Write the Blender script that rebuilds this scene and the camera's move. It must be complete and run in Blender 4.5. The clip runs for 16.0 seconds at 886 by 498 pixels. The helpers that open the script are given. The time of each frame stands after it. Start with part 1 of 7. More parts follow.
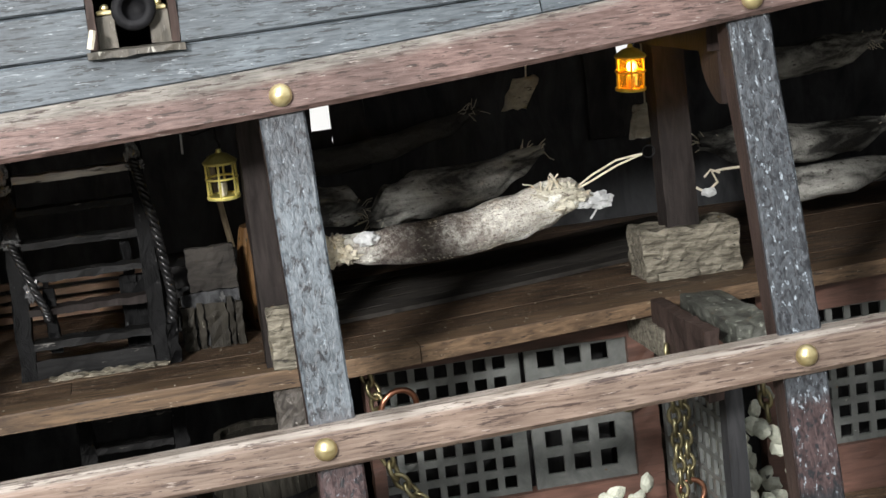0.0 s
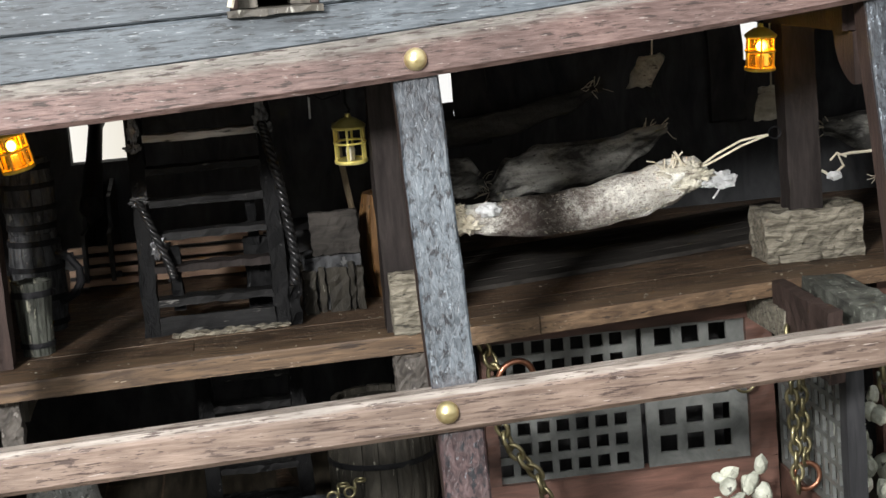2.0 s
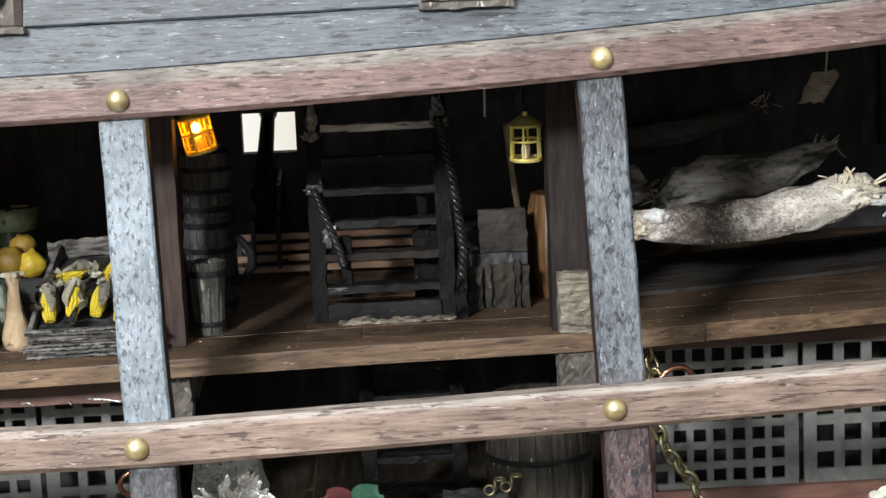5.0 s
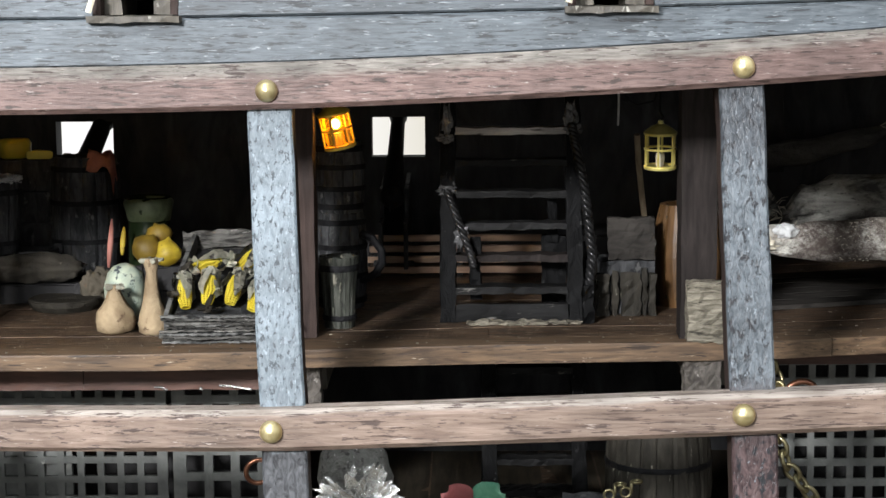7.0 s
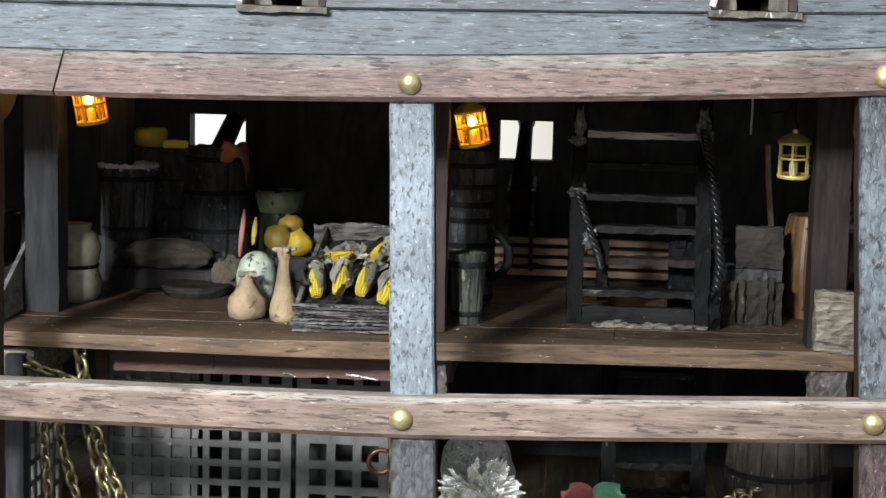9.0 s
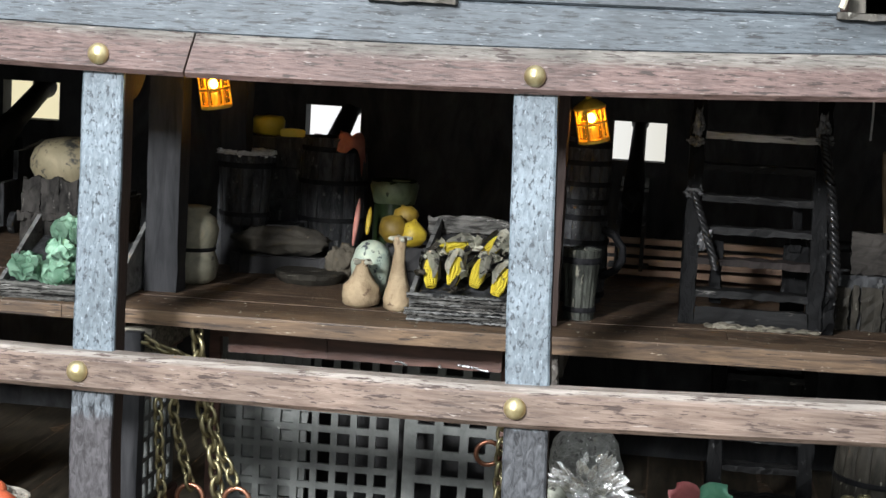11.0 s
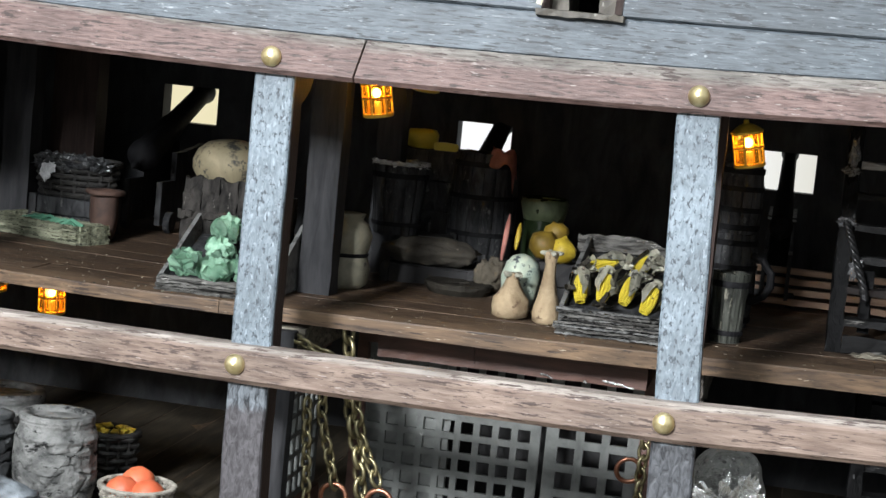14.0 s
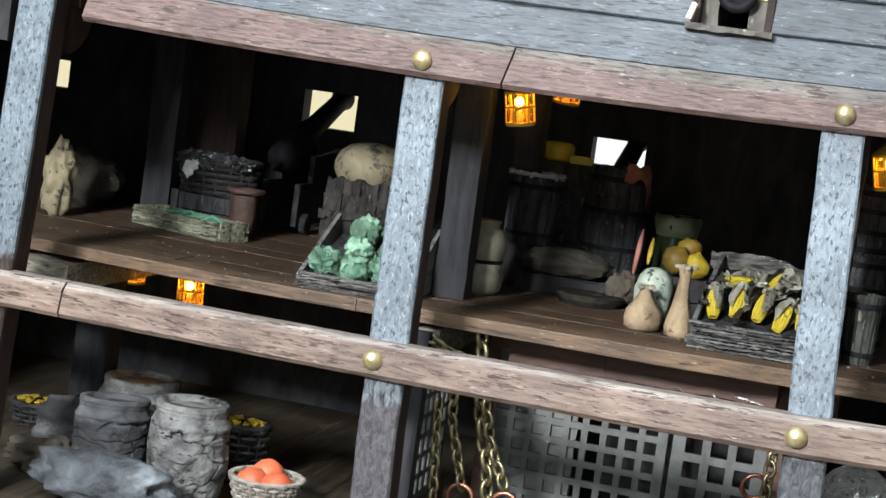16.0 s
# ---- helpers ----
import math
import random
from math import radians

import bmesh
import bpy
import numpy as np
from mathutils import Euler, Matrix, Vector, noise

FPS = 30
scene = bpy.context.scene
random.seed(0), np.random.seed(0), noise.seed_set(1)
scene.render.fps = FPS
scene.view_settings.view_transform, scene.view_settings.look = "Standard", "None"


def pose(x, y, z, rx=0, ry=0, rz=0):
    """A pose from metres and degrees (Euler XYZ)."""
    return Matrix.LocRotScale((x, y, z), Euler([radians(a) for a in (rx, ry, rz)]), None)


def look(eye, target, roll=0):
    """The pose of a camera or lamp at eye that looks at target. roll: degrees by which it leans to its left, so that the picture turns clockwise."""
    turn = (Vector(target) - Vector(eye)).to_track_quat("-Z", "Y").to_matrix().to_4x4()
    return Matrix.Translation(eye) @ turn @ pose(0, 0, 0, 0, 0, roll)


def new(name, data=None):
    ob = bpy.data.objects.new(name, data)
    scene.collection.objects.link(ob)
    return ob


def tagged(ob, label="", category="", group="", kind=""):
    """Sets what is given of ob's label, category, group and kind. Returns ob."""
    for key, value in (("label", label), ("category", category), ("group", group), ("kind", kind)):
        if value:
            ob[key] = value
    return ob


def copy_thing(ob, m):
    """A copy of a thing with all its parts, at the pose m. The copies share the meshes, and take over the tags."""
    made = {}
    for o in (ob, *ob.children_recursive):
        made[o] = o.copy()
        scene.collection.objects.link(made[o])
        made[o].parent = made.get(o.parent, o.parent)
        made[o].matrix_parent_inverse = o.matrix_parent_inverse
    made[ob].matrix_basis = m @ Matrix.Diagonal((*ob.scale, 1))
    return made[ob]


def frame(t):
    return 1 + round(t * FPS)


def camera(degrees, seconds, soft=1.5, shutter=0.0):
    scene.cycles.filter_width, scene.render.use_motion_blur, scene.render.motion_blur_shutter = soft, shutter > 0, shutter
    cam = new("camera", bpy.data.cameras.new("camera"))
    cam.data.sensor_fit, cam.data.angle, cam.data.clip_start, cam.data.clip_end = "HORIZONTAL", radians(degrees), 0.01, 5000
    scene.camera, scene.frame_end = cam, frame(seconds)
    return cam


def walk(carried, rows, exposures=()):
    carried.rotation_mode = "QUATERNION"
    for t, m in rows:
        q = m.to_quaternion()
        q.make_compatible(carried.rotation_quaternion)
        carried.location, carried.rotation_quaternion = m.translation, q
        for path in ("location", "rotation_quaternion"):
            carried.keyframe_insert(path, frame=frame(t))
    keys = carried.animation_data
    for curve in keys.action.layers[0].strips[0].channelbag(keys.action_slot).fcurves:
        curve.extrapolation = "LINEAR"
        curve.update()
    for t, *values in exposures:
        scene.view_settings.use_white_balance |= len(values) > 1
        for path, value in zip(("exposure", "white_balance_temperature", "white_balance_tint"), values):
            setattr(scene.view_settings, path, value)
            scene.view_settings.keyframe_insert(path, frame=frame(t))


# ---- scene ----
# A large wooden ship model with an open side, seen from close by.
# It is built at about one twelfth of full size. Lengths below are in units of 3 cm; U turns them into metres.
U = 0.03

# ---- camera ----
cam = camera(27.52, 16.0, soft=1.5)
PATH = [
    (0, (4.300, -23.399, 1.999), (8.355, 0.910, -2.200), -6.47),
    (0.5, (4.187, -23.403, 1.923), (7.956, 0.950, -2.283), -6.16),
    (1, (4.096, -23.363, 1.889), (7.586, 1.027, -2.347), -5.71),
    (1.5, (3.980, -23.463, 1.820), (7.111, 0.981, -2.390), -5.28),
    (2, (3.838, -23.481, 1.762), (6.582, 1.008, -2.447), -4.83),
    (2.5, (3.680, -23.546, 1.698), (6.119, 0.982, -2.476), -4.42),
    (3, (3.603, -23.586, 1.672), (5.731, 0.977, -2.467), -4.06),
    (3.5, (3.515, -23.655, 1.636), (5.367, 0.938, -2.455), -3.75),
    (4, (3.434, -23.655, 1.604), (5.026, 0.966, -2.429), -3.39),
    (6.5, (2.763, -24.080, 1.275), (2.728, 0.675, -2.216), -0.90),
    (7, (2.655, -24.148, 1.204), (2.307, 0.612, -2.237), -0.47),
    (7.5, (2.565, -24.225, 1.167), (1.908, 0.534, -2.236), -0.00),
    (8, (2.440, -24.295, 1.086), (1.418, 0.457, -2.274), 0.43),
    (8.5, (2.344, -24.355, 1.043), (0.972, 0.388, -2.260), 0.93),
    (9, (2.216, -24.494, 0.932), (0.475, 0.238, -2.280), 1.43),
    (11.5, (1.773, -24.781, 0.670), (-1.481, -0.193, -2.467), 3.56),
    (12, (1.692, -24.877, 0.604), (-1.843, -0.320, -2.474), 3.95),
    (12.5, (1.585, -25.022, 0.538), (-2.207, -0.495, -2.469), 4.29),
    (13, (1.569, -25.086, 0.513), (-2.465, -0.587, -2.409), 4.68),
    (13.5, (1.503, -25.117, 0.480), (-2.829, -0.661, -2.378), 5.09),
    (14, (1.416, -25.244, 0.406), (-3.222, -0.842, -2.431), 5.55),
    (14.5, (1.329, -25.328, 0.337), (-3.642, -0.989, -2.476), 6.04),
    (15, (1.209, -25.500, 0.257), (-4.123, -1.234, -2.519), 6.63),
    (15.5, (1.195, -25.631, 0.142), (-4.557, -1.452, -2.558), 7.20),
    (16, (1.112, -25.776, 0.073), (-5.027, -1.687, -2.572), 7.73),
]


def metres(p):
    return tuple(U * v for v in p)


walk(cam, [(t, look(metres(eye), metres(target), roll)) for t, eye, target, roll in PATH],
     ((0, 0.1, 6780, 10), (4.0, 0.1, 6740, 11), (8.0, 0.05, 6520, 10), (11.5, 0.02, 6400, 9), (16.0, 0.03, 6350, 9)))

# ---- light: a bright exhibition hall ----
world = bpy.data.worlds.new("hall")
world.use_nodes = True
scene.world = world
wn, wl = world.node_tree.nodes, world.node_tree.links
w_bg = wn["Background"]
w_geo = wn.new("ShaderNodeTexCoord")
w_sep = wn.new("ShaderNodeSeparateXYZ")
w_ramp = wn.new("ShaderNodeValToRGB")
wl.new(w_geo.outputs["Generated"], w_sep.inputs[0])
w_map = wn.new("ShaderNodeMapRange")
w_map.inputs["From Min"].default_value, w_map.inputs["From Max"].default_value = -1.0, 1.0
wl.new(w_sep.outputs["Z"], w_map.inputs["Value"])
wl.new(w_map.outputs["Result"], w_ramp.inputs["Fac"])
w_ramp.color_ramp.elements[0].position, w_ramp.color_ramp.elements[0].color = 0.44, (0.76, 0.755, 0.755, 1)
w_ramp.color_ramp.elements[1].position, w_ramp.color_ramp.elements[1].color = 0.70, (0.90, 0.97, 1.03, 1)
wl.new(w_ramp.outputs["Color"], w_bg.inputs["Color"])
w_bg.inputs["Strength"].default_value = 0.85


def area_lamp(name, eye, target, sx, sy, power, colour):
    data = bpy.data.lights.new(name, "AREA")
    data.shape, data.size, data.size_y, data.energy, data.color = "RECTANGLE", sx * U, sy * U, power, colour
    ob = new(name, data)
    ob.matrix_world = look(metres(eye), metres(target))
    return ob


# ceiling panel over the visitors' side
area_lamp("ceiling_panel_lamp", (-15, -50, 70), (0, 2, -3), 30, 22, 54.5, (0.93, 0.97, 1.0))
# spot over the visitors' heads
area_lamp("spot_lamp", (-12, -38, 12), (0, 2, -3), 5, 4, 28.0, (0.97, 0.98, 1.0))
scene.view_settings.exposure = 0.0


# ---- materials ----
def material(name, base, rough=0.6, metal=0.0, spec=0.5, coat=0.0):
    m = bpy.data.materials.new(name)
    m.use_nodes = True
    b = m.node_tree.nodes["Principled BSDF"]
    b.inputs["Base Color"].default_value = (*base, 1)
    b.inputs["Roughness"].default_value = rough
    b.inputs["Metallic"].default_value = metal
    b.inputs["Specular IOR Level"].default_value = spec
    b.inputs["Coat Weight"].default_value = coat
    return m


def textured(name, dark, light, scale=(2, 2, 2), detail=8.0, rough=(0.5, 0.8), bump=0.3, dist=0.02, metal=0.0, spec=0.5,
             fine=None, speck=(), contrast=(0.3, 0.7), rnd=0.12, coords="Object", coat=0.0, distort=0.6, coats=(), zones=(), wear=None):
    """A procedural surface: two scales of noise between two colours, with relief, and specks or pits of a third colour.
    Scales are in features a unit, along each axis. Coats, under the specks, and zones, over them, are other colours
    below a height, with a ragged border: height, raggedness, dark, light. Wear is a paler band above a share of a
    rail's height: share, raggedness, dark, light."""
    m = material(name, dark, 0.6, metal, spec, coat)
    nt = m.node_tree
    n, l = nt.nodes, nt.links
    b = n["Principled BSDF"]
    tc = n.new("ShaderNodeTexCoord")
    info = n.new("ShaderNodeObjectInfo")
    off = n.new("ShaderNodeVectorMath")
    off.operation = "MULTIPLY_ADD"
    l.new(info.outputs["Random"], off.inputs[0])
    off.inputs[1].default_value = (0.31, 0.17, 0.23)
    l.new(tc.outputs[coords], off.inputs[2])
    mp = n.new("ShaderNodeMapping")
    mp.inputs["Scale"].default_value = tuple(s / U for s in scale)
    l.new(off.outputs[0], mp.inputs["Vector"])
    n1 = n.new("ShaderNodeTexNoise")
    n1.inputs["Scale"].default_value, n1.inputs["Detail"].default_value = 1.0, detail
    n1.inputs["Roughness"].default_value, n1.inputs["Distortion"].default_value = 0.62, distort
    l.new(mp.outputs[0], n1.inputs["Vector"])
    ramp = n.new("ShaderNodeValToRGB")
    e = ramp.color_ramp.elements
    e[0].position, e[0].color = contrast[0], (*dark, 1)
    e[1].position, e[1].color = contrast[1], (*light, 1)
    l.new(n1.outputs["Fac"], ramp.inputs["Fac"])
    colour = ramp.outputs["Color"]

    def coat_over(colour, where, ragged, edge, soft, low, high):
        """Another coat of paint past an edge, bent by noise."""
        bend = n.new("ShaderNodeTexNoise")
        bend.inputs["Scale"].default_value, bend.inputs["Detail"].default_value, bend.inputs["Roughness"].default_value = 1.0, 5.0, 0.7
        l.new(mp.outputs[0], bend.inputs["Vector"])
        push = n.new("ShaderNodeMath")
        push.operation = "MULTIPLY_ADD"
        push.inputs[1].default_value = ragged
        l.new(bend.outputs["Fac"], push.inputs[0]), l.new(where, push.inputs[2])
        step = n.new("ShaderNodeMapRange")
        step.inputs["From Min"].default_value, step.inputs["From Max"].default_value = edge + 0.5 * ragged, edge + 0.5 * ragged + soft
        l.new(push.outputs[0], step.inputs["Value"])
        other = n.new("ShaderNodeValToRGB")
        o = other.color_ramp.elements
        o[0].position, o[0].color = contrast[0], (*low, 1)
        o[1].position, o[1].color = contrast[1], (*high, 1)
        l.new(n1.outputs["Fac"], other.inputs["Fac"])
        mix = n.new("ShaderNodeMix")
        mix.data_type = "RGBA"
        l.new(step.outputs[0], mix.inputs["Factor"]), l.new(colour, mix.inputs["A"]), l.new(other.outputs["Color"], mix.inputs["B"])
        return mix.outputs["Result"]

    up = n.new("ShaderNodeSeparateXYZ")
    l.new(tc.outputs["Object"], up.inputs[0])
    for zz, ragged, low, high in coats:
        colour = coat_over(colour, up.outputs["Z"], ragged * U, zz * U, -0.35 * ragged * U, low, high)
    if wear:
        uv = n.new("ShaderNodeSeparateXYZ")
        l.new(tc.outputs["UV"], uv.inputs[0])
        share, ragged, low, high = wear
        colour = coat_over(colour, uv.outputs["Y"], ragged, share, 0.4 * ragged, low, high)
    # broad stains
    n2 = n.new("ShaderNodeTexNoise")
    n2.inputs["Scale"].default_value, n2.inputs["Detail"].default_value = 0.9 / U, 3.0
    l.new(off.outputs[0], n2.inputs["Vector"])
    vary = n.new("ShaderNodeMapRange")
    vary.inputs["From Min"].default_value, vary.inputs["From Max"].default_value = 0.3, 0.7
    vary.inputs["To Min"].default_value, vary.inputs["To Max"].default_value = 0.72, 1.2
    l.new(n2.outputs["Fac"], vary.inputs["Value"])
    own = n.new("ShaderNodeMapRange")
    own.inputs["To Min"].default_value, own.inputs["To Max"].default_value = 1 - rnd, 1 + rnd
    l.new(info.outputs["Random"], own.inputs["Value"])
    both = n.new("ShaderNodeMath")
    both.operation = "MULTIPLY"
    l.new(vary.outputs[0], both.inputs[0]), l.new(own.outputs[0], both.inputs[1])
    mul = n.new("ShaderNodeVectorMath")
    mul.operation = "SCALE"
    l.new(colour, mul.inputs[0]), l.new(both.outputs[0], mul.inputs["Scale"])
    colour = mul.outputs[0]
    height = n1.outputs["Fac"]
    # specks, pits or streaks: colour, scale per axis, threshold, softness
    for sc, ss, thr, soft in speck:
        mp2 = n.new("ShaderNodeMapping")
        mp2.inputs["Scale"].default_value = tuple(s / U for s in ss)
        l.new(off.outputs[0], mp2.inputs["Vector"])
        step = n.new("ShaderNodeMapRange")
        if thr < 0:
            # scattered nicks of one size: a negative threshold gives their reach
            n3 = n.new("ShaderNodeTexVoronoi")
            n3.inputs["Scale"].default_value = 1.0
            warp, bend = n.new("ShaderNodeTexNoise"), n.new("ShaderNodeVectorMath")
            warp.inputs["Scale"].default_value, warp.inputs["Detail"].default_value = 1.3, 3.0
            bend.operation = "MULTIPLY_ADD"
            bend.inputs[1].default_value = (1.6, 1.6, 1.6)
            l.new(mp2.outputs[0], warp.inputs["Vector"])
            l.new(warp.outputs["Color"], bend.inputs[0]), l.new(mp2.outputs[0], bend.inputs[2])
            l.new(bend.outputs[0], n3.inputs["Vector"])
            step.inputs["From Min"].default_value, step.inputs["From Max"].default_value = -thr, -thr - soft
            l.new(n3.outputs["Distance"], step.inputs["Value"])
        else:
            n3 = n.new("ShaderNodeTexNoise")
            n3.inputs["Scale"].default_value, n3.inputs["Detail"].default_value = 1.0, 4.0
            n3.inputs["Roughness"].default_value = 0.7
            l.new(mp2.outputs[0], n3.inputs["Vector"])
            step.inputs["From Min"].default_value, step.inputs["From Max"].default_value = thr, thr + soft
            l.new(n3.outputs["Fac"], step.inputs["Value"])
        mix = n.new("ShaderNodeMix")
        mix.data_type = "RGBA"
        mix.inputs["B"].default_value = (*sc, 1)
        l.new(step.outputs[0], mix.inputs["Factor"]), l.new(colour, mix.inputs["A"])
        colour = mix.outputs["Result"]
    for zz, ragged, low, high in zones:
        colour = coat_over(colour, up.outputs["Z"], ragged * U, zz * U, -0.35 * ragged * U, low, high)
    l.new(colour, b.inputs["Base Color"])
    rr = n.new("ShaderNodeMapRange")
    rr.inputs["To Min"].default_value, rr.inputs["To Max"].default_value = rough
    l.new(n1.outputs["Fac"], rr.inputs["Value"])
    l.new(rr.outputs[0], b.inputs["Roughness"])
    if fine:
        n4 = n.new("ShaderNodeTexNoise")
        n4.inputs["Scale"].default_value, n4.inputs["Detail"].default_value = fine / U, 3.0
        l.new(off.outputs[0], n4.inputs["Vector"])
        add = n.new("ShaderNodeMath")
        l.new(n1.outputs["Fac"], add.inputs[0]), l.new(n4.outputs["Fac"], add.inputs[1])
        height = add.outputs[0]
    bp = n.new("ShaderNodeBump")
    bp.inputs["Strength"].default_value, bp.inputs["Distance"].default_value = bump, dist * U
    l.new(height, bp.inputs["Height"])
    l.new(bp.outputs[0], b.inputs["Normal"])
    return m


M = {}
M["rail"] = textured("red_walnut", (0.104, 0.063, 0.055), (0.198, 0.132, 0.118), (3.0, 22, 22), detail=5, rough=(0.4, 0.7), bump=0.45, dist=0.03, contrast=(0.37, 0.63), distort=0.25,
                     wear=(0.62, 0.5, (0.118, 0.106, 0.092), (0.23, 0.21, 0.187)),
                     speck=(((0.042, 0.027, 0.023), (2.6, 20, 20), 0.558, 0.05), ((0.32, 0.275, 0.255), (3.6, 25, 25), 0.635, 0.05)))
# its pale top edge is wear plus an edge highlight put into the colour
M["rail_pale"] = textured("bleached_walnut", (0.145, 0.099, 0.077), (0.252, 0.187, 0.149), (1.2, 14, 14), detail=5, rough=(0.4, 0.7), bump=0.45, dist=0.03, contrast=(0.37, 0.63), distort=0.3,
                          wear=(0.86, 0.12, (0.2, 0.165, 0.138), (0.35, 0.31, 0.275)),
                          speck=(((0.05, 0.031, 0.025), (1.0, 14, 14), 0.575, 0.04), ((0.062, 0.041, 0.034), (2.8, 20, 20), 0.575, 0.05), ((0.37, 0.315, 0.28), (2.4, 22, 22), 0.635, 0.05)))
# the pale dashes are glints along the grain, painted as specks
M["hull"] = textured("weathered_black_plank", (0.042, 0.052, 0.061), (0.088, 0.104, 0.118), (3.0, 26, 26), detail=5, rough=(0.42, 0.64), bump=0.45, dist=0.03, contrast=(0.37, 0.63), distort=0.25,
                     speck=(((0.013, 0.016, 0.019), (2.4, 22, 22), 0.552, 0.05), ((0.2, 0.222, 0.24), (3.2, 26, 26), 0.62, 0.05), ((0.29, 0.315, 0.335), (4.5, 24, 24), 0.66, 0.04)))
# pale flecks: chipped paint and, on the darker coats, painted glints off bumps
FLECKS = (((0.04, 0.049, 0.058), (17, 17, 9), 0.545, 0.07), ((0.25, 0.295, 0.33), (18, 18, 7), 0.59, 0.07))
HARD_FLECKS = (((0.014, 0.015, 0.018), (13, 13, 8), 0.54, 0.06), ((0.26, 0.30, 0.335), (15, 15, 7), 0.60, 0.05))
BLACK, GREY_MAROON, MAROON = ((0.010, 0.011, 0.013), (0.032, 0.034, 0.039)), ((0.032, 0.029, 0.031), (0.085, 0.08, 0.085)), ((0.022, 0.014, 0.015), (0.085, 0.056, 0.056))


def hull_paint(name, dark, light, zones, flecks, rough=(0.38, 0.62), coats=()):
    """Hammered paint on a frame's outer face, over older coats that show further down."""
    return textured(name, dark, light, (14, 14, 6), detail=5, rough=rough, bump=0.55, dist=0.035, contrast=(0.36, 0.64), spec=0.35, distort=0.8, coats=coats, zones=zones, speck=flecks)


PALE, MIDDLE = ((0.1, 0.123, 0.142), (0.178, 0.214, 0.241)), ((0.049, 0.059, 0.068), (0.118, 0.136, 0.153))
PAINT = [
    hull_paint("pale_hammered_paint_to_brown", *PALE, ((-3.9, 0.4, (0.022, 0.015, 0.013), (0.06, 0.042, 0.037)),), FLECKS),
    # next two: the light tone just below the rail paints in its sparkle
    hull_paint("pale_hammered_paint_to_char", *PALE, ((-4.62, 0.3, (0.01, 0.012, 0.015), (0.17, 0.19, 0.21)), (-5.05, 0.35, *GREY_MAROON), (-6.6, 0.35, *BLACK)), FLECKS),
    hull_paint("pale_hammered_paint_to_soot", *PALE, ((-4.62, 0.3, (0.02, 0.021, 0.024), (0.088, 0.092, 0.1)), (-6.6, 0.5, *BLACK)), FLECKS),
    hull_paint("worn_hammered_paint_to_maroon", (0.022, 0.025, 0.03), (0.075, 0.085, 0.096), (), (((0.014, 0.015, 0.018), (9, 9, 5), 0.525, 0.08), ((0.21, 0.245, 0.275), (15, 15, 7), 0.635, 0.05)), (0.25, 0.5), ((-0.75, 1.1, *MIDDLE), (-3.7, 0.9, *GREY_MAROON), (-4.35, 0.6, *MAROON))),
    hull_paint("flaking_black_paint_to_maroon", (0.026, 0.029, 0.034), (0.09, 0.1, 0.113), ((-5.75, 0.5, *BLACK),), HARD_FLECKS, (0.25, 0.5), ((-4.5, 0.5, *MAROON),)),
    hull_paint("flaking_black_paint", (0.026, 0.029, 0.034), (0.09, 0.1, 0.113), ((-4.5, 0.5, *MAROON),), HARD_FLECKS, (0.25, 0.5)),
]
M["timber"] = textured("stained_walnut", (0.02, 0.0132, 0.0115), (0.06, 0.04, 0.034), (11, 11, 0.9), rough=(0.5, 0.8), bump=0.4, dist=0.02, fine=16, spec=0.2)
M["brown_timber"] = textured("dull_brown_timber", (0.0125, 0.0098, 0.0092), (0.034, 0.028, 0.026), (9, 9, 1.2), rough=(0.6, 0.9), bump=0.4, dist=0.02, fine=16, spec=0.15)
M["deck"] = textured("dusty_deck_wood", (0.036, 0.021, 0.0125), (0.138, 0.088, 0.053), (1.6, 8, 8), rough=(0.42, 0.75), bump=0.5, dist=0.04, fine=16, spec=0.4, contrast=(0.37, 0.63),
                     speck=(((0.014, 0.009, 0.006), (1.6, 9, 9), 0.56, 0.06), ((0.27, 0.21, 0.15), (3.5, 12, 12), 0.60, 0.06), ((0.42, 0.37, 0.31), (9, 13, 13), 0.645, 0.04)))
M["deck_edge"] = textured("tan_deck_edge", (0.058, 0.034, 0.019), (0.16, 0.102, 0.058), (0.8, 13, 13), rough=(0.45, 0.8), bump=0.4, dist=0.03, contrast=(0.36, 0.64),
                          speck=(((0.03, 0.018, 0.011), (1.0, 15, 15), 0.58, 0.06), ((0.36, 0.30, 0.22), (3, 22, 22), 0.65, 0.05)))
M["far_planking"] = textured("dull_dark_planking", (0.018, 0.0188, 0.0205), (0.058, 0.0595, 0.0625), (2.2, 2.2, 0.8), rough=(0.6, 0.9), bump=0.5, dist=0.03, spec=0.12)
M["dark"] = textured("dark_stained_wood", (0.0155, 0.0155, 0.016), (0.052, 0.0505, 0.051), (2.2, 2.2, 0.8), rough=(0.6, 0.9), bump=0.5, dist=0.03, spec=0.12)
M["brass"] = textured("aged_brass", (0.55, 0.44, 0.2), (0.85, 0.74, 0.45), (5, 5, 5), rough=(0.28, 0.45), bump=0.3, dist=0.02, metal=0.85)
M["iron"] = textured("black_iron", (0.004, 0.004, 0.0047), (0.016, 0.016, 0.0175), (5, 5, 5), rough=(0.5, 0.75), bump=0.4, dist=0.03, spec=0.12)
M["plate"] = textured("grey_sheet_metal", (0.085, 0.091, 0.086), (0.185, 0.192, 0.182), (2.5, 2.5, 2.5), rough=(0.35, 0.6), bump=0.25, dist=0.02, metal=0.25,
                      speck=(((0.33, 0.33, 0.31), (7, 7, 7), 0.68, 0.04), ((0.16, 0.085, 0.035), (2.2, 2.2, 3), 0.68, 0.05)))
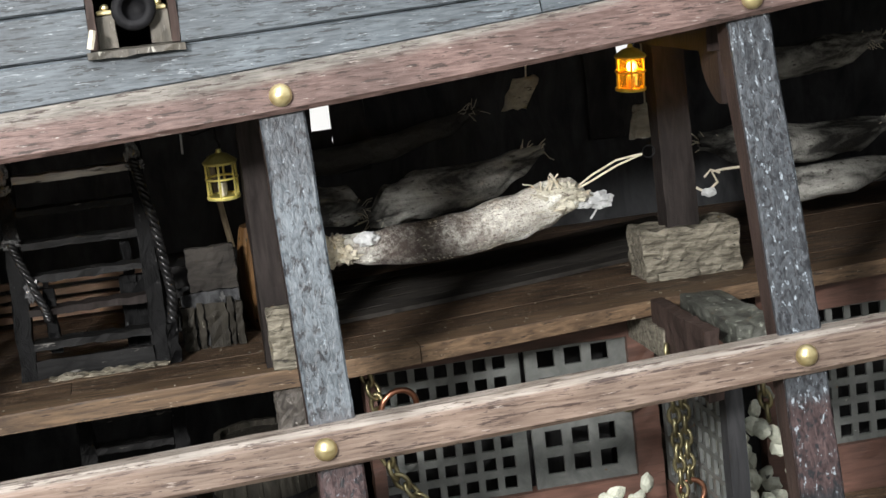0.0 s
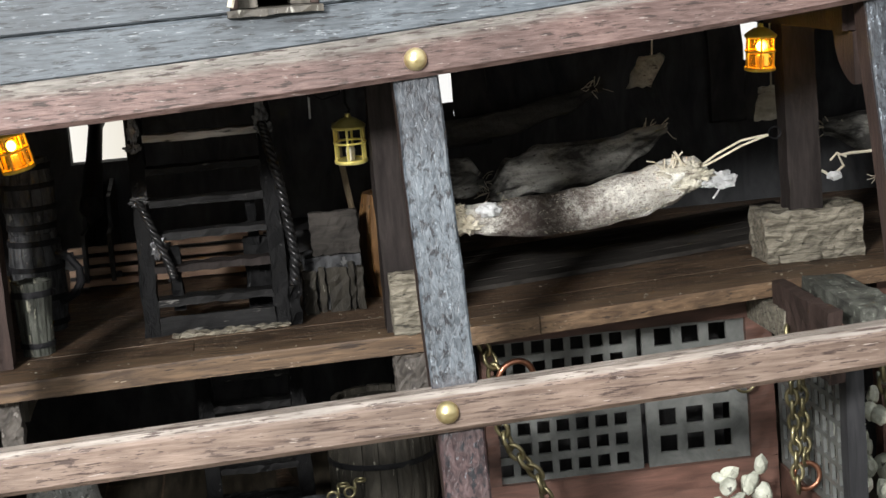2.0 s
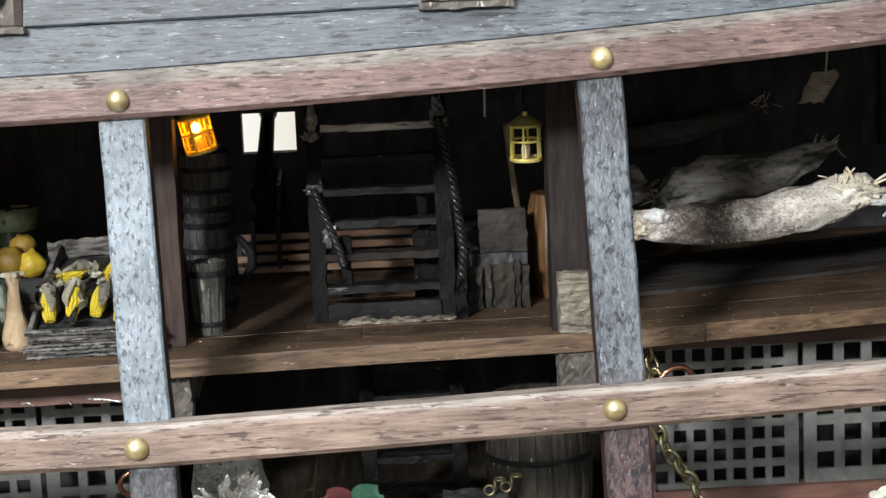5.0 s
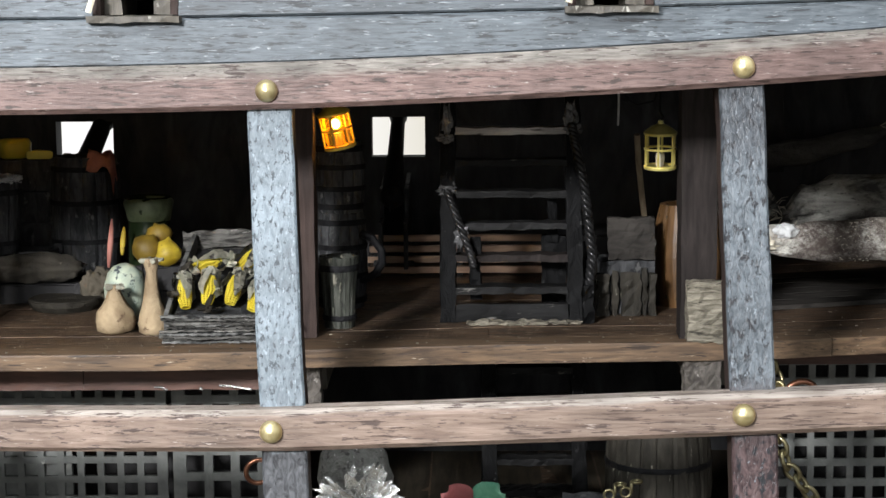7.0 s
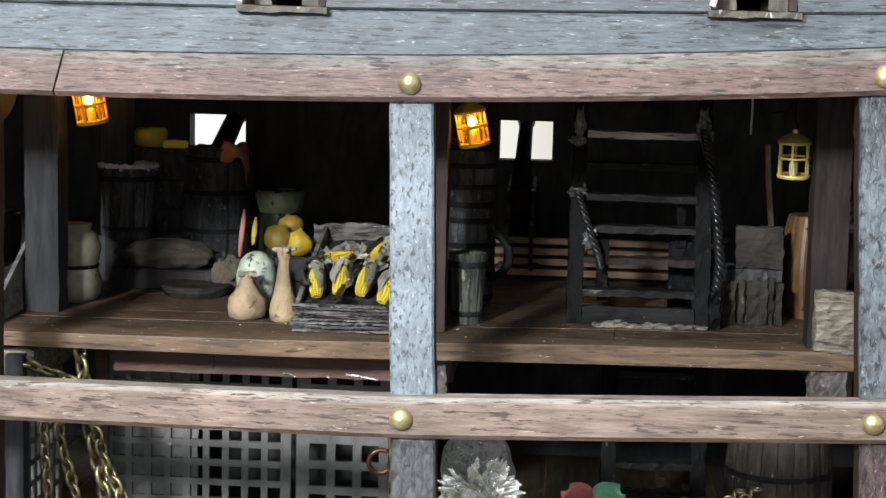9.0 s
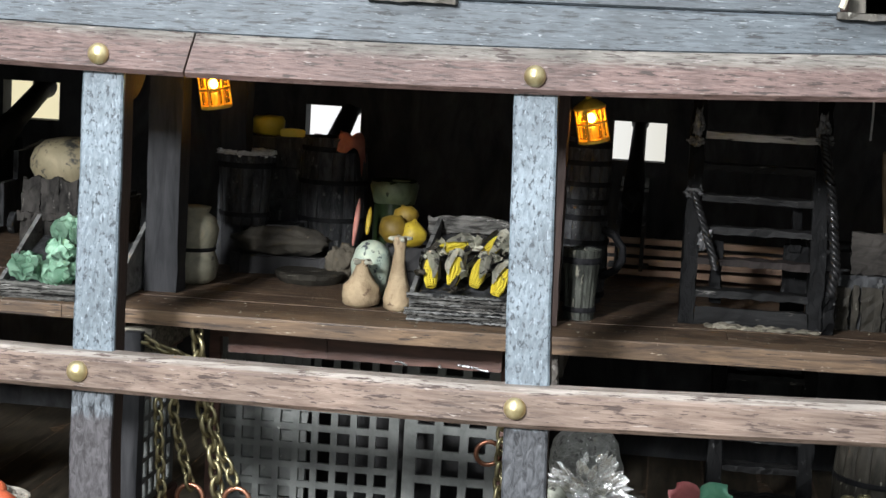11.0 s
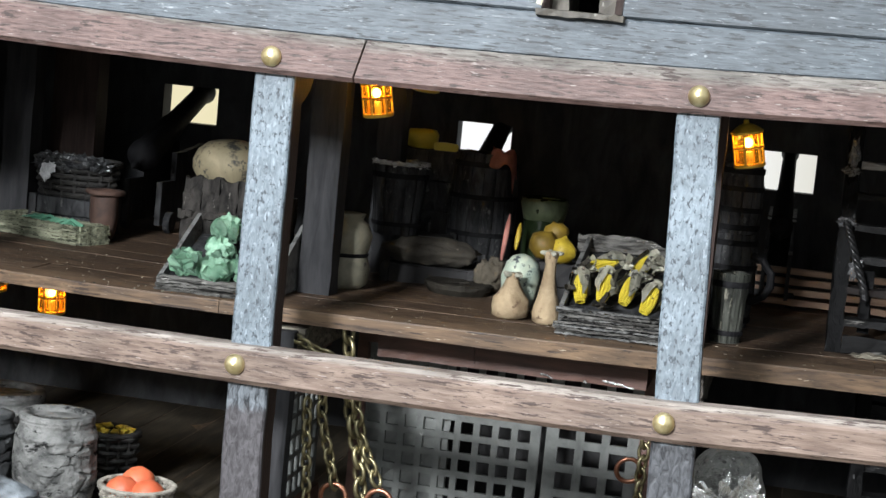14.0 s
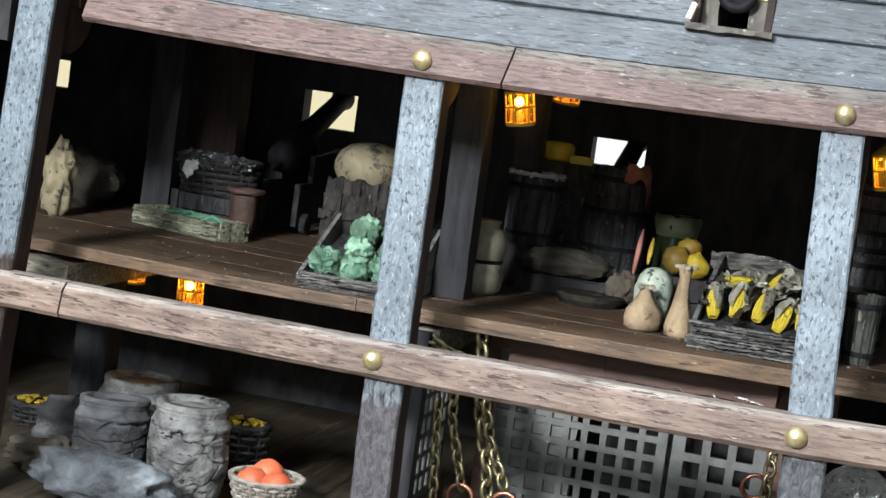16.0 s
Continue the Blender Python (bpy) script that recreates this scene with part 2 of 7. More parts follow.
M["block"] = textured("grey_weathered_wood", (0.07, 0.06, 0.042), (0.33, 0.30, 0.235), (3, 10, 14), rough=(0.6, 0.9), bump=1.0, dist=0.07, contrast=(0.36, 0.66),
                      speck=(((0.03, 0.026, 0.02), (3, 9, 12), 0.60, 0.06),))
M["cloth"] = textured("stained_canvas", (0.22, 0.185, 0.155), (0.82, 0.81, 0.735), (0.8, 1.6, 1.6), rough=(0.7, 0.95), bump=0.9, dist=0.05, fine=20, contrast=(0.36, 0.56),
                      speck=(((0.13, 0.095, 0.08), (12, 26, 26), 0.57, 0.08),))


# ---- mesh tools ----
def part(name, bm, mat, parent, label="", smooth=False):
    """Links a bmesh, in units, as one mesh object under a thing or a part."""
    bmesh.ops.scale(bm, vec=(U, U, U), verts=bm.verts)
    bmesh.ops.recalc_face_normals(bm, faces=bm.faces)
    me = bpy.data.meshes.new(name)
    bm.to_mesh(me)
    bm.free()
    if smooth:
        me.shade_smooth()
    me.materials.append(M[mat] if isinstance(mat, str) else mat)
    ob = new(name, me)
    ob.parent = parent
    return tagged(ob, label)


def again(ob, parent, m=None):
    """One more object on the same mesh, under the given parent."""
    o = new(ob.name.split(".")[0], ob.data)
    o.parent = parent
    if m is not None:
        o.matrix_local = m
    return o


def thing(name, loc, label, category, group="", rz=0, kind=""):
    """An empty at the base of a thing."""
    ob = new(name)
    ob.empty_display_size = 0.005
    ob.matrix_world = pose(*metres(loc), 0, 0, rz)
    return tagged(ob, label, category, group, kind)


def place(x, y, z, rx=0, ry=0, rz=0):
    return pose(x * U, y * U, z * U, rx, ry, rz)


def box(bm, x0, x1, y0, y1, z0, z1, bevel=0.0, m=None):
    r = bmesh.ops.create_cube(bm, size=1.0)
    vs = r["verts"]
    bmesh.ops.scale(bm, vec=(x1 - x0, y1 - y0, z1 - z0), verts=vs)
    bmesh.ops.translate(bm, vec=((x0 + x1) / 2, (y0 + y1) / 2, (z0 + z1) / 2), verts=vs)
    if bevel:
        es = list({e for v in vs for e in v.link_edges})
        out = bmesh.ops.bevel(bm, geom=es, offset=bevel, segments=1, affect="EDGES", profile=0.5)
        vs = list({v for f in out["faces"] for v in f.verts} | {v for v in vs if v.is_valid})
    if m is not None:
        bmesh.ops.transform(bm, matrix=m, verts=vs)
    return vs


def rough_box(bm, x0, x1, y0, y1, z0, z1, n=4, jit=0.03, seed=1, bevel=0.0, m=None):
    """A box with uneven, worn faces: cut into n steps along its longest side."""
    rng = random.Random(seed)
    sx, sy, sz = x1 - x0, y1 - y0, z1 - z0
    s = max(sx, sy, sz)
    cuts = [max(1, round(n * v / s)) for v in (sx, sy, sz)]
    grid = {}
    vs = []

    def vert(i, j, k):
        if (i, j, k) not in grid:
            v = bm.verts.new((x0 + sx * i / cuts[0] + rng.uniform(-jit, jit), y0 + sy * j / cuts[1] + rng.uniform(-jit, jit),
                              z0 + sz * k / cuts[2] + rng.uniform(-jit, jit)))
            grid[i, j, k] = v
            vs.append(v)
        return grid[i, j, k]

    a, b, c = cuts
    for k in (0, c):
        for i in range(a):
            for j in range(b):
                bm.faces.new((vert(i, j, k), vert(i + 1, j, k), vert(i + 1, j + 1, k), vert(i, j + 1, k)))
    for j in (0, b):
        for i in range(a):
            for k in range(c):
                bm.faces.new((vert(i, j, k), vert(i + 1, j, k), vert(i + 1, j, k + 1), vert(i, j, k + 1)))
    for i in (0, a):
        for j in range(b):
            for k in range(c):
                bm.faces.new((vert(i, j, k), vert(i, j + 1, k), vert(i, j + 1, k + 1), vert(i, j, k + 1)))
    if m is not None:
        bmesh.ops.transform(bm, matrix=m, verts=vs)
    return vs


def sweep(bm, pts, ring):
    """A closed bar through a row of points; ring(i) gives the cross-section's corners round the i-th point."""
    rows = []
    for i, p in enumerate(pts):
        rows.append([bm.verts.new(q) for q in ring(i, p)])
    n = len(rows[0])
    for a, b in zip(rows, rows[1:]):
        for k in range(n):
            bm.faces.new((a[k], a[(k + 1) % n], b[(k + 1) % n], b[k]))
    bm.faces.new(rows[0]), bm.faces.new(rows[-1])


def tube(bm, pts, r, seg=6, taper=None):
    """A round rod along a row of points."""
    pts = [Vector(p) for p in pts]
    side = None
    rows = []
    for i, p in enumerate(pts):
        d = (pts[min(i + 1, len(pts) - 1)] - pts[max(i - 1, 0)]).normalized()
        if side is None:
            side = d.orthogonal().normalized()
        side = (side - d * side.dot(d)).normalized()
        up = d.cross(side)
        rad = r if taper is None else r * taper(i / (len(pts) - 1))
        rows.append([bm.verts.new(p + rad * (math.cos(a) * side + math.sin(a) * up)) for a in (2 * math.pi * k / seg for k in range(seg))])
    for a, b in zip(rows, rows[1:]):
        for k in range(seg):
            bm.faces.new((a[k], a[(k + 1) % seg], b[(k + 1) % seg], b[k]))
    bm.faces.new(rows[0]), bm.faces.new(rows[-1])


def ring_of(bm, centre, radius, r, axis="z", seg=14, thin=5, sx=1.0, sy=1.0):
    """A closed ring of wire."""
    c = Vector(centre)
    rows = []
    for k in range(seg):
        a = 2 * math.pi * k / seg
        u, v = radius * sx * math.cos(a), radius * sy * math.sin(a)
        p = {"z": Vector((u, v, 0)), "y": Vector((u, 0, v)), "x": Vector((0, u, v))}[axis]
        o = p.normalized()
        w = {"z": Vector((0, 0, 1)), "y": Vector((0, 1, 0)), "x": Vector((1, 0, 0))}[axis]
        rows.append([bm.verts.new(c + p + r * (math.cos(t) * o + math.sin(t) * w)) for t in (2 * math.pi * q / thin for q in range(thin))])
    for i in range(seg):
        a, b = rows[i], rows[(i + 1) % seg]
        for k in range(thin):
            bm.faces.new((a[k], a[(k + 1) % thin], b[(k + 1) % thin], b[k]))


def lathe(bm, profile, seg=20, jit=0.0, seed=1, centre=(0, 0, 0), lobes=0, lobe=0.0):
    """A turned body from (radius, height) rows; it closes at both ends."""
    rng = random.Random(seed)
    cx, cy, cz = centre
    rows = []
    for r, z in profile:
        row = []
        for k in range(seg):
            a = 2 * math.pi * k / seg
            rr = max(0.002, r * (1 + lobe * math.cos(lobes * a)) + rng.uniform(-jit, jit) * (r > 0.02))
            row.append(bm.verts.new((cx + rr * math.cos(a), cy + rr * math.sin(a), cz + z + rng.uniform(-jit, jit) * 0.5)))
        rows.append(row)
    for a, b in zip(rows, rows[1:]):
        for k in range(seg):
            bm.faces.new((a[k], a[(k + 1) % seg], b[(k + 1) % seg], b[k]))
    bm.faces.new(rows[0]), bm.faces.new(rows[-1])


def blob(bm, centre, radii, amp=0.12, freq=2.0, sub=3, seed=0, m=None):
    """A lumpy rounded body."""
    r = bmesh.ops.create_icosphere(bm, subdivisions=sub, radius=1.0)
    vs = r["verts"]
    for v in vs:
        d = v.co.normalized()
        k = 1 + amp * noise.noise(d * freq + Vector((seed * 3.7, seed * 1.3, seed * 2.1))) + 0.4 * amp * noise.noise(d * freq * 2.7 + Vector((seed, 5, 9)))
        v.co = Vector((d.x * radii[0] * k, d.y * radii[1] * k, d.z * radii[2] * k))
    if m is not None:
        bmesh.ops.transform(bm, matrix=m, verts=vs)
    bmesh.ops.translate(bm, vec=centre, verts=vs)
    return vs


# ---- plan ----
BAY = 6.3            # from frame to frame
DECK = -3.985        # top of the gun deck
HOLD = -8.0          # top of the hold's floor
FAR = 12.0           # inner face of the far side
FRAMES = [-12.5, -6.11, 0.0, 6.3, 12.71, 18.9]


def z_up(x):
    return 0.0241 * x + 0.00285 * x * x


def z_low(x):
    return -4.386 + (0.0267 if x > 0 else 0.015) * x + 0.0006 * x * x


def y_low(x):
    return -0.97 if x > 0 else -0.97 - 0.075 * x


def hull_y(x, z):
    """The outside of the frames at a height."""
    t = min(1.6, max(-1.2, (z_up(x) - z) / 4.4))
    return y_low(x) * t if t < 1 else y_low(x) * (1 + 0.6 * (t - 1))


# ---- the large structure ----
def height_map(bm, foot, h, shift):
    """Gives each corner its share of a rail's height, moved along the rail by shift(x)."""
    layer = bm.loops.layers.uv.new("UVMap")
    for f in bm.faces:
        for lp in f.loops:
            x, y, z = lp.vert.co
            lp[layer].uv = (0.1 * x, (z - foot(x)) / h + shift(x))


def wale(name, zf, yf, x0, x1, h, d, label, lift=0.0, cuts=(), mat="rail", slant=0.0, shift=lambda x: 0.0):
    """A long rail on the outside of the frames, in lengths that butt at the cuts."""
    ends = [x0, *cuts, x1]
    root = thing(name, (0, 0, 0), label, "hull rail", kind="structure")
    for a, b in zip(ends, ends[1:]):
        bm = bmesh.new()
        n = max(2, round((b - a) / 0.9))
        pts = [(a + 0.015 + (b - a - 0.03) * i / n, 0, 0) for i in range(n + 1)]
        lean = [slant if i in (0, n) else 0.0 for i in range(n + 1)]

        def ring(i, p):
            x = p[0]
            y, z = yf(x), zf(x) + lift
            c, k = 0.07, lean[i]
            return [(x - k, y + d, z - h / 2), (x - k, y + c, z - h / 2), (x - k, y, z - h / 2 + c), (x + k, y, z + h / 2 - 1.6 * c), (x + k, y + 1.6 * c, z + h / 2), (x + k, y + d, z + h / 2)]

        sweep(bm, pts, ring)
        height_map(bm, lambda x: zf(x) + lift - h / 2, h, shift)
        part("rail_length", bm, mat, root)
    return root


def bleached(x):
    """How far down the top rail is bleached, against its middle stretch."""
    return float(np.interp(x, (-11.5, -6, -2, 6, 10, 13), (-0.3, -0.12, 0.0, 0.02, -0.16, -0.4)))


wale("trim_upper_rail", z_up, lambda x: hull_y(x, z_up(x)) - 0.16, -11.55, 20, 0.62, 0.62, "worn reddish-brown walnut rail with a bleached upper edge", 0.06, (-4.83,), "rail", 0.06, bleached)
wale("trim_lower_rail", z_low, lambda x: y_low(x) - 0.16, -14, 20, 0.55, 0.40, "worn brown walnut rail across the frames at mid height", -0.01, (-11.36,), "rail_pale", 0.02)


def frame_post(x, seed):
    """One frame of the open side: a brown timber with a black-painted outer face."""
    root = thing("frame_post", (x, 0, 0), "curved brown hull frame with hammered black paint on its outer face", "hull frame", "frames of the open side")
    top = z_up(x) + (1.6 if x < -11.5 else 0.2)
    end = -9.3
    lean = {-12.5: -0.05, -6.11: 0.03, 0.0: 0.045, 6.3: 0.018, 12.71: 0.008}.get(x, 0.0)

    def heights(a, b):
        n = max(3, round((a - b) / 0.3))
        return [a + (b - a) * i / n for i in range(n + 1)]

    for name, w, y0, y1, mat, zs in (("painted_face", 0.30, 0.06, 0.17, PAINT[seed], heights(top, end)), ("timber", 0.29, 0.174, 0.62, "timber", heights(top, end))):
        bm = bmesh.new()
        rng = random.Random(seed)

        def ring(i, p):
            y, z = hull_y(x, p[2]), p[2]
            j = lean * (z_up(x) - z) + rng.uniform(-0.005, 0.005) + 0.016 * noise.noise(Vector((x, 0, 0.8 * z)))
            return [(-w + j, y + y0 + 0.03, z), (-w + 0.03 + j, y + y0, z), (w - 0.03 + j, y + y0, z), (w + j, y + y0 + 0.03, z), (w + j, y + y1, z), (-w + j, y + y1, z)]

        sweep(bm, [(0, 0, z) for z in zs], ring)
        part(name, bm, mat, root)
    return root


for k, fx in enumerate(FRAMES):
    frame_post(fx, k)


def brass_nail(x, y, z):
    bm = bmesh.new()
    lathe(bm, [(0.15, 0.0), (0.152, 0.03), (0.14, 0.07), (0.105, 0.115), (0.06, 0.14), (0.0, 0.15)], 16, 0.002)
    bmesh.ops.rotate(bm, cent=(0, 0, 0), matrix=Matrix.Rotation(math.pi / 2, 3, "X"), verts=bm.verts)
    ob = part("brass_nail", bm, "brass", None, smooth=True)
    ob.matrix_world = place(x, y, z)
    return tagged(ob, "domed brass nail in the walnut rail", "nail", "brass nails of the rails")


nail = None
for fx in FRAMES[1:]:
    for px, py, pz in ((fx, hull_y(fx, z_up(fx)) - 0.16, z_up(fx)), (fx + {0.0: 0.07, 6.3: -0.08}.get(fx, 0.0), y_low(fx) - 0.16, z_low(fx))):
        if nail is None:
            nail = brass_nail(px, py, pz)
        else:
            copy_thing(nail, place(px, py, pz))

# upper planking with gunports
PORTS = [-8.15, -1.78, 4.58, 10.95, 17.3]
PORT_W, PORT_Z0, PORT_Z1 = 1.14, 1.0, 2.15
planking = thing("wall_upper_planking", (0, 0, 0), "weathered black hull planking with square gunports", "hull planking", kind="structure")
ROWS_Z = [0.36, 0.98, 1.58, 2.16, 2.8, 3.4]


def planks_row(z0, z1, gaps, seed):
    rng = random.Random(seed)
    xs = [-11.45]
    while xs[-1] < 20:
        xs.append(min(20, xs[-1] + rng.uniform(15, 22)))
    spans = []
    for a, b in zip(xs, xs[1:]):
        cut = [(a, b)]
        for g in gaps:
            nxt = []
            for p, q in cut:
                if g - PORT_W / 2 > p and g + PORT_W / 2 < q:
                    nxt += [(p, g - PORT_W / 2), (g + PORT_W / 2, q)]
                elif g - PORT_W / 2 <= p < g + PORT_W / 2:
                    nxt.append((g + PORT_W / 2, q))
                elif g - PORT_W / 2 < q <= g + PORT_W / 2:
                    nxt.append((p, g - PORT_W / 2))
                else:
                    nxt.append((p, q))
            cut = nxt
        spans += cut
    for a, b in spans:
        bm = bmesh.new()
        n = max(2, round((b - a) / 1.2))
        out = rng.uniform(0, 0.04)

        def ring(i, p):
            x = p[0]
            low = z_up(x) * (1 if z0 < 0.5 else 0.4) + z0
            top = z_up(x) * 0.4 + z1 - 0.012
            y0, y1 = 0.20 * z0 + 0.02 - out, 0.20 * z1 + 0.02 - out
            return [(x, y0 + 0.4, low), (x, y0 + 0.03, low), (x, y0, low + 0.03), (x, y1, top - 0.03), (x, y1 + 0.03, top), (x, y1 + 0.4, top)]

        sweep(bm, [(a + 0.008 + (b - a - 0.016) * i / n, 0, 0) for i in range(n + 1)], ring)
        part("plank", bm, "hull", planking)


for k, (za, zb) in enumerate(zip(ROWS_Z, ROWS_Z[1:])):
    planks_row(za, zb, PORTS if 0.9 < za < 2.1 else (), 20 + k)


def edge_y(x):
    """The open edge of the gun deck."""
    return float(np.interp(x, (-14, -9, -2, 3, 7, 12, 19), (2.6, 1.9, 2.05, 2.65, 2.78, 3.75, 4.6)))


def deck_depth(x):
    return float(np.interp(x, (-8, 3, 7, 12), (0.20, 0.29, 0.28, 0.24)))


# the gun deck, in planks that run fore and aft
deck = thing("floor_gun_deck", (0, 0, 0), "dusty brown wooden gun deck", "deck", kind="structure")
rng = random.Random(5)
for row in range(12):
    off0, off1 = (0, 0.62) if row == 0 else (0.62 + 0.86 * (row - 1), 0.62 + 0.86 * row)
    xs = [-22.0]
    while xs[-1] < 22:
        xs.append(min(22.0, xs[-1] + rng.uniform(11, 17)))
    for a, b in zip(xs, xs[1:]):
        bm = bmesh.new()
        n = max(2, round(b - a))
        up = rng.uniform(-0.004, 0.004)

        def ring(i, p):
            x, e = p[0], edge_y(p[0])
            y0, y1 = min(FAR - 0.02, e + off0 + 0.002), min(FAR, e + off1 - 0.002)
            d = deck_depth(x)
            return [(x, y0, DECK - d), (x, y0, DECK - 0.025 + up), (x, y0 + 0.008, DECK + up), (x, y1 - 0.006, DECK + up), (x, y1, DECK - 0.012 + up), (x, y1, DECK - d)]

        sweep(bm, [(a + 0.006 + (b - a - 0.012) * i / n, 0, 0) for i in range(n + 1)], ring)
        part("deck_board", bm, "deck" if row else "deck_edge", deck)

bm = bmesh.new()
box(bm, -22, 22, -0.5, FAR, HOLD - 0.4, HOLD)
tagged(part("floor_hold", bm, "deck", None), "dark wooden floor of the hold", "deck", kind="structure")
bm = bmesh.new()
box(bm, -22, 22, 0.62, FAR, 0.56, 0.86)
tagged(part("ceiling_gun_deck", bm, "dark", None), "dark underside of the deck above", "ceiling", kind="structure")
bm = bmesh.new()
for a, b in ((-22.3, -22), (22, 22.3)):
    box(bm, a, b, -0.5, FAR, HOLD - 0.4, 3.5)
tagged(part("wall_ends", bm, "dark", None), "dark wooden end walls of the hull", "wall", kind="structure")

# closed planking past the open side
bm = bmesh.new()
for k in range(11):
    box(bm, -22.0, -15.6, -0.55 + 0.01 * (k % 2), -0.25, HOLD - 0.4 + 0.8 * k, HOLD + 0.38 + 0.8 * k, 0.02)
tagged(part("wall_closed_side", bm, "hull", None), "weathered black planking past the open side", "hull planking", kind="structure")

# added board, no known part of the ship: blocks the spot at the left
bm = bmesh.new()
box(bm, -22.0, -12.95, 0.1, 0.4, -0.62, 3.4)
tagged(part("wall_bulwark", bm, "dark", None), "dark board added to keep lamp light off the far wall", "wall", kind="structure")

# far side with its gunports
FAR_PORTS = [(-18.36, 1.18, -1.83, -1.2), (-11.48, 1.23, -1.87, -1.07), (-5.02, 1.15, -2.07, -1.2), (1.27, 1.07, -1.95, -1.15), (7.9, 1.22, -1.93, -0.85), (14.3, 1.22, -1.93, -0.25)]
far_wall = thing("wall_far_side", (0, 0, 0), "black inner planking of the far side with gunports", "wall", kind="structure")
edges = [-22] + [v for g, w, a, b in FAR_PORTS for v in (g - w / 2, g + w / 2)] + [22]
bm = bmesh.new()
for a, b in zip(edges[::2], edges[1::2]):
    box(bm, a, b, FAR, FAR + 0.5, HOLD - 0.4, 3.5)
for g, w, a, b in FAR_PORTS:
    box(bm, g - w / 2, g + w / 2, FAR + 0.002, FAR + 0.498, HOLD - 0.4, a)
    box(bm, g - w / 2, g + w / 2, FAR + 0.002, FAR + 0.498, b, 3.5)
part("planking", bm, "far_planking", far_wall)
# the lit hall beyond the far gunports
hall = bpy.data.materials.new("lit_hall")
hall.use_nodes = True
hn, hl = hall.node_tree.nodes, hall.node_tree.links
hn.remove(hn["Principled BSDF"])
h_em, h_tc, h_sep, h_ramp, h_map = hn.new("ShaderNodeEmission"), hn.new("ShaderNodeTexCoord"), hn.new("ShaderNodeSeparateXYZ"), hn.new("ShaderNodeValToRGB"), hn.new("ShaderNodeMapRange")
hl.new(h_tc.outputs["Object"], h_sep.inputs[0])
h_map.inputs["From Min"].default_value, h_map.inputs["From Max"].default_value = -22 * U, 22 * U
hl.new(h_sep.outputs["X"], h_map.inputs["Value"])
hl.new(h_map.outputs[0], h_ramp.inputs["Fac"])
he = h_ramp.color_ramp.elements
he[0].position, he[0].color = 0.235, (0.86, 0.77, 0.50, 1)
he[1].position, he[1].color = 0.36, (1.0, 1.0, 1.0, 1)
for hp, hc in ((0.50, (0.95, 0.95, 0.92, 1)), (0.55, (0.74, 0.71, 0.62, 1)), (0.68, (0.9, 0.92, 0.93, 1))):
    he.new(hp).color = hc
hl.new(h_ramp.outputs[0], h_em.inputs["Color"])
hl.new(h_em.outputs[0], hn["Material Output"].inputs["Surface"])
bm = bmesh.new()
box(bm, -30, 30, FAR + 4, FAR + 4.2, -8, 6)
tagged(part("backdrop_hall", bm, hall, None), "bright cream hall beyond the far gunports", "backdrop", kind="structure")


# the plinth under the hull and the floor of the hall
bm = bmesh.new()
box(bm, -22, 22, -0.4, FAR + 0.4, -28, HOLD - 0.41, 0.05)
tagged(part("plinth", bm, "block", None), "plain grey wooden plinth under the hull", "plinth", kind="structure")
bm = bmesh.new()
box(bm, -260, 260, -260, 260, -29, -28.01)
tagged(part("floor_hall", bm, "block", None), "grey-brown floor of the hall", "floor", kind="structure")


# ---- more materials ----
M["ash"] = textured("ashen_grey_wood", (0.06, 0.061, 0.059), (0.235, 0.235, 0.225), (2.2, 2.2, 3.5), rough=(0.7, 0.95), bump=0.6, dist=0.06, fine=14, contrast=(0.34, 0.66), spec=0.2,
                     speck=(((0.018, 0.018, 0.018), (2.4, 2.4, 6), 0.565, 0.07), ((0.26, 0.26, 0.247), (4, 4, 7), 0.63, 0.08)))
# height bands: darkest just below the cask's rim, paler again towards its foot
M["soot_ash"] = textured("sooty_grey_wood", (0.028, 0.03, 0.032), (0.14, 0.147, 0.149), (2, 2, 3.5), rough=(0.7, 0.95), bump=0.7, dist=0.05, fine=11,
                         zones=((1.06, 0.3, (0.01, 0.01, 0.011), (0.045, 0.047, 0.048)), (0.6, 0.4, (0.025, 0.026, 0.028), (0.12, 0.125, 0.126))),
                         speck=(((0.17, 0.175, 0.175), (1.6, 1.6, 3.2), 0.62, 0.1),))
M["stave"] = textured("grey_brown_stave", (0.035, 0.032, 0.025), (0.135, 0.12, 0.098), (8, 8, 1.4), rough=(0.45, 0.75), bump=0.8, dist=0.04, speck=(((0.35, 0.34, 0.3), (9, 9, 2), 0.64, 0.06),))
M["old_wood"] = textured("dark_old_wood", (0.011, 0.0098, 0.0078), (0.05, 0.045, 0.036), (7, 7, 2), rough=(0.5, 0.8), bump=0.8, dist=0.05, spec=0.15, speck=(((0.22, 0.21, 0.175), (8, 8, 2.5), 0.65, 0.05),))
M["black_wood"] = textured("tarred_black_wood", (0.014, 0.0147, 0.0158), (0.062, 0.0635, 0.066), (5, 5, 1.8), rough=(0.45, 0.75), bump=0.9, dist=0.06, spec=0.12, contrast=(0.36, 0.64), speck=(((0.10, 0.10, 0.098), (6, 6, 3.5), 0.615, 0.05),))
M["pitch"] = textured("pitch_black_wood", (0.0015, 0.0016, 0.0018), (0.0065, 0.0066, 0.007), (6, 6, 2), rough=(0.4, 0.7), bump=0.9, dist=0.05, spec=0.08, contrast=(0.36, 0.64), speck=(((0.07, 0.07, 0.07), (7, 7, 4), 0.64, 0.05),))
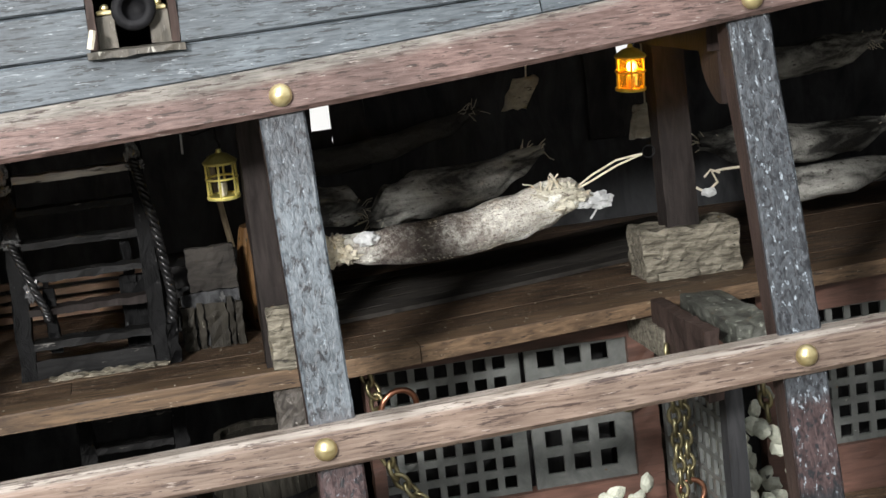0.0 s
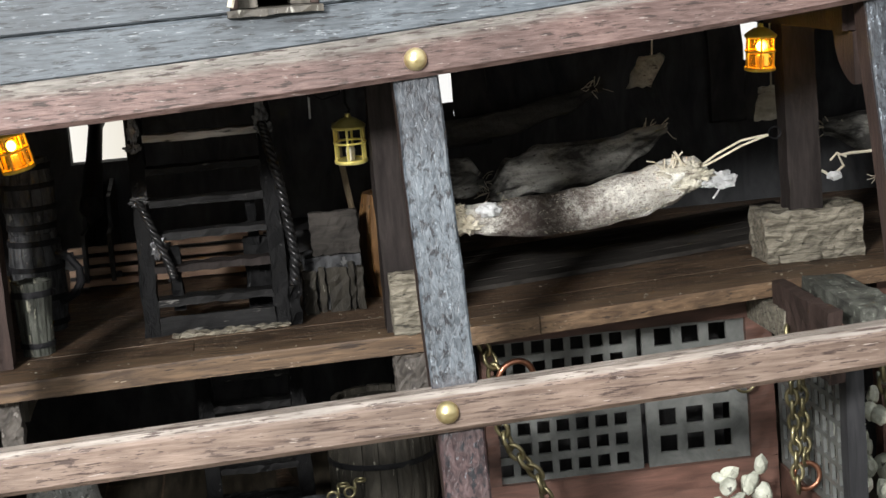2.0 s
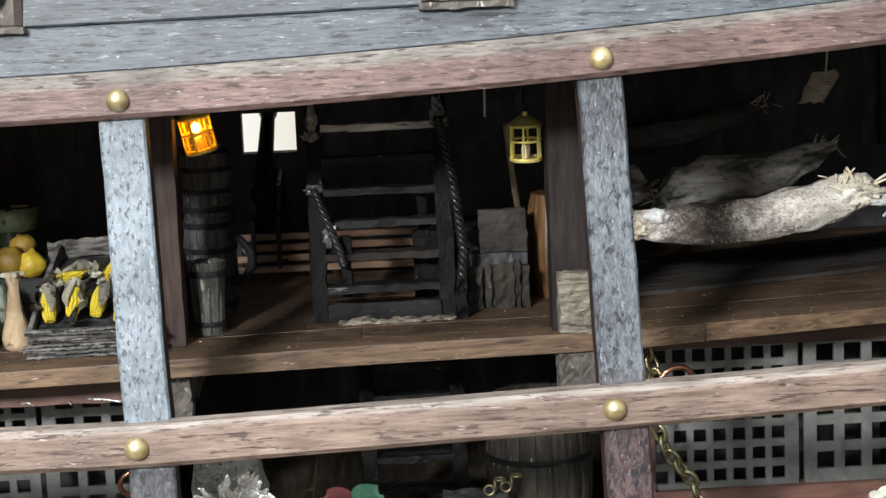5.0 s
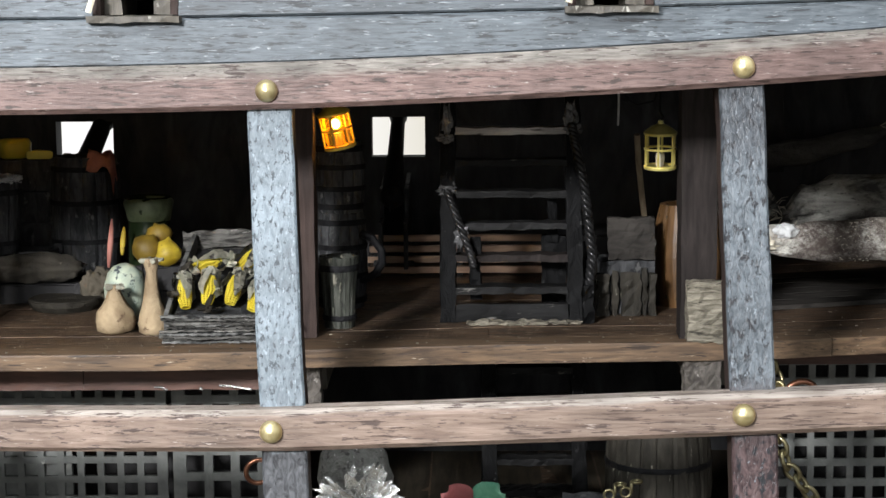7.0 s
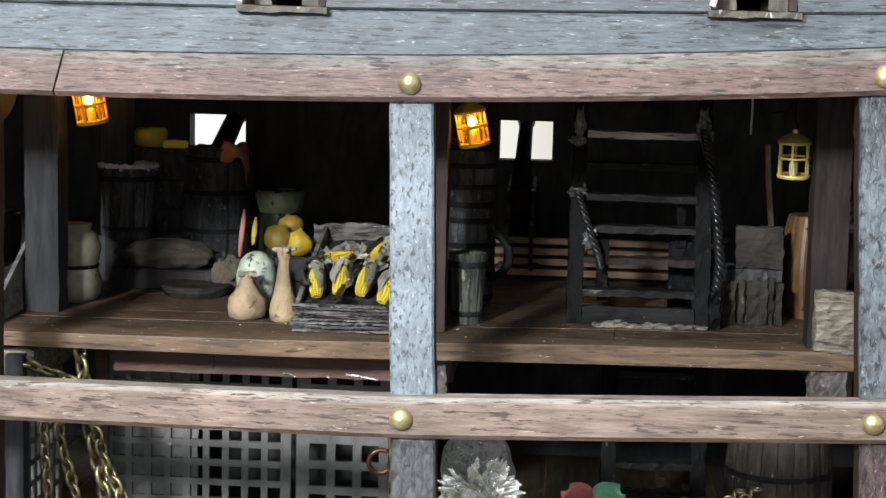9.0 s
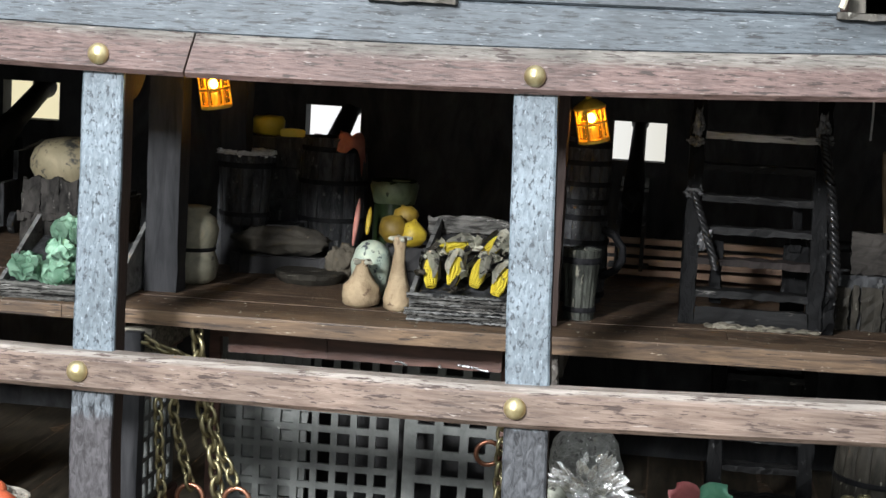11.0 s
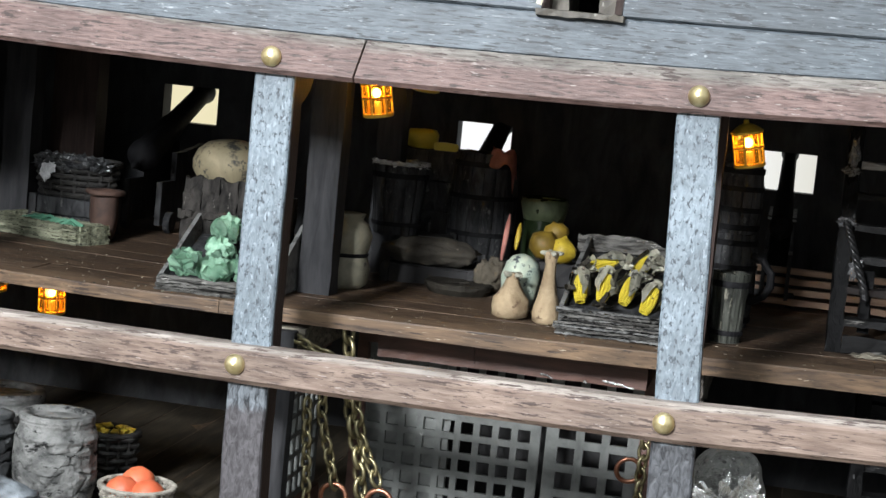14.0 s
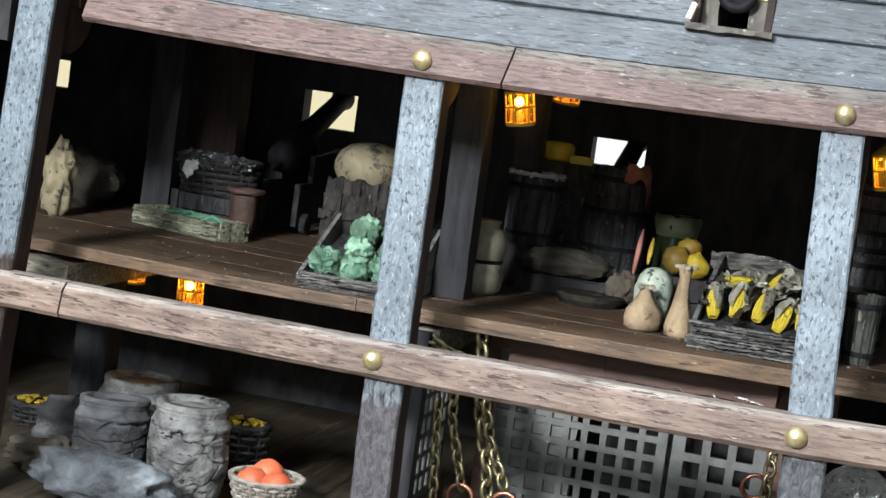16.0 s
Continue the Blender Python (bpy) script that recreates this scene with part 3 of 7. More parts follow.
M["rope_black"] = textured("tarred_rope", (0.003, 0.003, 0.003), (0.02, 0.02, 0.021), (7, 7, 7), rough=(0.2, 0.4), bump=0.4, dist=0.02, spec=0.35)
M["orange_wood"] = textured("honey_wood", (0.05, 0.024, 0.009), (0.15, 0.078, 0.028), (8, 8, 1), rough=(0.4, 0.6), bump=0.3, dist=0.02)
M["tan_wood"] = textured("pale_wood", (0.25, 0.19, 0.11), (0.45, 0.36, 0.24), (8, 8, 1), rough=(0.5, 0.8), bump=0.3, dist=0.02)
M["slat"] = textured("light_brown_slat", (0.16, 0.095, 0.06), (0.36, 0.24, 0.16), (1, 9, 9), rough=(0.5, 0.8), bump=0.4, dist=0.02)
M["gourd"] = textured("buff_clay", (0.25, 0.18, 0.105), (0.43, 0.33, 0.205), (3, 3, 3), rough=(0.7, 0.95), bump=0.6, dist=0.05, fine=9, speck=(((0.12, 0.075, 0.045), (5, 5, 5), 0.60, 0.08),))
M["melon"] = textured("pale_mottled_gourd", (0.2, 0.27, 0.24), (0.5, 0.54, 0.41), (4, 4, 4), rough=(0.5, 0.8), bump=0.3, dist=0.02, speck=(((0.05, 0.06, 0.07), (7, 7, 7), 0.575, 0.05),))
M["pumpkin"] = textured("mouldy_buff_pumpkin", (0.15, 0.125, 0.072), (0.30, 0.255, 0.16), (2, 2, 2), rough=(0.6, 0.9), bump=0.5, dist=0.04, speck=(((0.025, 0.025, 0.022), (1.8, 1.8, 2.0), 0.575, 0.08), ((0.04, 0.038, 0.03), (5, 5, 5), 0.57, 0.06)))
M["corn"] = textured("yellow_corn", (0.42, 0.32, 0.015), (0.64, 0.53, 0.05), (5, 5, 5), rough=(0.45, 0.65), bump=0.3, dist=0.02, speck=(((0.05, 0.04, 0.02), (5, 5, 5), 0.60, 0.05),))
M["mustard"] = textured("mustard_fruit_skin", (0.085, 0.05, 0.004), (0.22, 0.145, 0.013), (3, 3, 3), rough=(0.5, 0.75), bump=0.4, dist=0.03)
M["husk"] = textured("dry_husk", (0.22, 0.22, 0.165), (0.52, 0.50, 0.41), (4, 4, 4), rough=(0.7, 0.9), bump=0.6, dist=0.04, speck=(((0.05, 0.045, 0.04), (5, 5, 5), 0.57, 0.06),))
M["yellow"] = textured("yellow_fruit_skin", (0.26, 0.175, 0.01), (0.5, 0.37, 0.035), (3, 3, 3), rough=(0.4, 0.65), bump=0.4, dist=0.03, contrast=(0.36, 0.64), speck=(((0.12, 0.07, 0.02), (4, 4, 4), 0.60, 0.06),))
M["cheese"] = textured("dark_yellow_wax", (0.38, 0.32, 0.02), (0.54, 0.47, 0.05), (2, 2, 2), rough=(0.4, 0.6), bump=0.2, dist=0.02)
M["red_cloth"] = textured("faded_red_cloth", (0.42, 0.155, 0.12), (0.64, 0.29, 0.235), (4, 4, 4), rough=(0.7, 0.9), bump=0.4, dist=0.03)
M["cabbage"] = textured("pale_green_leaf", (0.12, 0.27, 0.17), (0.34, 0.53, 0.39), (4, 4, 4), rough=(0.5, 0.8), spec=0.25, bump=0.7, dist=0.04)
M["green_leaf"] = textured("green_leaf", (0.05, 0.20, 0.12), (0.16, 0.36, 0.24), (3, 3, 3), rough=(0.4, 0.6), bump=0.3, dist=0.02)
M["red_leaf"] = textured("red_leaf", (0.30, 0.07, 0.07), (0.45, 0.15, 0.15), (3, 3, 3), rough=(0.4, 0.6), bump=0.3, dist=0.02)
M["orange"] = textured("orange_peel", (0.6, 0.115, 0.05), (0.74, 0.19, 0.085), (3, 3, 3), rough=(0.4, 0.6), bump=0.25, dist=0.02, fine=12)
M["wicker"] = textured("bleached_wicker", (0.16, 0.145, 0.12), (0.44, 0.41, 0.35), (5, 5, 5), rough=(0.6, 0.9), bump=0.6, dist=0.03)
M["wicker_dark"] = textured("dark_wicker", (0.009, 0.009, 0.009), (0.045, 0.043, 0.04), (5, 5, 5), rough=(0.5, 0.8), bump=0.6, dist=0.03, spec=0.2, speck=(((0.2, 0.19, 0.17), (6, 6, 6), 0.66, 0.05),))
M["sacking"] = textured("brown_sacking", (0.035, 0.03, 0.02), (0.11, 0.092, 0.066), (3, 3, 3), rough=(0.75, 0.95), bump=0.6, dist=0.04, fine=10)
M["dark_sacking"] = textured("dark_sacking", (0.02, 0.017, 0.012), (0.062, 0.053, 0.039), (3, 3, 3), rough=(0.75, 0.95), bump=0.6, dist=0.04, fine=10, speck=(((0.16, 0.14, 0.11), (8, 8, 8), 0.66, 0.05),))
M["grey_sack"] = textured("grainy_grey_stone", (0.07, 0.07, 0.063), (0.25, 0.25, 0.232), (5, 5, 7), rough=(0.4, 0.8), bump=1.0, dist=0.06, fine=14,
                           speck=(((0.035, 0.034, 0.03), (7, 7, 10), 0.58, 0.05), ((0.55, 0.56, 0.54), (9, 9, 12), 0.65, 0.04)))
M["char"] = textured("sooty_sackcloth", (0.022, 0.025, 0.028), (0.1, 0.11, 0.119), (2.2, 2.2, 2.2), rough=(0.65, 0.9), bump=0.8, dist=0.06, fine=10, speck=(((0.34, 0.38, 0.41), (0.45, 0.45, 0.9), 0.56, 0.16),))
M["foil"] = textured("crumpled_foil", (0.55, 0.55, 0.53), (0.8, 0.8, 0.78), (4, 4, 4), rough=(0.15, 0.35), bump=1.0, dist=0.06, metal=0.9)
M["pale_stone"] = textured("pale_green_stone", (0.30, 0.31, 0.25), (0.62, 0.63, 0.53), (4, 4, 4), rough=(0.5, 0.8), bump=0.6, dist=0.04, speck=(((0.06, 0.06, 0.05), (4, 4, 4), 0.62, 0.05),))
M["terracotta"] = textured("terracotta", (0.03, 0.017, 0.012), (0.105, 0.058, 0.042), (4, 4, 4), rough=(0.6, 0.9), bump=0.4, dist=0.03)
M["bulkhead"] = textured("red_brown_cage_wood", (0.06, 0.03, 0.022), (0.15, 0.075, 0.055), (1, 8, 8), rough=(0.4, 0.7), bump=0.4, dist=0.03)
M["chain_brass"] = textured("antique_brass_chain", (0.16, 0.14, 0.075), (0.42, 0.37, 0.215), (6, 6, 6), rough=(0.3, 0.5), bump=0.2, dist=0.02, metal=0.9)
M["copper"] = textured("dull_copper", (0.30, 0.13, 0.08), (0.5, 0.25, 0.16), (6, 6, 6), rough=(0.25, 0.5), bump=0.2, dist=0.02, metal=0.95)
M["string"] = textured("cream_string", (0.50, 0.44, 0.32), (0.75, 0.70, 0.58), (6, 6, 6), rough=(0.7, 0.9), bump=0.4, dist=0.02)
M["lantern"] = textured("polished_lantern_brass", (0.66, 0.55, 0.13), (0.93, 0.82, 0.30), (5, 5, 5), rough=(0.22, 0.38), bump=0.15, dist=0.01, metal=0.5)
# lantern brass with the bulb's amber glow put into its colour
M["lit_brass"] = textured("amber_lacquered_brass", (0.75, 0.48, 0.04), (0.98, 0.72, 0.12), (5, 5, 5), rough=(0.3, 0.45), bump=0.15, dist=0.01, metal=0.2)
# pale wood made lighter still, so that the shaded top tread looks lit
M["pale_tread"] = textured("bleached_tread", (0.22, 0.21, 0.2), (0.56, 0.54, 0.52), (1.4, 9, 9), rough=(0.5, 0.8), bump=0.6, dist=0.04, speck=(((0.06, 0.056, 0.05), (2, 12, 12), 0.6, 0.06),))
M["tread"] = textured("scuffed_black_tread", (0.005, 0.005, 0.0052), (0.023, 0.023, 0.023), (1.2, 7, 7), rough=(0.45, 0.7), bump=0.7, dist=0.04, spec=0.1, speck=(((0.13, 0.125, 0.115), (2, 14, 14), 0.625, 0.05),))
M["olive"] = textured("dark_olive_pickle", (0.04, 0.062, 0.014), (0.14, 0.185, 0.045), (3, 3, 2), rough=(0.3, 0.6), bump=0.4, dist=0.03)
M["grey_timber"] = textured("dark_grey_timber", (0.019, 0.0194, 0.021), (0.044, 0.044, 0.0465), (8, 8, 0.9), rough=(0.6, 0.85), bump=0.4, dist=0.02, spec=0.12)
# black cloth whose glossy glints are painted as white flecks
M["torn_rag"] = textured("sooty_torn_rag", (0.01, 0.011, 0.012), (0.06, 0.063, 0.066), (3, 3, 3), rough=(0.35, 0.7), bump=0.9, dist=0.06, speck=(((0.6, 0.62, 0.62), (3.5, 5, 7), 0.585, 0.04),))
M["white_rag"] = textured("dirty_white_rag", (0.35, 0.36, 0.36), (0.75, 0.76, 0.76), (4, 4, 4), rough=(0.6, 0.9), bump=0.6, dist=0.04)


M["dark_board"] = textured("dark_scuffed_board", (0.014, 0.0128, 0.0118), (0.052, 0.047, 0.042), (1.5, 6, 6), rough=(0.7, 0.95), bump=0.5, dist=0.03, spec=0.1)
M["mossy"] = textured("mossy_grey_timber", (0.022, 0.021, 0.018), (0.12, 0.125, 0.105), (7, 3, 7), rough=(0.5, 0.85), bump=1.0, dist=0.05, contrast=(0.36, 0.66), speck=(((0.30, 0.32, 0.27), (8, 5, 8), 0.61, 0.06),))
M["bracket"] = textured("scarred_grey_timber", (0.03, 0.025, 0.021), (0.13, 0.115, 0.1), (6, 6, 4), rough=(0.6, 0.9), bump=0.9, dist=0.05, contrast=(0.36, 0.64), speck=(((0.24, 0.22, 0.2), (9, 9, 5), 0.62, 0.05),))
M["tub_wood"] = textured("grey_green_tub_wood", (0.02, 0.022, 0.018), (0.09, 0.094, 0.08), (6, 6, 2), rough=(0.6, 0.9), bump=0.9, dist=0.05, spec=0.2, contrast=(0.36, 0.64), speck=(((0.26, 0.25, 0.20), (3, 3, 1.3), 0.565, 0.06),))
M["hold_board"] = textured("dull_olive_board", (0.022, 0.018, 0.0125), (0.075, 0.062, 0.044), (7, 0.8, 7), rough=(0.5, 0.8), bump=0.5, dist=0.03, spec=0.25, contrast=(0.36, 0.64))
M["clouded"] = textured("clouded_glass", (0.045, 0.06, 0.03), (0.15, 0.18, 0.1), (3, 3, 3), rough=(0.3, 0.6), bump=0.4, dist=0.03)
M["green_block"] = textured("grey_green_split_wood", (0.07, 0.075, 0.045), (0.31, 0.32, 0.225), (2, 10, 16), rough=(0.6, 0.9), bump=0.8, dist=0.05, contrast=(0.36, 0.66), speck=(((0.025, 0.028, 0.015), (2, 9, 14), 0.57, 0.06),))
M["jug_clay"] = textured("dull_stoneware", (0.17, 0.158, 0.112), (0.34, 0.32, 0.24), (3, 3, 3), rough=(0.5, 0.8), bump=0.4, dist=0.03, speck=(((0.05, 0.045, 0.035), (4, 4, 4), 0.62, 0.07),))
M["split_dark"] = textured("split_sooty_wood", (0.009, 0.0085, 0.008), (0.048, 0.044, 0.04), (5, 5, 2), rough=(0.7, 0.95), bump=0.9, dist=0.05, spec=0.15, contrast=(0.36, 0.64), speck=(((0.17, 0.16, 0.145), (8, 8, 4), 0.63, 0.05),))
M["split_ash"] = textured("split_grey_wood", (0.022, 0.021, 0.019), (0.15, 0.146, 0.135), (2, 9, 12), rough=(0.7, 0.95), bump=0.9, dist=0.05, spec=0.2, contrast=(0.36, 0.64), speck=(((0.36, 0.35, 0.325), (2, 16, 16), 0.625, 0.05),))
M["rope_grey"] = textured("shiny_dried_glue", (0.025, 0.025, 0.026), (0.15, 0.15, 0.154), (5, 5, 5), rough=(0.15, 0.35), bump=0.6, dist=0.04)
M["grey_canvas"] = textured("dim_grey_canvas", (0.03, 0.029, 0.026), (0.34, 0.335, 0.305), (1.0, 2.4, 2.4), contrast=(0.40, 0.62), rough=(0.75, 0.95), bump=0.8, dist=0.05, fine=12, speck=(((0.05, 0.045, 0.04), (5, 12, 12), 0.58, 0.08),))
M["old_canvas"] = textured("sooty_canvas", (0.022, 0.021, 0.019), (0.085, 0.08, 0.07), (1.5, 4, 4), rough=(0.75, 0.95), bump=0.8, dist=0.05, fine=12)
M["pale_canvas"] = textured("pale_canvas", (0.34, 0.31, 0.24), (0.72, 0.69, 0.58), (2.5, 5, 5), rough=(0.75, 0.95), bump=0.8, dist=0.05, fine=14, speck=(((0.12, 0.09, 0.075), (3, 14, 14), 0.60, 0.06),))
# the canvas is soaked brown along its middle
cn, cl = M["cloth"].node_tree.nodes, M["cloth"].node_tree.links
c_bsdf = cn["Principled BSDF"]
c_old = c_bsdf.inputs["Base Color"].links[0].from_socket
c_tc, c_sep, c_map, c_ramp, c_noise, c_add, c_mix = (cn.new("ShaderNode" + k) for k in ("TexCoord", "SeparateXYZ", "MapRange", "ValToRGB", "TexNoise", "Math", "Mix"))
cl.new(c_tc.outputs["Object"], c_sep.inputs[0])
cl.new(c_tc.outputs["Object"], c_noise.inputs["Vector"])
c_noise.inputs["Scale"].default_value, c_noise.inputs["Detail"].default_value, c_noise.inputs["Roughness"].default_value = 9.0 / U, 8.0, 0.85
c_map.inputs["From Max"].default_value = 4.35 * U
cl.new(c_sep.outputs["X"], c_map.inputs["Value"])
cl.new(c_map.outputs[0], c_ramp.inputs["Fac"])
ce = c_ramp.color_ramp.elements
ce[0].position, ce[0].color = 0.05, (0.1, 0.1, 0.1, 1)
ce[1].position, ce[1].color = 0.95, (0.0, 0.0, 0.0, 1)
for cp, cv in ((0.2, 0.49), (0.36, 0.51), (0.52, 0.43), (0.70, 0.31)):
    ce.new(cp).color = (cv, cv, cv, 1)
cl.new(c_ramp.outputs[0], c_add.inputs[0]), cl.new(c_noise.outputs["Fac"], c_add.inputs[1])
c_step = cn.new("ShaderNodeMapRange")
c_step.inputs["From Min"].default_value, c_step.inputs["From Max"].default_value = 0.74, 1.04
cl.new(c_add.outputs[0], c_step.inputs["Value"])
c_mix.data_type = "RGBA"
c_mix.inputs["B"].default_value = (0.095, 0.074, 0.064, 1)
cl.new(c_step.outputs[0], c_mix.inputs["Factor"]), cl.new(c_old, c_mix.inputs["A"])
cl.new(c_mix.outputs["Result"], c_bsdf.inputs["Base Color"])


def glowing(name, colour, strength):
    m = material(name, colour, 0.5)
    b = m.node_tree.nodes["Principled BSDF"]
    b.inputs["Emission Color"].default_value = (*colour, 1)
    b.inputs["Emission Strength"].default_value = strength
    return m


M["bulb"] = glowing("warm_bulb", (1.0, 0.66, 0.2), 26.0)
amber = glowing("lit_amber_glass", (1.0, 0.66, 0.10), 0.03)
amber.node_tree.nodes["Principled BSDF"].inputs["Transmission Weight"].default_value = 0.9
amber.node_tree.nodes["Principled BSDF"].inputs["Roughness"].default_value = 0.1
amber.node_tree.nodes["Principled BSDF"].inputs["IOR"].default_value = 1.04
M["amber"] = amber
glass = material("green_glass", (0.03, 0.05, 0.02), 0.2)
glass.node_tree.nodes["Principled BSDF"].inputs["Transmission Weight"].default_value = 0.6
M["green_glass"] = glass


# ---- frames, beams and pillars inside ----
def deck_beam(x, y0, y1, z0, z1, w, mat, label, group):
    bm = bmesh.new()
    rough_box(bm, -w, w, y0, y1, z0, z1, 14, 0.012, int(x * 10) + 300)
    ob = part("deck_beam", bm, mat, None)
    ob.matrix_world = place(x, 0, 0)
    return tagged(ob, label, "beam", group)


def knee(x):
    """A curved knee between a frame and the beam over it."""
    bm = bmesh.new()
    prof = [(1.0, 0.02), (1.0, -0.72)] + [(1.0 + 0.7 * math.sin(a) ** 1.4 + 0.1, -0.72 + 0.64 * (1 - math.cos(a))) for a in (math.pi / 2 * k / 8 for k in range(9))] + [(1.86, 0.02)]
    a = [bm.verts.new((-0.14, y, z)) for y, z in prof]
    b = [bm.verts.new((0.14, y, z)) for y, z in prof]
    bm.faces.new(a), bm.faces.new(b[::-1])
    for i in range(len(a)):
        j = (i + 1) % len(a)
        bm.faces.new((a[i], a[j], b[j], b[i]))
    ob = part("knee", bm, "timber", None)
    ob.matrix_world = place(x, 0, 0)
    return tagged(ob, "curved brown knee timber under the deck above", "knee", "knees of the frames")


for fx in FRAMES:
    deck_beam(fx, 1.0, FAR - 0.05, 0.03, 0.55, 0.28, "timber", "dark brown beam under the deck above", "beams over the gun deck")
    knee(fx)
for bx, by, bw in ((-13.0, 2.1, 0.55), (-6.2, 2.0, 0.36), (0.32, 3.2, 0.13), (6.35, 3.3, 0.28), (12.1, 2.9, 0.16), (12.8, 2.9, 0.32)):
    deck_beam(bx, by, FAR - 0.05, DECK - 0.78, DECK - 0.305, bw, "block" if bx < -5 or bx > 8 else "stave", "grey weathered beam end under the gun deck", "beams under the gun deck")


def pillar(x0, x1, y0, y1, z0, z1, mat, label, seed, foot=None):
    root = thing("pillar", ((x0 + x1) / 2, (y0 + y1) / 2, z0), label, "pillar", "deck pillars")
    w, d = (x1 - x0) / 2, (y1 - y0) / 2
    bm = bmesh.new()
    rough_box(bm, -w, w, -d, d, 0, z1 - z0, 10, 0.012, seed)
    part("shaft", bm, mat, root)
    if foot:
        a, b, c, e, h = foot
        bm = bmesh.new()
        rough_box(bm, a, b, c, e, 0, h, 7, 0.025, seed + 5)
        part("foot_block", bm, "block", root, "rough grey weathered wooden block")
    return root


pillar(5.88, 6.42, 3.05, 3.6, DECK, 0.03, "brown_timber", "square dark brown pillar with a weathered foot block", 31, (-0.2, 0.42, -0.62, -0.29, 0.92))
pillar(-0.12, 0.30, 3.3, 3.9, DECK, 0.03, "timber", "square dark brown pillar behind a hull frame", 32)
pillar(-6.5, -5.95, 3.75, 4.3, DECK, 0.03, "grey_timber", "square dark grey pillar on the gun deck", 33)
pillar(-6.22, -5.75, 7.4, 7.9, DECK, 0.03, "grey_timber", "square dark grey pillar deep inside the gun deck", 34)
pillar(12.9, 13.45, 5.3, 5.8, DECK + 0.84, 0.03, "brown_timber", "square dark brown pillar standing on a wooden block", 35)
pillar(-13.9, -13.3, 8.0, 8.5, DECK, 0.55, "grey_timber", "square dark grey pillar on the gun deck", 36)
pillar(-13.6, -12.65, 9.6, 10.2, DECK, 0.55, "timber", "broad dark brown pillar near the far side", 37)
pillar(-13.5, -12.85, 4.9, 5.5, HOLD, DECK - 0.79, "grey_timber", "square grey pillar in the hold", 38)
pillar(-5.3, -4.7, 8.5, 9.1, HOLD, DECK - 0.31, "dark", "square dark pillar in the hold", 39)

bm = bmesh.new()
rough_box(bm, 12.42, 14.08, 5.15, 6.1, DECK, DECK + 0.84, 14, 0.03, 77)
rough_box(bm, 12.6, 13.3, 5.06, 5.149, DECK + 0.01, DECK + 0.14, 6, 0.01, 78)
tagged(part("wooden_block", bm, "block", None), "rough grey weathered wooden block under a pillar", "block")

# short brackets under the deck's edge
for bx, by, bw in ((0.24, 2.7, 0.16), (6.2, 2.85, 0.27)):
    bm = bmesh.new()
    rough_box(bm, -bw, bw, by, by + 0.4, DECK - 1.25, DECK - 0.3, 12, 0.02, int(30 * bx))
    ob = part("bracket", bm, "bracket", None)
    ob.matrix_world = place(bx, 0, 0)
    tagged(ob, "rough grey-brown wooden bracket under the deck's edge", "bracket", "brackets under the deck")

# two timbers that come out under the edge of the gun deck
for bx, bw, depth, seed in ((12.1, 0.11, 1.0, 43), (12.82, 0.33, 0.5, 44)):
    bm = bmesh.new()
    rough_box(bm, -bw, bw, 0.95, 3.6, DECK - depth, DECK + 0.06, 14, 0.02, seed)
    ob = part("timber_end", bm, "timber" if seed == 43 else "mossy", None)
    ob.matrix_world = place(bx, 0, 0)
    tagged(ob, "brown plank end set on edge beside a cage" if seed == 43 else "weathered timber end with mossy grey grain", "timber", "timber ends beside the cage")

bm = bmesh.new()
box(bm, -22, 22, 0.9, FAR, 3.42, 3.6)
tagged(part("ceiling_upper_deck", bm, "dark", None), "dark underside of the topmost deck", "ceiling", kind="structure")
bm = bmesh.new()
box(bm, -22, 22, 9.2, 9.4, 0.87, 3.41)
tagged(part("wall_upper_deck", bm, "dark", None), "dark inner wall of the upper deck", "wall", kind="structure")


def heap(name, loc, label, category, piece, mat, blobs, sub=3, amp=0.7, freq=3.0, smooth=False):
    """Loose pieces that lie together: (x, y, z, rx, ry, rz, turn) each."""
    root = thing(name, loc, label, category)
    for k, (x, y, z, rx, ry, rz, turn) in enumerate(blobs):
        bm = bmesh.new()
        blob(bm, (x, y, z), (rx, ry, rz), amp, freq, sub, k, Matrix.Rotation(turn, 4, "Z"))
        part(piece, bm, mat, root, smooth=smooth)
    return root


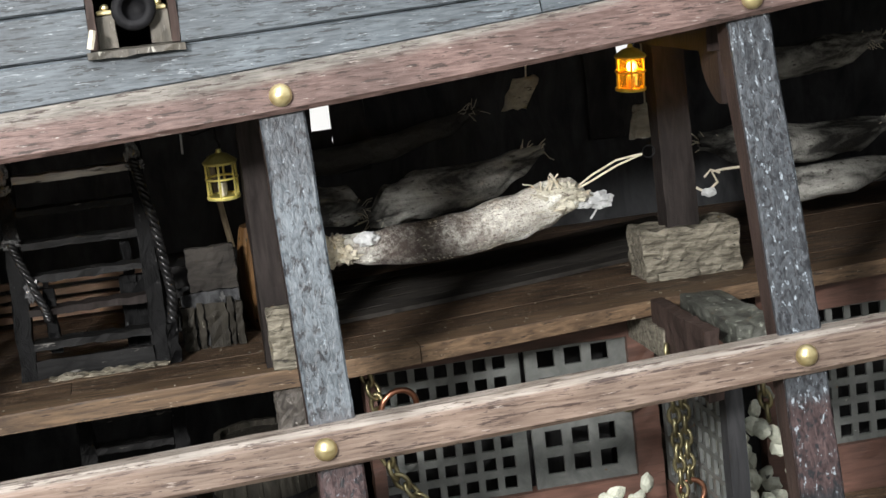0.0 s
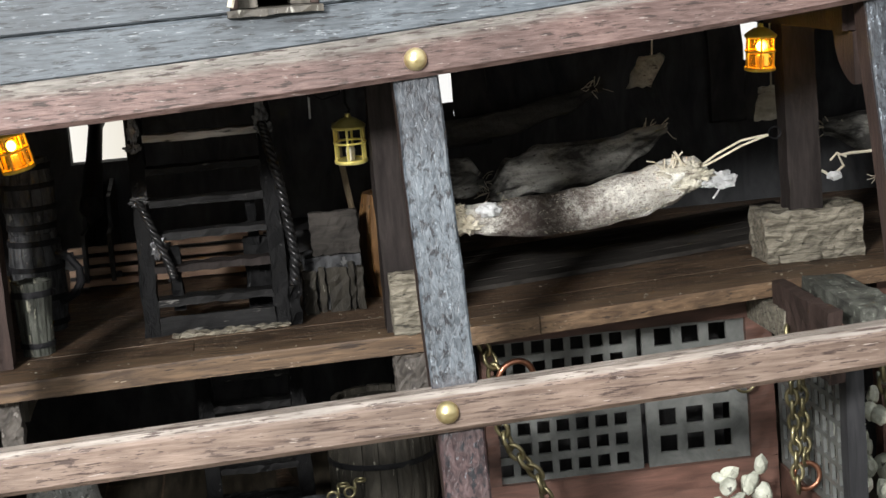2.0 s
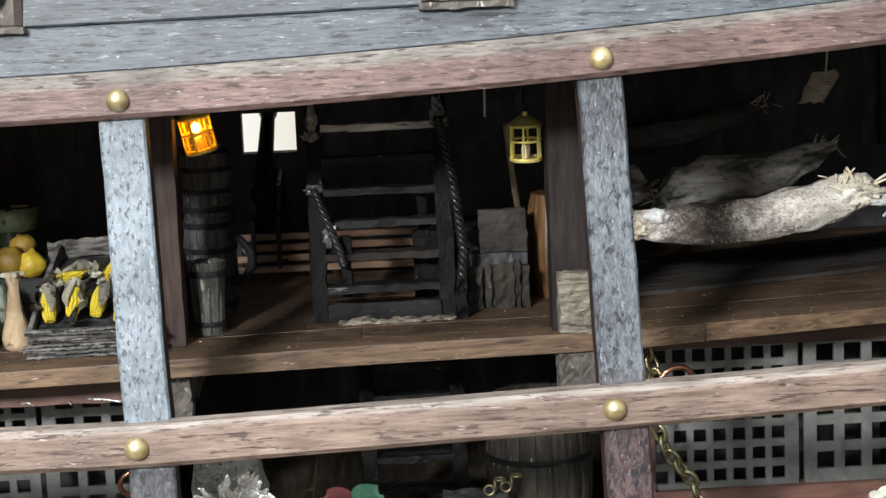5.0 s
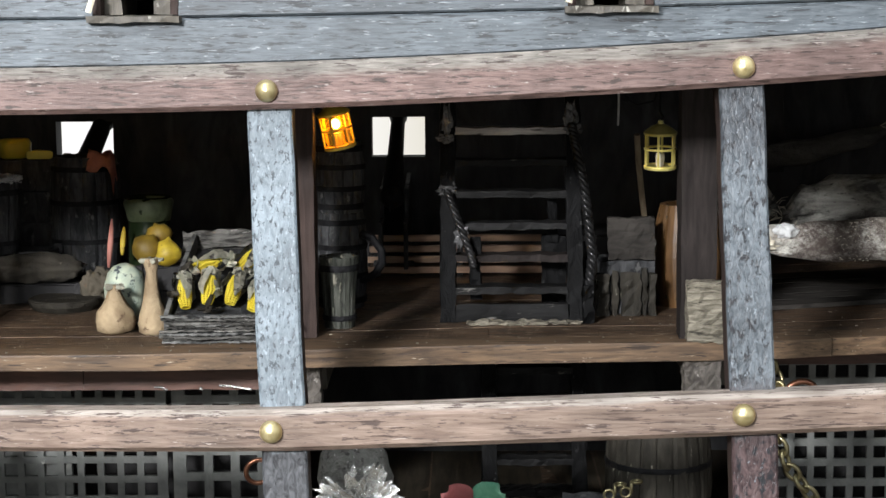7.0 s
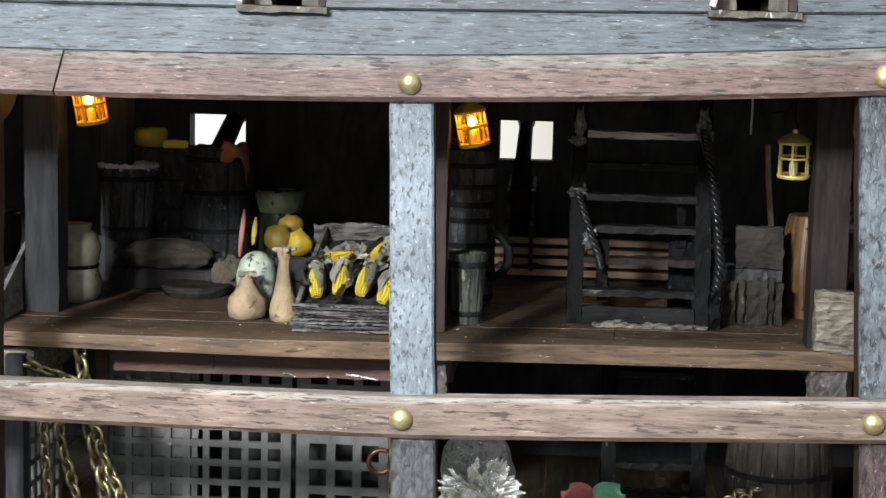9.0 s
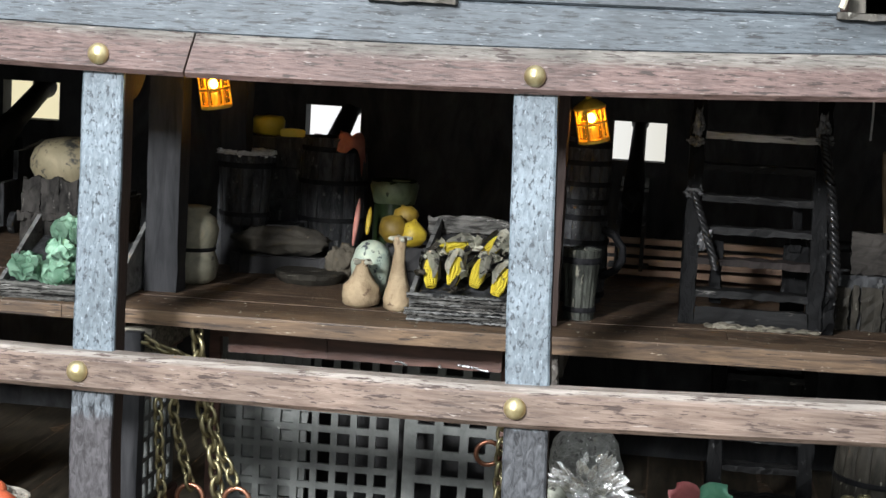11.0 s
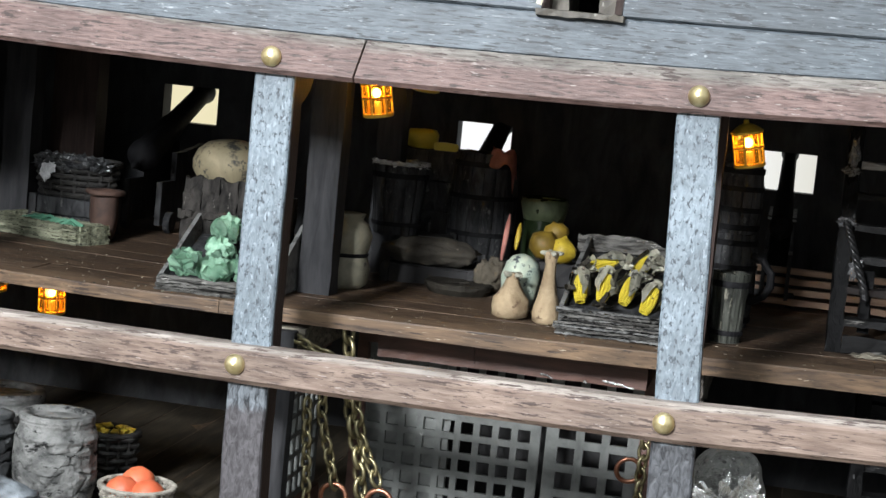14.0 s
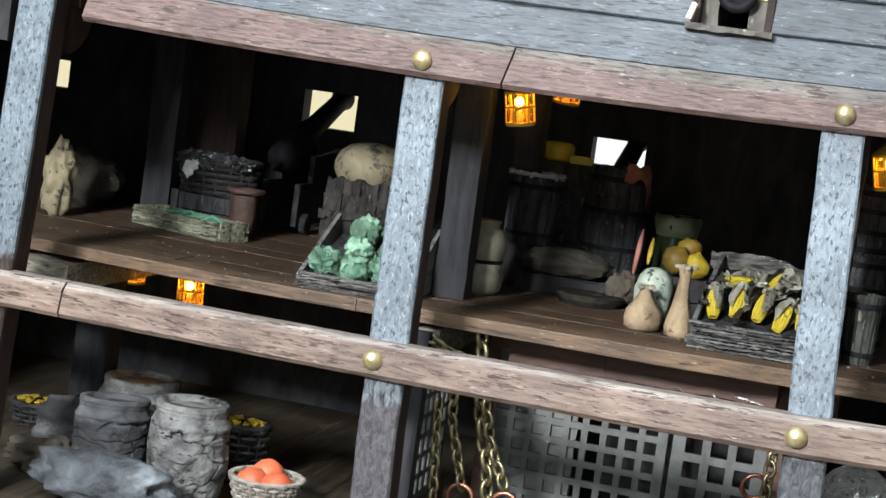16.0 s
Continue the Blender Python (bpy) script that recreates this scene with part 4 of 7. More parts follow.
# ---- gunports and cannon ----
def cannon(x, y_muzzle, z_muzzle, z_breech, length, r, floor, label, group):
    """A gun that points outboard along -y or, with a negative length, along +y."""
    root = thing("cannon", (x, y_muzzle, floor), label, "cannon", group)
    s = 1 if length > 0 else -1
    n = abs(length)
    zm, zb = z_muzzle - floor, z_breech - floor
    bm = bmesh.new()
    prof = [(0.0, 0.12), (0.62 * r, 0.1), (0.6 * r, 0.0), (1.0 * r, 0.02), (1.06 * r, 0.12), (0.84 * r, 0.25), (0.82 * r, 0.36), (0.92 * r, 0.5 * n), (0.98 * r, 0.52 * n), (1.05 * r, 0.54 * n), (1.15 * r, 0.88 * n), (1.28 * r, 0.9 * n), (1.28 * r, 0.95 * n), (0.7 * r, 0.99 * n), (0.25 * r, 1.0 * n), (0.3 * r, 1.06 * n), (0.0, 1.1 * n)]
    lathe(bm, prof, 18)
    ang = math.atan2(zb - zm, n)
    m = Matrix.Translation((0, 0, zm)) @ Matrix.Rotation(s * ang, 4, "X") @ Matrix.Rotation(-s * math.pi / 2, 4, "X")
    bmesh.ops.transform(bm, matrix=m, verts=bm.verts)
    part("barrel", bm, "iron", root, "black iron gun barrel", True)
    for side in (-1, 1):
        bm = bmesh.new()
        steps = [(0.12 * n, 0.6 * zm), (0.12 * n, 0.18), (0.85 * n, 0.18), (0.85 * n, 0.3 * zm + 0.2), (0.66 * n, 0.3 * zm + 0.2), (0.66 * n, 0.5 * zm + 0.2), (0.5 * n, 0.5 * zm + 0.2), (0.5 * n, zm * 0.58), (0.32 * n, zm * 0.6), (0.25 * n, zm * 0.62)]
        a = [bm.verts.new((side * r * 1.15, s * y, z)) for y, z in steps]
        b = [bm.verts.new((side * r * 1.6, s * y, z)) for y, z in steps]
        bm.faces.new(a), bm.faces.new(b[::-1])
        for i in range(len(a)):
            j = (i + 1) % len(a)
            bm.faces.new((a[i], a[j], b[j], b[i]))
        cheek = part("carriage_cheek", bm, "black_wood", root)
        for yy in (0.2, 0.75):
            bm = bmesh.new()
            lathe(bm, [(0.02, -0.07), (0.2, -0.07), (0.22, -0.05), (0.22, 0.05), (0.2, 0.07), (0.02, 0.07)], 14)
            bmesh.ops.transform(bm, matrix=Matrix.Translation((side * r * 1.85, s * yy * n, 0.22)) @ Matrix.Rotation(math.pi / 2, 4, "Y"), verts=bm.verts)
            part("truck_wheel", bm, "black_wood", cheek)
    return root


for (g, gw, ga, gb), gx, gr in zip(FAR_PORTS[1:4], (0.13, 0.32, -0.01), (0.25, 0.23, 0.17)):
    cannon(g + gx, FAR + 0.55, -1.15, -2.6, -4.0, gr, DECK, "black iron cannon run out at a far gunport", "cannon of the far side")


def gunport(x):
    """The trim of a near gunport with the gun behind it."""
    root = thing("gunport", (x, 0, 0.98 + 0.4 * z_up(x)), "square gunport with a grey wooden sill and frame", "gunport", "gunports of the upper planking")
    w = PORT_W / 2
    bm = bmesh.new()
    rough_box(bm, -w - 0.05, w + 0.05, 0.0, 0.6, -0.06, 0.03, 8, 0.012, int(x * 7) + 900)
    part("sill", bm, "stave", root, "grey wooden sill that juts out")
    for s in (-1, 1):
        bm = bmesh.new()
        rough_box(bm, s * (w - 0.05) - 0.05, s * (w - 0.05) + 0.05, 0.22, 0.62, 0.045, 1.16, 6, 0.008, int(x * 7) + 901 + s)
        part("side_frame", bm, "timber", root)
        bm = bmesh.new()
        rough_box(bm, s * 0.34 - 0.12, s * 0.34 + 0.12, 0.45, 1.6, 0.045, 0.46, 6, 0.01, int(x * 7) + 905 + s)
        cheek = part("cheek", bm, "stave", root, "grey carriage cheek")
        bm = bmesh.new()
        box(bm, s * 0.34 - 0.11, s * 0.34 + 0.11, 0.43, 0.7, 0.47, 0.53, 0.015)
        blob(bm, (s * 0.34, 0.52, 0.56), (0.06, 0.06, 0.05), 0.1, 2, 2)
        part("strap", bm, "brass", cheek, "brass strap with a bolt")
    bm = bmesh.new()
    prof = [(0.0, 0.2), (0.15, 0.18), (0.16, 0.0), (0.27, 0.02), (0.29, 0.1), (0.23, 0.24), (0.25, 1.2), (0.33, 2.4), (0.36, 2.5), (0.2, 2.62), (0.0, 2.7)]
    lathe(bm, prof, 20)
    bmesh.ops.transform(bm, matrix=Matrix.Translation((0.03, 0.2, 0.52)) @ Matrix.Rotation(-math.pi / 2, 4, "X"), verts=bm.verts)
    part("gun_barrel", bm, "iron", root, "black iron gun barrel", True)
    bm = bmesh.new()
    tube(bm, [(-w + 0.05, 0.02, 0.30), (-w + 0.02, -0.03, 0.18), (-w - 0.01, -0.04, 0.08)], 0.045, 6)
    part("tackle_rope", bm, "string", root, "cream rope end")
    return root


port = gunport(PORTS[0])
for g in PORTS[1:]:
    copy_thing(port, place(g, 0, 0.98 + 0.4 * z_up(g)))


# ---- ladder ----
def twisted_rope(bm, pts, r, turns):
    pts = [Vector(p) for p in pts]
    for ph in (0, 2.094, 4.189):
        out = []
        n = 24 * len(pts)
        for i in range(n + 1):
            t = i / n * (len(pts) - 1)
            k = min(int(t), len(pts) - 2)
            p = pts[k].lerp(pts[k + 1], t - k)
            a = 2 * math.pi * turns * i / n + ph
            out.append(p + Vector((r * 0.6 * math.cos(a), r * 0.6 * math.sin(a), 0)))
        tube(bm, out, r * 0.62, 6)


def ladder(x, y, z, w, n, rise, lean, label, top, ropes=True):
    root = thing("ladder", (x, y, z), label, "ladder")
    h = n * rise + top
    for s in (-1, 1):
        bm = bmesh.new()
        vs = rough_box(bm, s * w - 0.13, s * w + 0.11, -0.18, 0.18, 0, h, 18, 0.022, 50 + s)
        for v in vs:
            v.co.y += v.co.z * lean
        stile = part("stile", bm, "pitch", root)
        if ropes:
            bm = bmesh.new()
            way = ((0.98, 3.15), (1.04, 2.8), (1.16, 2.2), (1.23, 1.6), (1.29, 1.05), (1.22, 0.5)) if s > 0 else ((-1.04, 2.12), (-0.95, 1.85), (-0.8, 1.45), (-0.66, 1.08), (-0.62, 0.9))
            twisted_rope(bm, [(px, -0.3 + pz * lean, pz) for px, pz in way], 0.07 if s > 0 else 0.06, 9 if s > 0 else 4.5)
            part("rope_rail", bm, "rope_black", stile, "twisted black rope handrail", True)
            bm = bmesh.new()
            for k, (px, pz, rx, rz) in enumerate(((0.98, 3.25, 0.1, 0.22), (1.02, 3.05, 0.12, 0.1)) if s > 0 else ((-1.03, 3.2, 0.08, 0.24), (-1.05, 2.93, 0.12, 0.07), (-1.05, 2.1, 0.14, 0.07), (-0.82, 1.38, 0.1, 0.16))):
                blob(bm, (px, -0.26 + pz * lean, pz), (rx, 0.06, rz), 0.8, 3, 3, 5 + k)
            part("glue_smear", bm, "rope_grey", stile, "shiny grey dried glue")
            bm = bmesh.new()
            rough_box(bm, 1.13, 1.3, -0.36, -0.22, 0.0, 0.62, 6, 0.025, 57) if s > 0 else rough_box(bm, -0.68, -0.5, 0.2, 0.34, 0.32, 1.35, 6, 0.02, 58)
            part("strut", bm, "pitch", stile)
    for k in range(n):
        bm = bmesh.new()
        zz = rise * (k + 1)
        rough_box(bm, -w + 0.12, w - 0.12, -0.2 + zz * lean, 0.2 + zz * lean, zz - 0.055, zz + 0.055, 12, 0.016, 60 + k)
        # light on the top and second treads is put into their wood colour
        part("tread", bm, ("brown_timber" if k == 1 else "pale_tread" if k == n - 1 else "tread") if ropes else "tread", root)
    bm = bmesh.new()
    rough_box(bm, -w + 0.12, w - 0.12, -0.2, -0.1, 0.02, 0.3, 9, 0.014, 71)
    part("base_board", bm, "tread", root, "dark board across the foot")
    if ropes:
        bm = bmesh.new()
        rough_box(bm, -w + 0.3, w + 0.08, -0.46, -0.2, 0.0, 0.045, 22, 0.03, 72)
        part("glue_bead", bm, "block", root, "pale dried glue along the foot")
        bm = bmesh.new()
        rough_box(bm, 0.6, 0.76, 0.25 + 1.5 * lean, 0.4 + 1.5 * lean, 1.2, 1.95, 6, 0.02, 73)
        rough_box(bm, 0.5, 0.9, 0.41 + 1.2 * lean, 0.52 + 1.2 * lean, 0.0, 1.3, 6, 0.02, 74)
        part("prop", bm, "pitch", root, "dark prop behind the treads")
    return root


ladder(3.36, 4.72, DECK, 1.02, 6, 0.506, 0.22, "black tarred ladder with worn treads and rope handrails", 0.9)
ladder(3.75, 5.2, HOLD, 0.75, 7, 0.5, 0.2, "dark ladder that leads down into the hold", 0.2, False)


# ---- lanterns ----
def lantern(x, y, z, lit, tilt, label, hook=0.35):
    """A small cage lantern; z is the middle of its cage."""
    root = thing("lantern", (x, y, z), label, "lantern", "deck lanterns")
    root.matrix_world = place(x, y, z, 4, tilt, 0)
    R, h = 0.235, 0.25
    brass = "lit_brass" if lit else "lantern"
    bm = bmesh.new()
    lathe(bm, [(R * 0.9, 0), (R * 1.06, 0.015), (R * 1.06, 0.045), (R * 0.5, 0.05)], 16, centre=(0, 0, -h - 0.05))
    base = part("base", bm, brass, root)
    bm = bmesh.new()
    lathe(bm, [(R * 1.08, 0), (R * 1.12, 0.02), (R * 0.92, 0.06), (R * 0.55, 0.12), (R * 0.2, 0.15), (R * 0.16, 0.2), (0.0, 0.21)], 16, centre=(0, 0, h))
    cap = part("cap", bm, brass, root)
    for zz, rr in ((-h, R), (0.02, R), (h, R * 1.02)):
        bm = bmesh.new()
        ring_of(bm, (0, 0, zz), rr, 0.019, seg=18)
        part("hoop", bm, brass, root, smooth=True)
    for k in range(6):
        a = math.pi * k / 3 + 0.3
        bm = bmesh.new()
        tube(bm, [(R * math.cos(a), R * math.sin(a), -h), (R * math.cos(a), R * math.sin(a), h)], 0.019, 5)
        part("cage_bar", bm, brass, root)
    bm = bmesh.new()
    lathe(bm, [(0.06, -h), (0.07, -0.12), (0.06, -0.05), (0.0, -0.04)], 8)
    part("candle", bm, "string", base, "pale candle stub")
    if lit:
        bm = bmesh.new()
        lathe(bm, [(0.17, -h + 0.02), (0.2, -h + 0.06), (0.205, 0.1), (0.19, h - 0.03), (0.05, h - 0.01)], 16)
        ob = part("amber_glass", bm, "amber", root, "lit amber glass chimney", True)
        ob.visible_shadow = False
        bm = bmesh.new()
        blob(bm, (0, 0, 0.09), (0.062, 0.062, 0.075), 0.0, 1, 3)
        part("bulb", bm, "bulb", ob, "glowing amber bulb", True)
    bm = bmesh.new()
    top = h + 0.16
    tube(bm, [(0, 0, top), (0.03, 0, top + 0.1), (-0.02, 0, top + 0.2), (0, 0, top + hook)], 0.017, 5)
    part("hook_wire", bm, "iron", cap)
    if lit:
        data = bpy.data.lights.new("lantern_glow", "POINT")
        data.energy, data.color, data.shadow_soft_size = 0.012, (1.0, 0.5, 0.08), 0.0036
        lamp = new("lantern_glow", data)
        lamp.location = metres((x, y - 0.13, z + 0.1))
    return root


lantern(5.59, 3.4, -1.12, False, 0, "unlit brass cage lantern hanging from a beam", 0.75)
lantern(12.3, 4.55, -0.42, True, 3, "lit amber brass cage lantern beside a pillar", 0.2)
lantern(0.64, 3.7, -0.80, True, -11, "lit amber brass cage lantern hanging askew", 0.35)
lantern(-5.37, 3.5, -0.62, True, -9, "lit amber brass cage lantern beside a pillar", 0.3)
lantern(-5.25, 6.8, -0.22, True, 4, "lit amber brass cage lantern deep under the beams", 0.2)
lantern(-11.57, 5.5, -4.90, True, 0, "lit amber brass cage lantern under the gun deck", 0.15)
lantern(-13.6, 7.4, -4.95, True, 0, "lit amber brass cage lantern deep in the hold", 0.1)

# loose wires under the beams
for wx, wy, pts in ((5.13, 5.6, ((0, 0, 0.62), (0.01, 0, 0.2), (0, 0.01, -0.22))), (5.2, 3.5, ((0.45, 0.1, 0.72), (0.3, 0, 0.3), (0.05, 0, 0.24), (-0.12, 0, 0.34), (-0.15, 0.05, 0.72)))):
    bm = bmesh.new()
    tube(bm, pts, 0.018, 5)
    if wy < 4:
        blob(bm, (-0.13, 0, 0.34), (0.05, 0.04, 0.06), 0.4, 2, 2, 3)
    ob = part("loose_wire", bm, "white_rag" if wy > 4 else "iron", None)
    ob.matrix_world = place(wx, wy, -0.68)
    tagged(ob, "pale wire end hanging under the beams" if wy > 4 else "bent dark wire looped under the beams", "wire", "loose wires")

# broom handle behind the unlit lantern
bm = bmesh.new()
tube(bm, [(5.62, 7.5, -1.2), (5.68, 7.75, -1.75), (5.76, 7.95, -2.35), (5.84, 8.1, DECK + 1.11)], 0.055, 7)
tagged(part("broom_handle", bm, "tan_wood", None), "pale wooden broom handle standing on a dark crate", "broom")
bm = bmesh.new()
vs = rough_box(bm, 4.95, 5.72, 5.15, 5.24, 0, 0.66, 9, 0.02, 870)
for v in vs:
    v.co.y += 0.35 * v.co.z
    v.co.z += DECK + 0.925
tagged(part("leaning_board", bm, "dark_board", None), "dark weathered board leaning upright on a crate", "board")


# ---- barrels, tubs, crates ----
def staved(name, x, y, z, prof, n, mat, label, category, group="", hoops=(), lid=None, hoop_mat="iron", tilt=0, jit=0.01, seed=1, lid_mat=None):
    """A coopered vessel of n staves after a (radius, height) profile, with hoops and a head."""
    root = thing(name, (x, y, z), label, category, group)
    root.matrix_world = place(x, y, z, 0, tilt, 13 * seed)
    rng = random.Random(seed)
    half = math.pi / n * (0.995 if mat == "ash" else 0.96)
    first = []
    for v in range(3):
        bm = bmesh.new()
        rows = []
        for r, h in prof:
            d = rng.uniform(-jit, jit)
            row = [bm.verts.new(((r + d + e) * math.cos(a), (r + d + e) * math.sin(a), h + (rng.uniform(-jit, jit) if h > 0.05 else 0)))
                   for a, e in ((-half, -0.012), (-half * 0.5, 0.004), (half * 0.5, 0.004), (half, -0.012), (half, -0.09), (-half, -0.09))]
            rows.append(row)
        for p, q in zip(rows, rows[1:]):
            for k in range(6):
                bm.faces.new((p[k], p[(k + 1) % 6], q[(k + 1) % 6], q[k]))
        bm.faces.new(rows[0]), bm.faces.new(rows[-1])
        first.append(part("stave", bm, mat, root))
    for k in range(3, n):
        again(first[k % 3], root, Matrix.Rotation(2 * math.pi * k / n, 4, "Z"))
    for k in (1, 2):
        first[k].matrix_local = Matrix.Rotation(2 * math.pi * k / n, 4, "Z")
    for h, r, t in hoops:
        bm = bmesh.new()
        lathe(bm, [(r - 0.05, h - t), (r + 0.02, h - t), (r + 0.025, h), (r + 0.02, h + t), (r - 0.05, h + t)], 26, 0.004, seed)
        part("hoop", bm, hoop_mat, root)
    if lid is not None:
        h, r = lid
        bm = bmesh.new()
        lathe(bm, [(0.0, h - 0.06), (r, h - 0.06), (r, h), (r * 0.5, h + 0.012), (0.0, h)], 22, 0.006, seed)
        part("head", bm, lid_mat or mat, root)
    bm = bmesh.new()
    r0, h0 = prof[0]
    lathe(bm, [(0.0, h0 + 0.01), (r0 - 0.03, h0 + 0.01), (r0 - 0.03, h0 + 0.07), (0.0, h0 + 0.07)], 18)
    part("bottom", bm, mat, root)
    return root


def barrel_profile(R, H, waist=0.82):
    return [(R * (waist + (1 - waist) * math.sin(math.pi * (0.06 + 0.88 * t)) ** 0.8), H * t) for t in (0, 0.08, 0.2, 0.35, 0.5, 0.65, 0.8, 0.92, 1.0)]


def barrel(x, y, z, R, H, mat, label, n=14, group="barrels", seed=1, hoop_mat="iron", tilt=0, jit=0.012, lid_mat=None):
    prof = barrel_profile(R, H)
    hoops = [(prof[1][1] + 0.02, prof[1][0] + 0.01, 0.05), (prof[3][1], prof[3][0], 0.045), (prof[5][1], prof[5][0], 0.045), (prof[7][1] - 0.02, prof[7][0] + 0.01, 0.05)]
    return staved("barrel", x, y, z, prof, n, mat, label, "barrel", group, hoops, (H - 0.1, prof[-1][0] - 0.05), hoop_mat, tilt, jit, seed, lid_mat)


def tub(x, y, z, r0, r1, H, mat, label, n=12, seed=1, name="tub", hoop_mat="iron", tilt=0, lid=None):
    prof = [(r0 + (r1 - r0) * t, H * t) for t in (0, 0.2, 0.5, 0.8, 1.0)]
    hoops = [(H * 0.15, r0 + (r1 - r0) * 0.15 + 0.01, 0.04), (H * 0.85, r0 + (r1 - r0) * 0.85 + 0.01, 0.05)]
    return staved(name, x, y, z, prof, n, mat, label, name, "", hoops, lid, hoop_mat, tilt, 0.012, seed)


tub(0.60, 4.25, DECK, 0.23, 0.30, 1.14, "tub_wood", "narrow grey weathered wooden tub on the deck", 11, 3)
barrel(0.50, 6.2, DECK, 0.44, 1.62, "black_wood", "black tarred barrel standing on the deck", 14, "stacked black barrels", 4)
barrel(0.50, 6.2, DECK + 1.62, 0.42, 1.2, "black_wood", "black tarred barrel standing on another barrel", 14, "stacked black barrels", 5)
bm = bmesh.new()
tube(bm, [(0.86, 6.0, -2.72), (1.05, 5.9, -2.78), (1.2, 5.85, -2.98), (1.21, 5.85, -3.2), (1.1, 5.88, -3.38), (0.93, 5.95, -3.48), (0.87, 6.0, -3.5)], 0.07, 8)
tagged(part("iron_handle", bm, "iron", None), "bent black iron handle on the side of a barrel", "iron handle")
staved("barrel", 6.36, 6.2, DECK, barrel_profile(0.58, 1.72, 0.72), 14, "orange_wood", "honey-coloured wooden barrel behind a pillar", "barrel", "barrels", ((0.2, 0.48, 0.05), (1.5, 0.48, 0.05)), (1.6, 0.38), "old_wood", 0, 0.004, 6)
barrel(5.72, 4.5, HOLD, 0.86, 2.72, "old_wood", "grey-brown wooden barrel with iron hoops in the hold", 20, "barrels", 7)

# ash-grey casks in the hold
def cracked_cask(x, y, R, H, mat, label, seed, head_mat=None, tilt=0):
    """A weathered cask whose skin has split into plates."""
    root = thing("cask", (x, y, HOLD), label, "cask", "ash-grey casks")
    root.matrix_world = place(x, y, HOLD, 0, tilt, 40 * seed)
    bm = bmesh.new()
    seg, rows, grid = 150, 96, []
    for i in range(rows + 1):
        v = i / rows
        row = []
        for k in range(seg):
            a = 2 * math.pi * k / seg
            p = Vector((1.3 * math.cos(a), 1.3 * math.sin(a), 2.2 * v)) + Vector((seed * 7.1, 0, 0))
            w = p + 0.22 * Vector((noise.noise(p * 2.2), noise.noise(p * 2.2 + Vector((9, 0, 0))), noise.noise(p * 2.2 + Vector((0, 9, 0)))))
            near = noise.voronoi(w * Vector((0.8, 0.8, 1.9)))[0]
            crack = max(0.0, 1 - (near[1] - near[0]) / 0.05) if 0.03 < v < 0.74 else 0.0
            plate = 0.1 * noise.cell(w * Vector((0.8, 0.8, 1.9))) if v < 0.74 else 0.0
            r = R * (0.80 + 0.20 * math.sin(math.pi * (0.06 + 0.86 * v)) ** 0.8)
            r += 0.018 * noise.noise(p * 3) + 0.006 * noise.noise(p * 9) + plate * 0.3 - 0.09 * crack
            r += 0.035 * max(0, 1 - abs(v - 0.78) / 0.05) - 0.02 * max(0, 1 - abs(v - 0.88) / 0.04) + (0.02 if v > 0.94 else 0)
            row.append(bm.verts.new((r * math.cos(a), r * math.sin(a), H * v + 0.012 * noise.noise(p * 4))))
        grid.append(row)
    top = R * 0.80 * 0.86
    for rr, zz in ((top, H + 0.005), (top * 0.97, H - 0.11)):
        grid.append([bm.verts.new((rr * math.cos(2 * math.pi * k / seg), rr * math.sin(2 * math.pi * k / seg), zz)) for k in range(seg)])
    for p, q in zip(grid, grid[1:]):
        for k in range(seg):
            bm.faces.new((p[k], p[(k + 1) % seg], q[(k + 1) % seg], q[k]))
    bm.faces.new(grid[0])
    body = part("body", bm, mat, root, smooth=True)
    bm = bmesh.new()
    lathe(bm, [(0.0, H - 0.16), (top * 0.99, H - 0.16), (top * 0.98, H - 0.09), (top * 0.5, H - 0.08), (0.0, H - 0.085)], 30, 0.006, seed)
    part("head", bm, head_mat or mat, body)
    return root


cracked_cask(-10.15, 2.75, 0.69, 1.66, "ash", "cracked ash-grey wooden cask in the hold", 1)
cracked_cask(-11.9, 4.55, 0.77, 1.52, "ash", "ash-grey wooden cask with a sunken head", 2)
cracked_cask(-11.67, 2.95, 0.67, 1.42, "soot_ash", "sooty dark grey wooden cask with a swollen rim", 3, None, 4)


def crate(x, y, z, w, d, h, mat, label, boards=3, rz=0, seed=1, lid=False, category="crate"):
    """A box of planks with corner posts."""
    root = thing("crate", (x, y, z), label, category, "", rz)
    bh = h / boards
    for k in range(boards):
        for nm, a, b, c, e in (("front_board", -w, w, -d, -d + 0.07), ("back_board", -w, w, d - 0.07, d), ("side_board", -w, -w + 0.07, -d + 0.08, d - 0.08), ("side_board", w - 0.07, w, -d + 0.08, d - 0.08)):
            bm = bmesh.new()
            rough_box(bm, a, b, c, e, k * bh + 0.015, (k + 1) * bh - 0.015, 6, 0.012, seed + k * 4)
            part(nm, bm, mat, root)
    for sx in (-1, 1):
        for sy in (-1, 1):
            bm = bmesh.new()
            rough_box(bm, sx * (w - 0.02) - 0.07, sx * (w - 0.02) + 0.07, sy * (d + 0.02) - 0.05, sy * (d + 0.02) + 0.05, 0, h + 0.03, 5, 0.01, seed + 30 + sx + 3 * sy)
            part("corner_post", bm, mat, root)
    bm = bmesh.new()
    rough_box(bm, -w + 0.075, w - 0.075, -d + 0.075, d - 0.075, h - 0.06 if lid else 0.01, h if lid else 0.07, 6, 0.008, seed + 50)
    part("lid" if lid else "bottom", bm, mat, root)
    return root


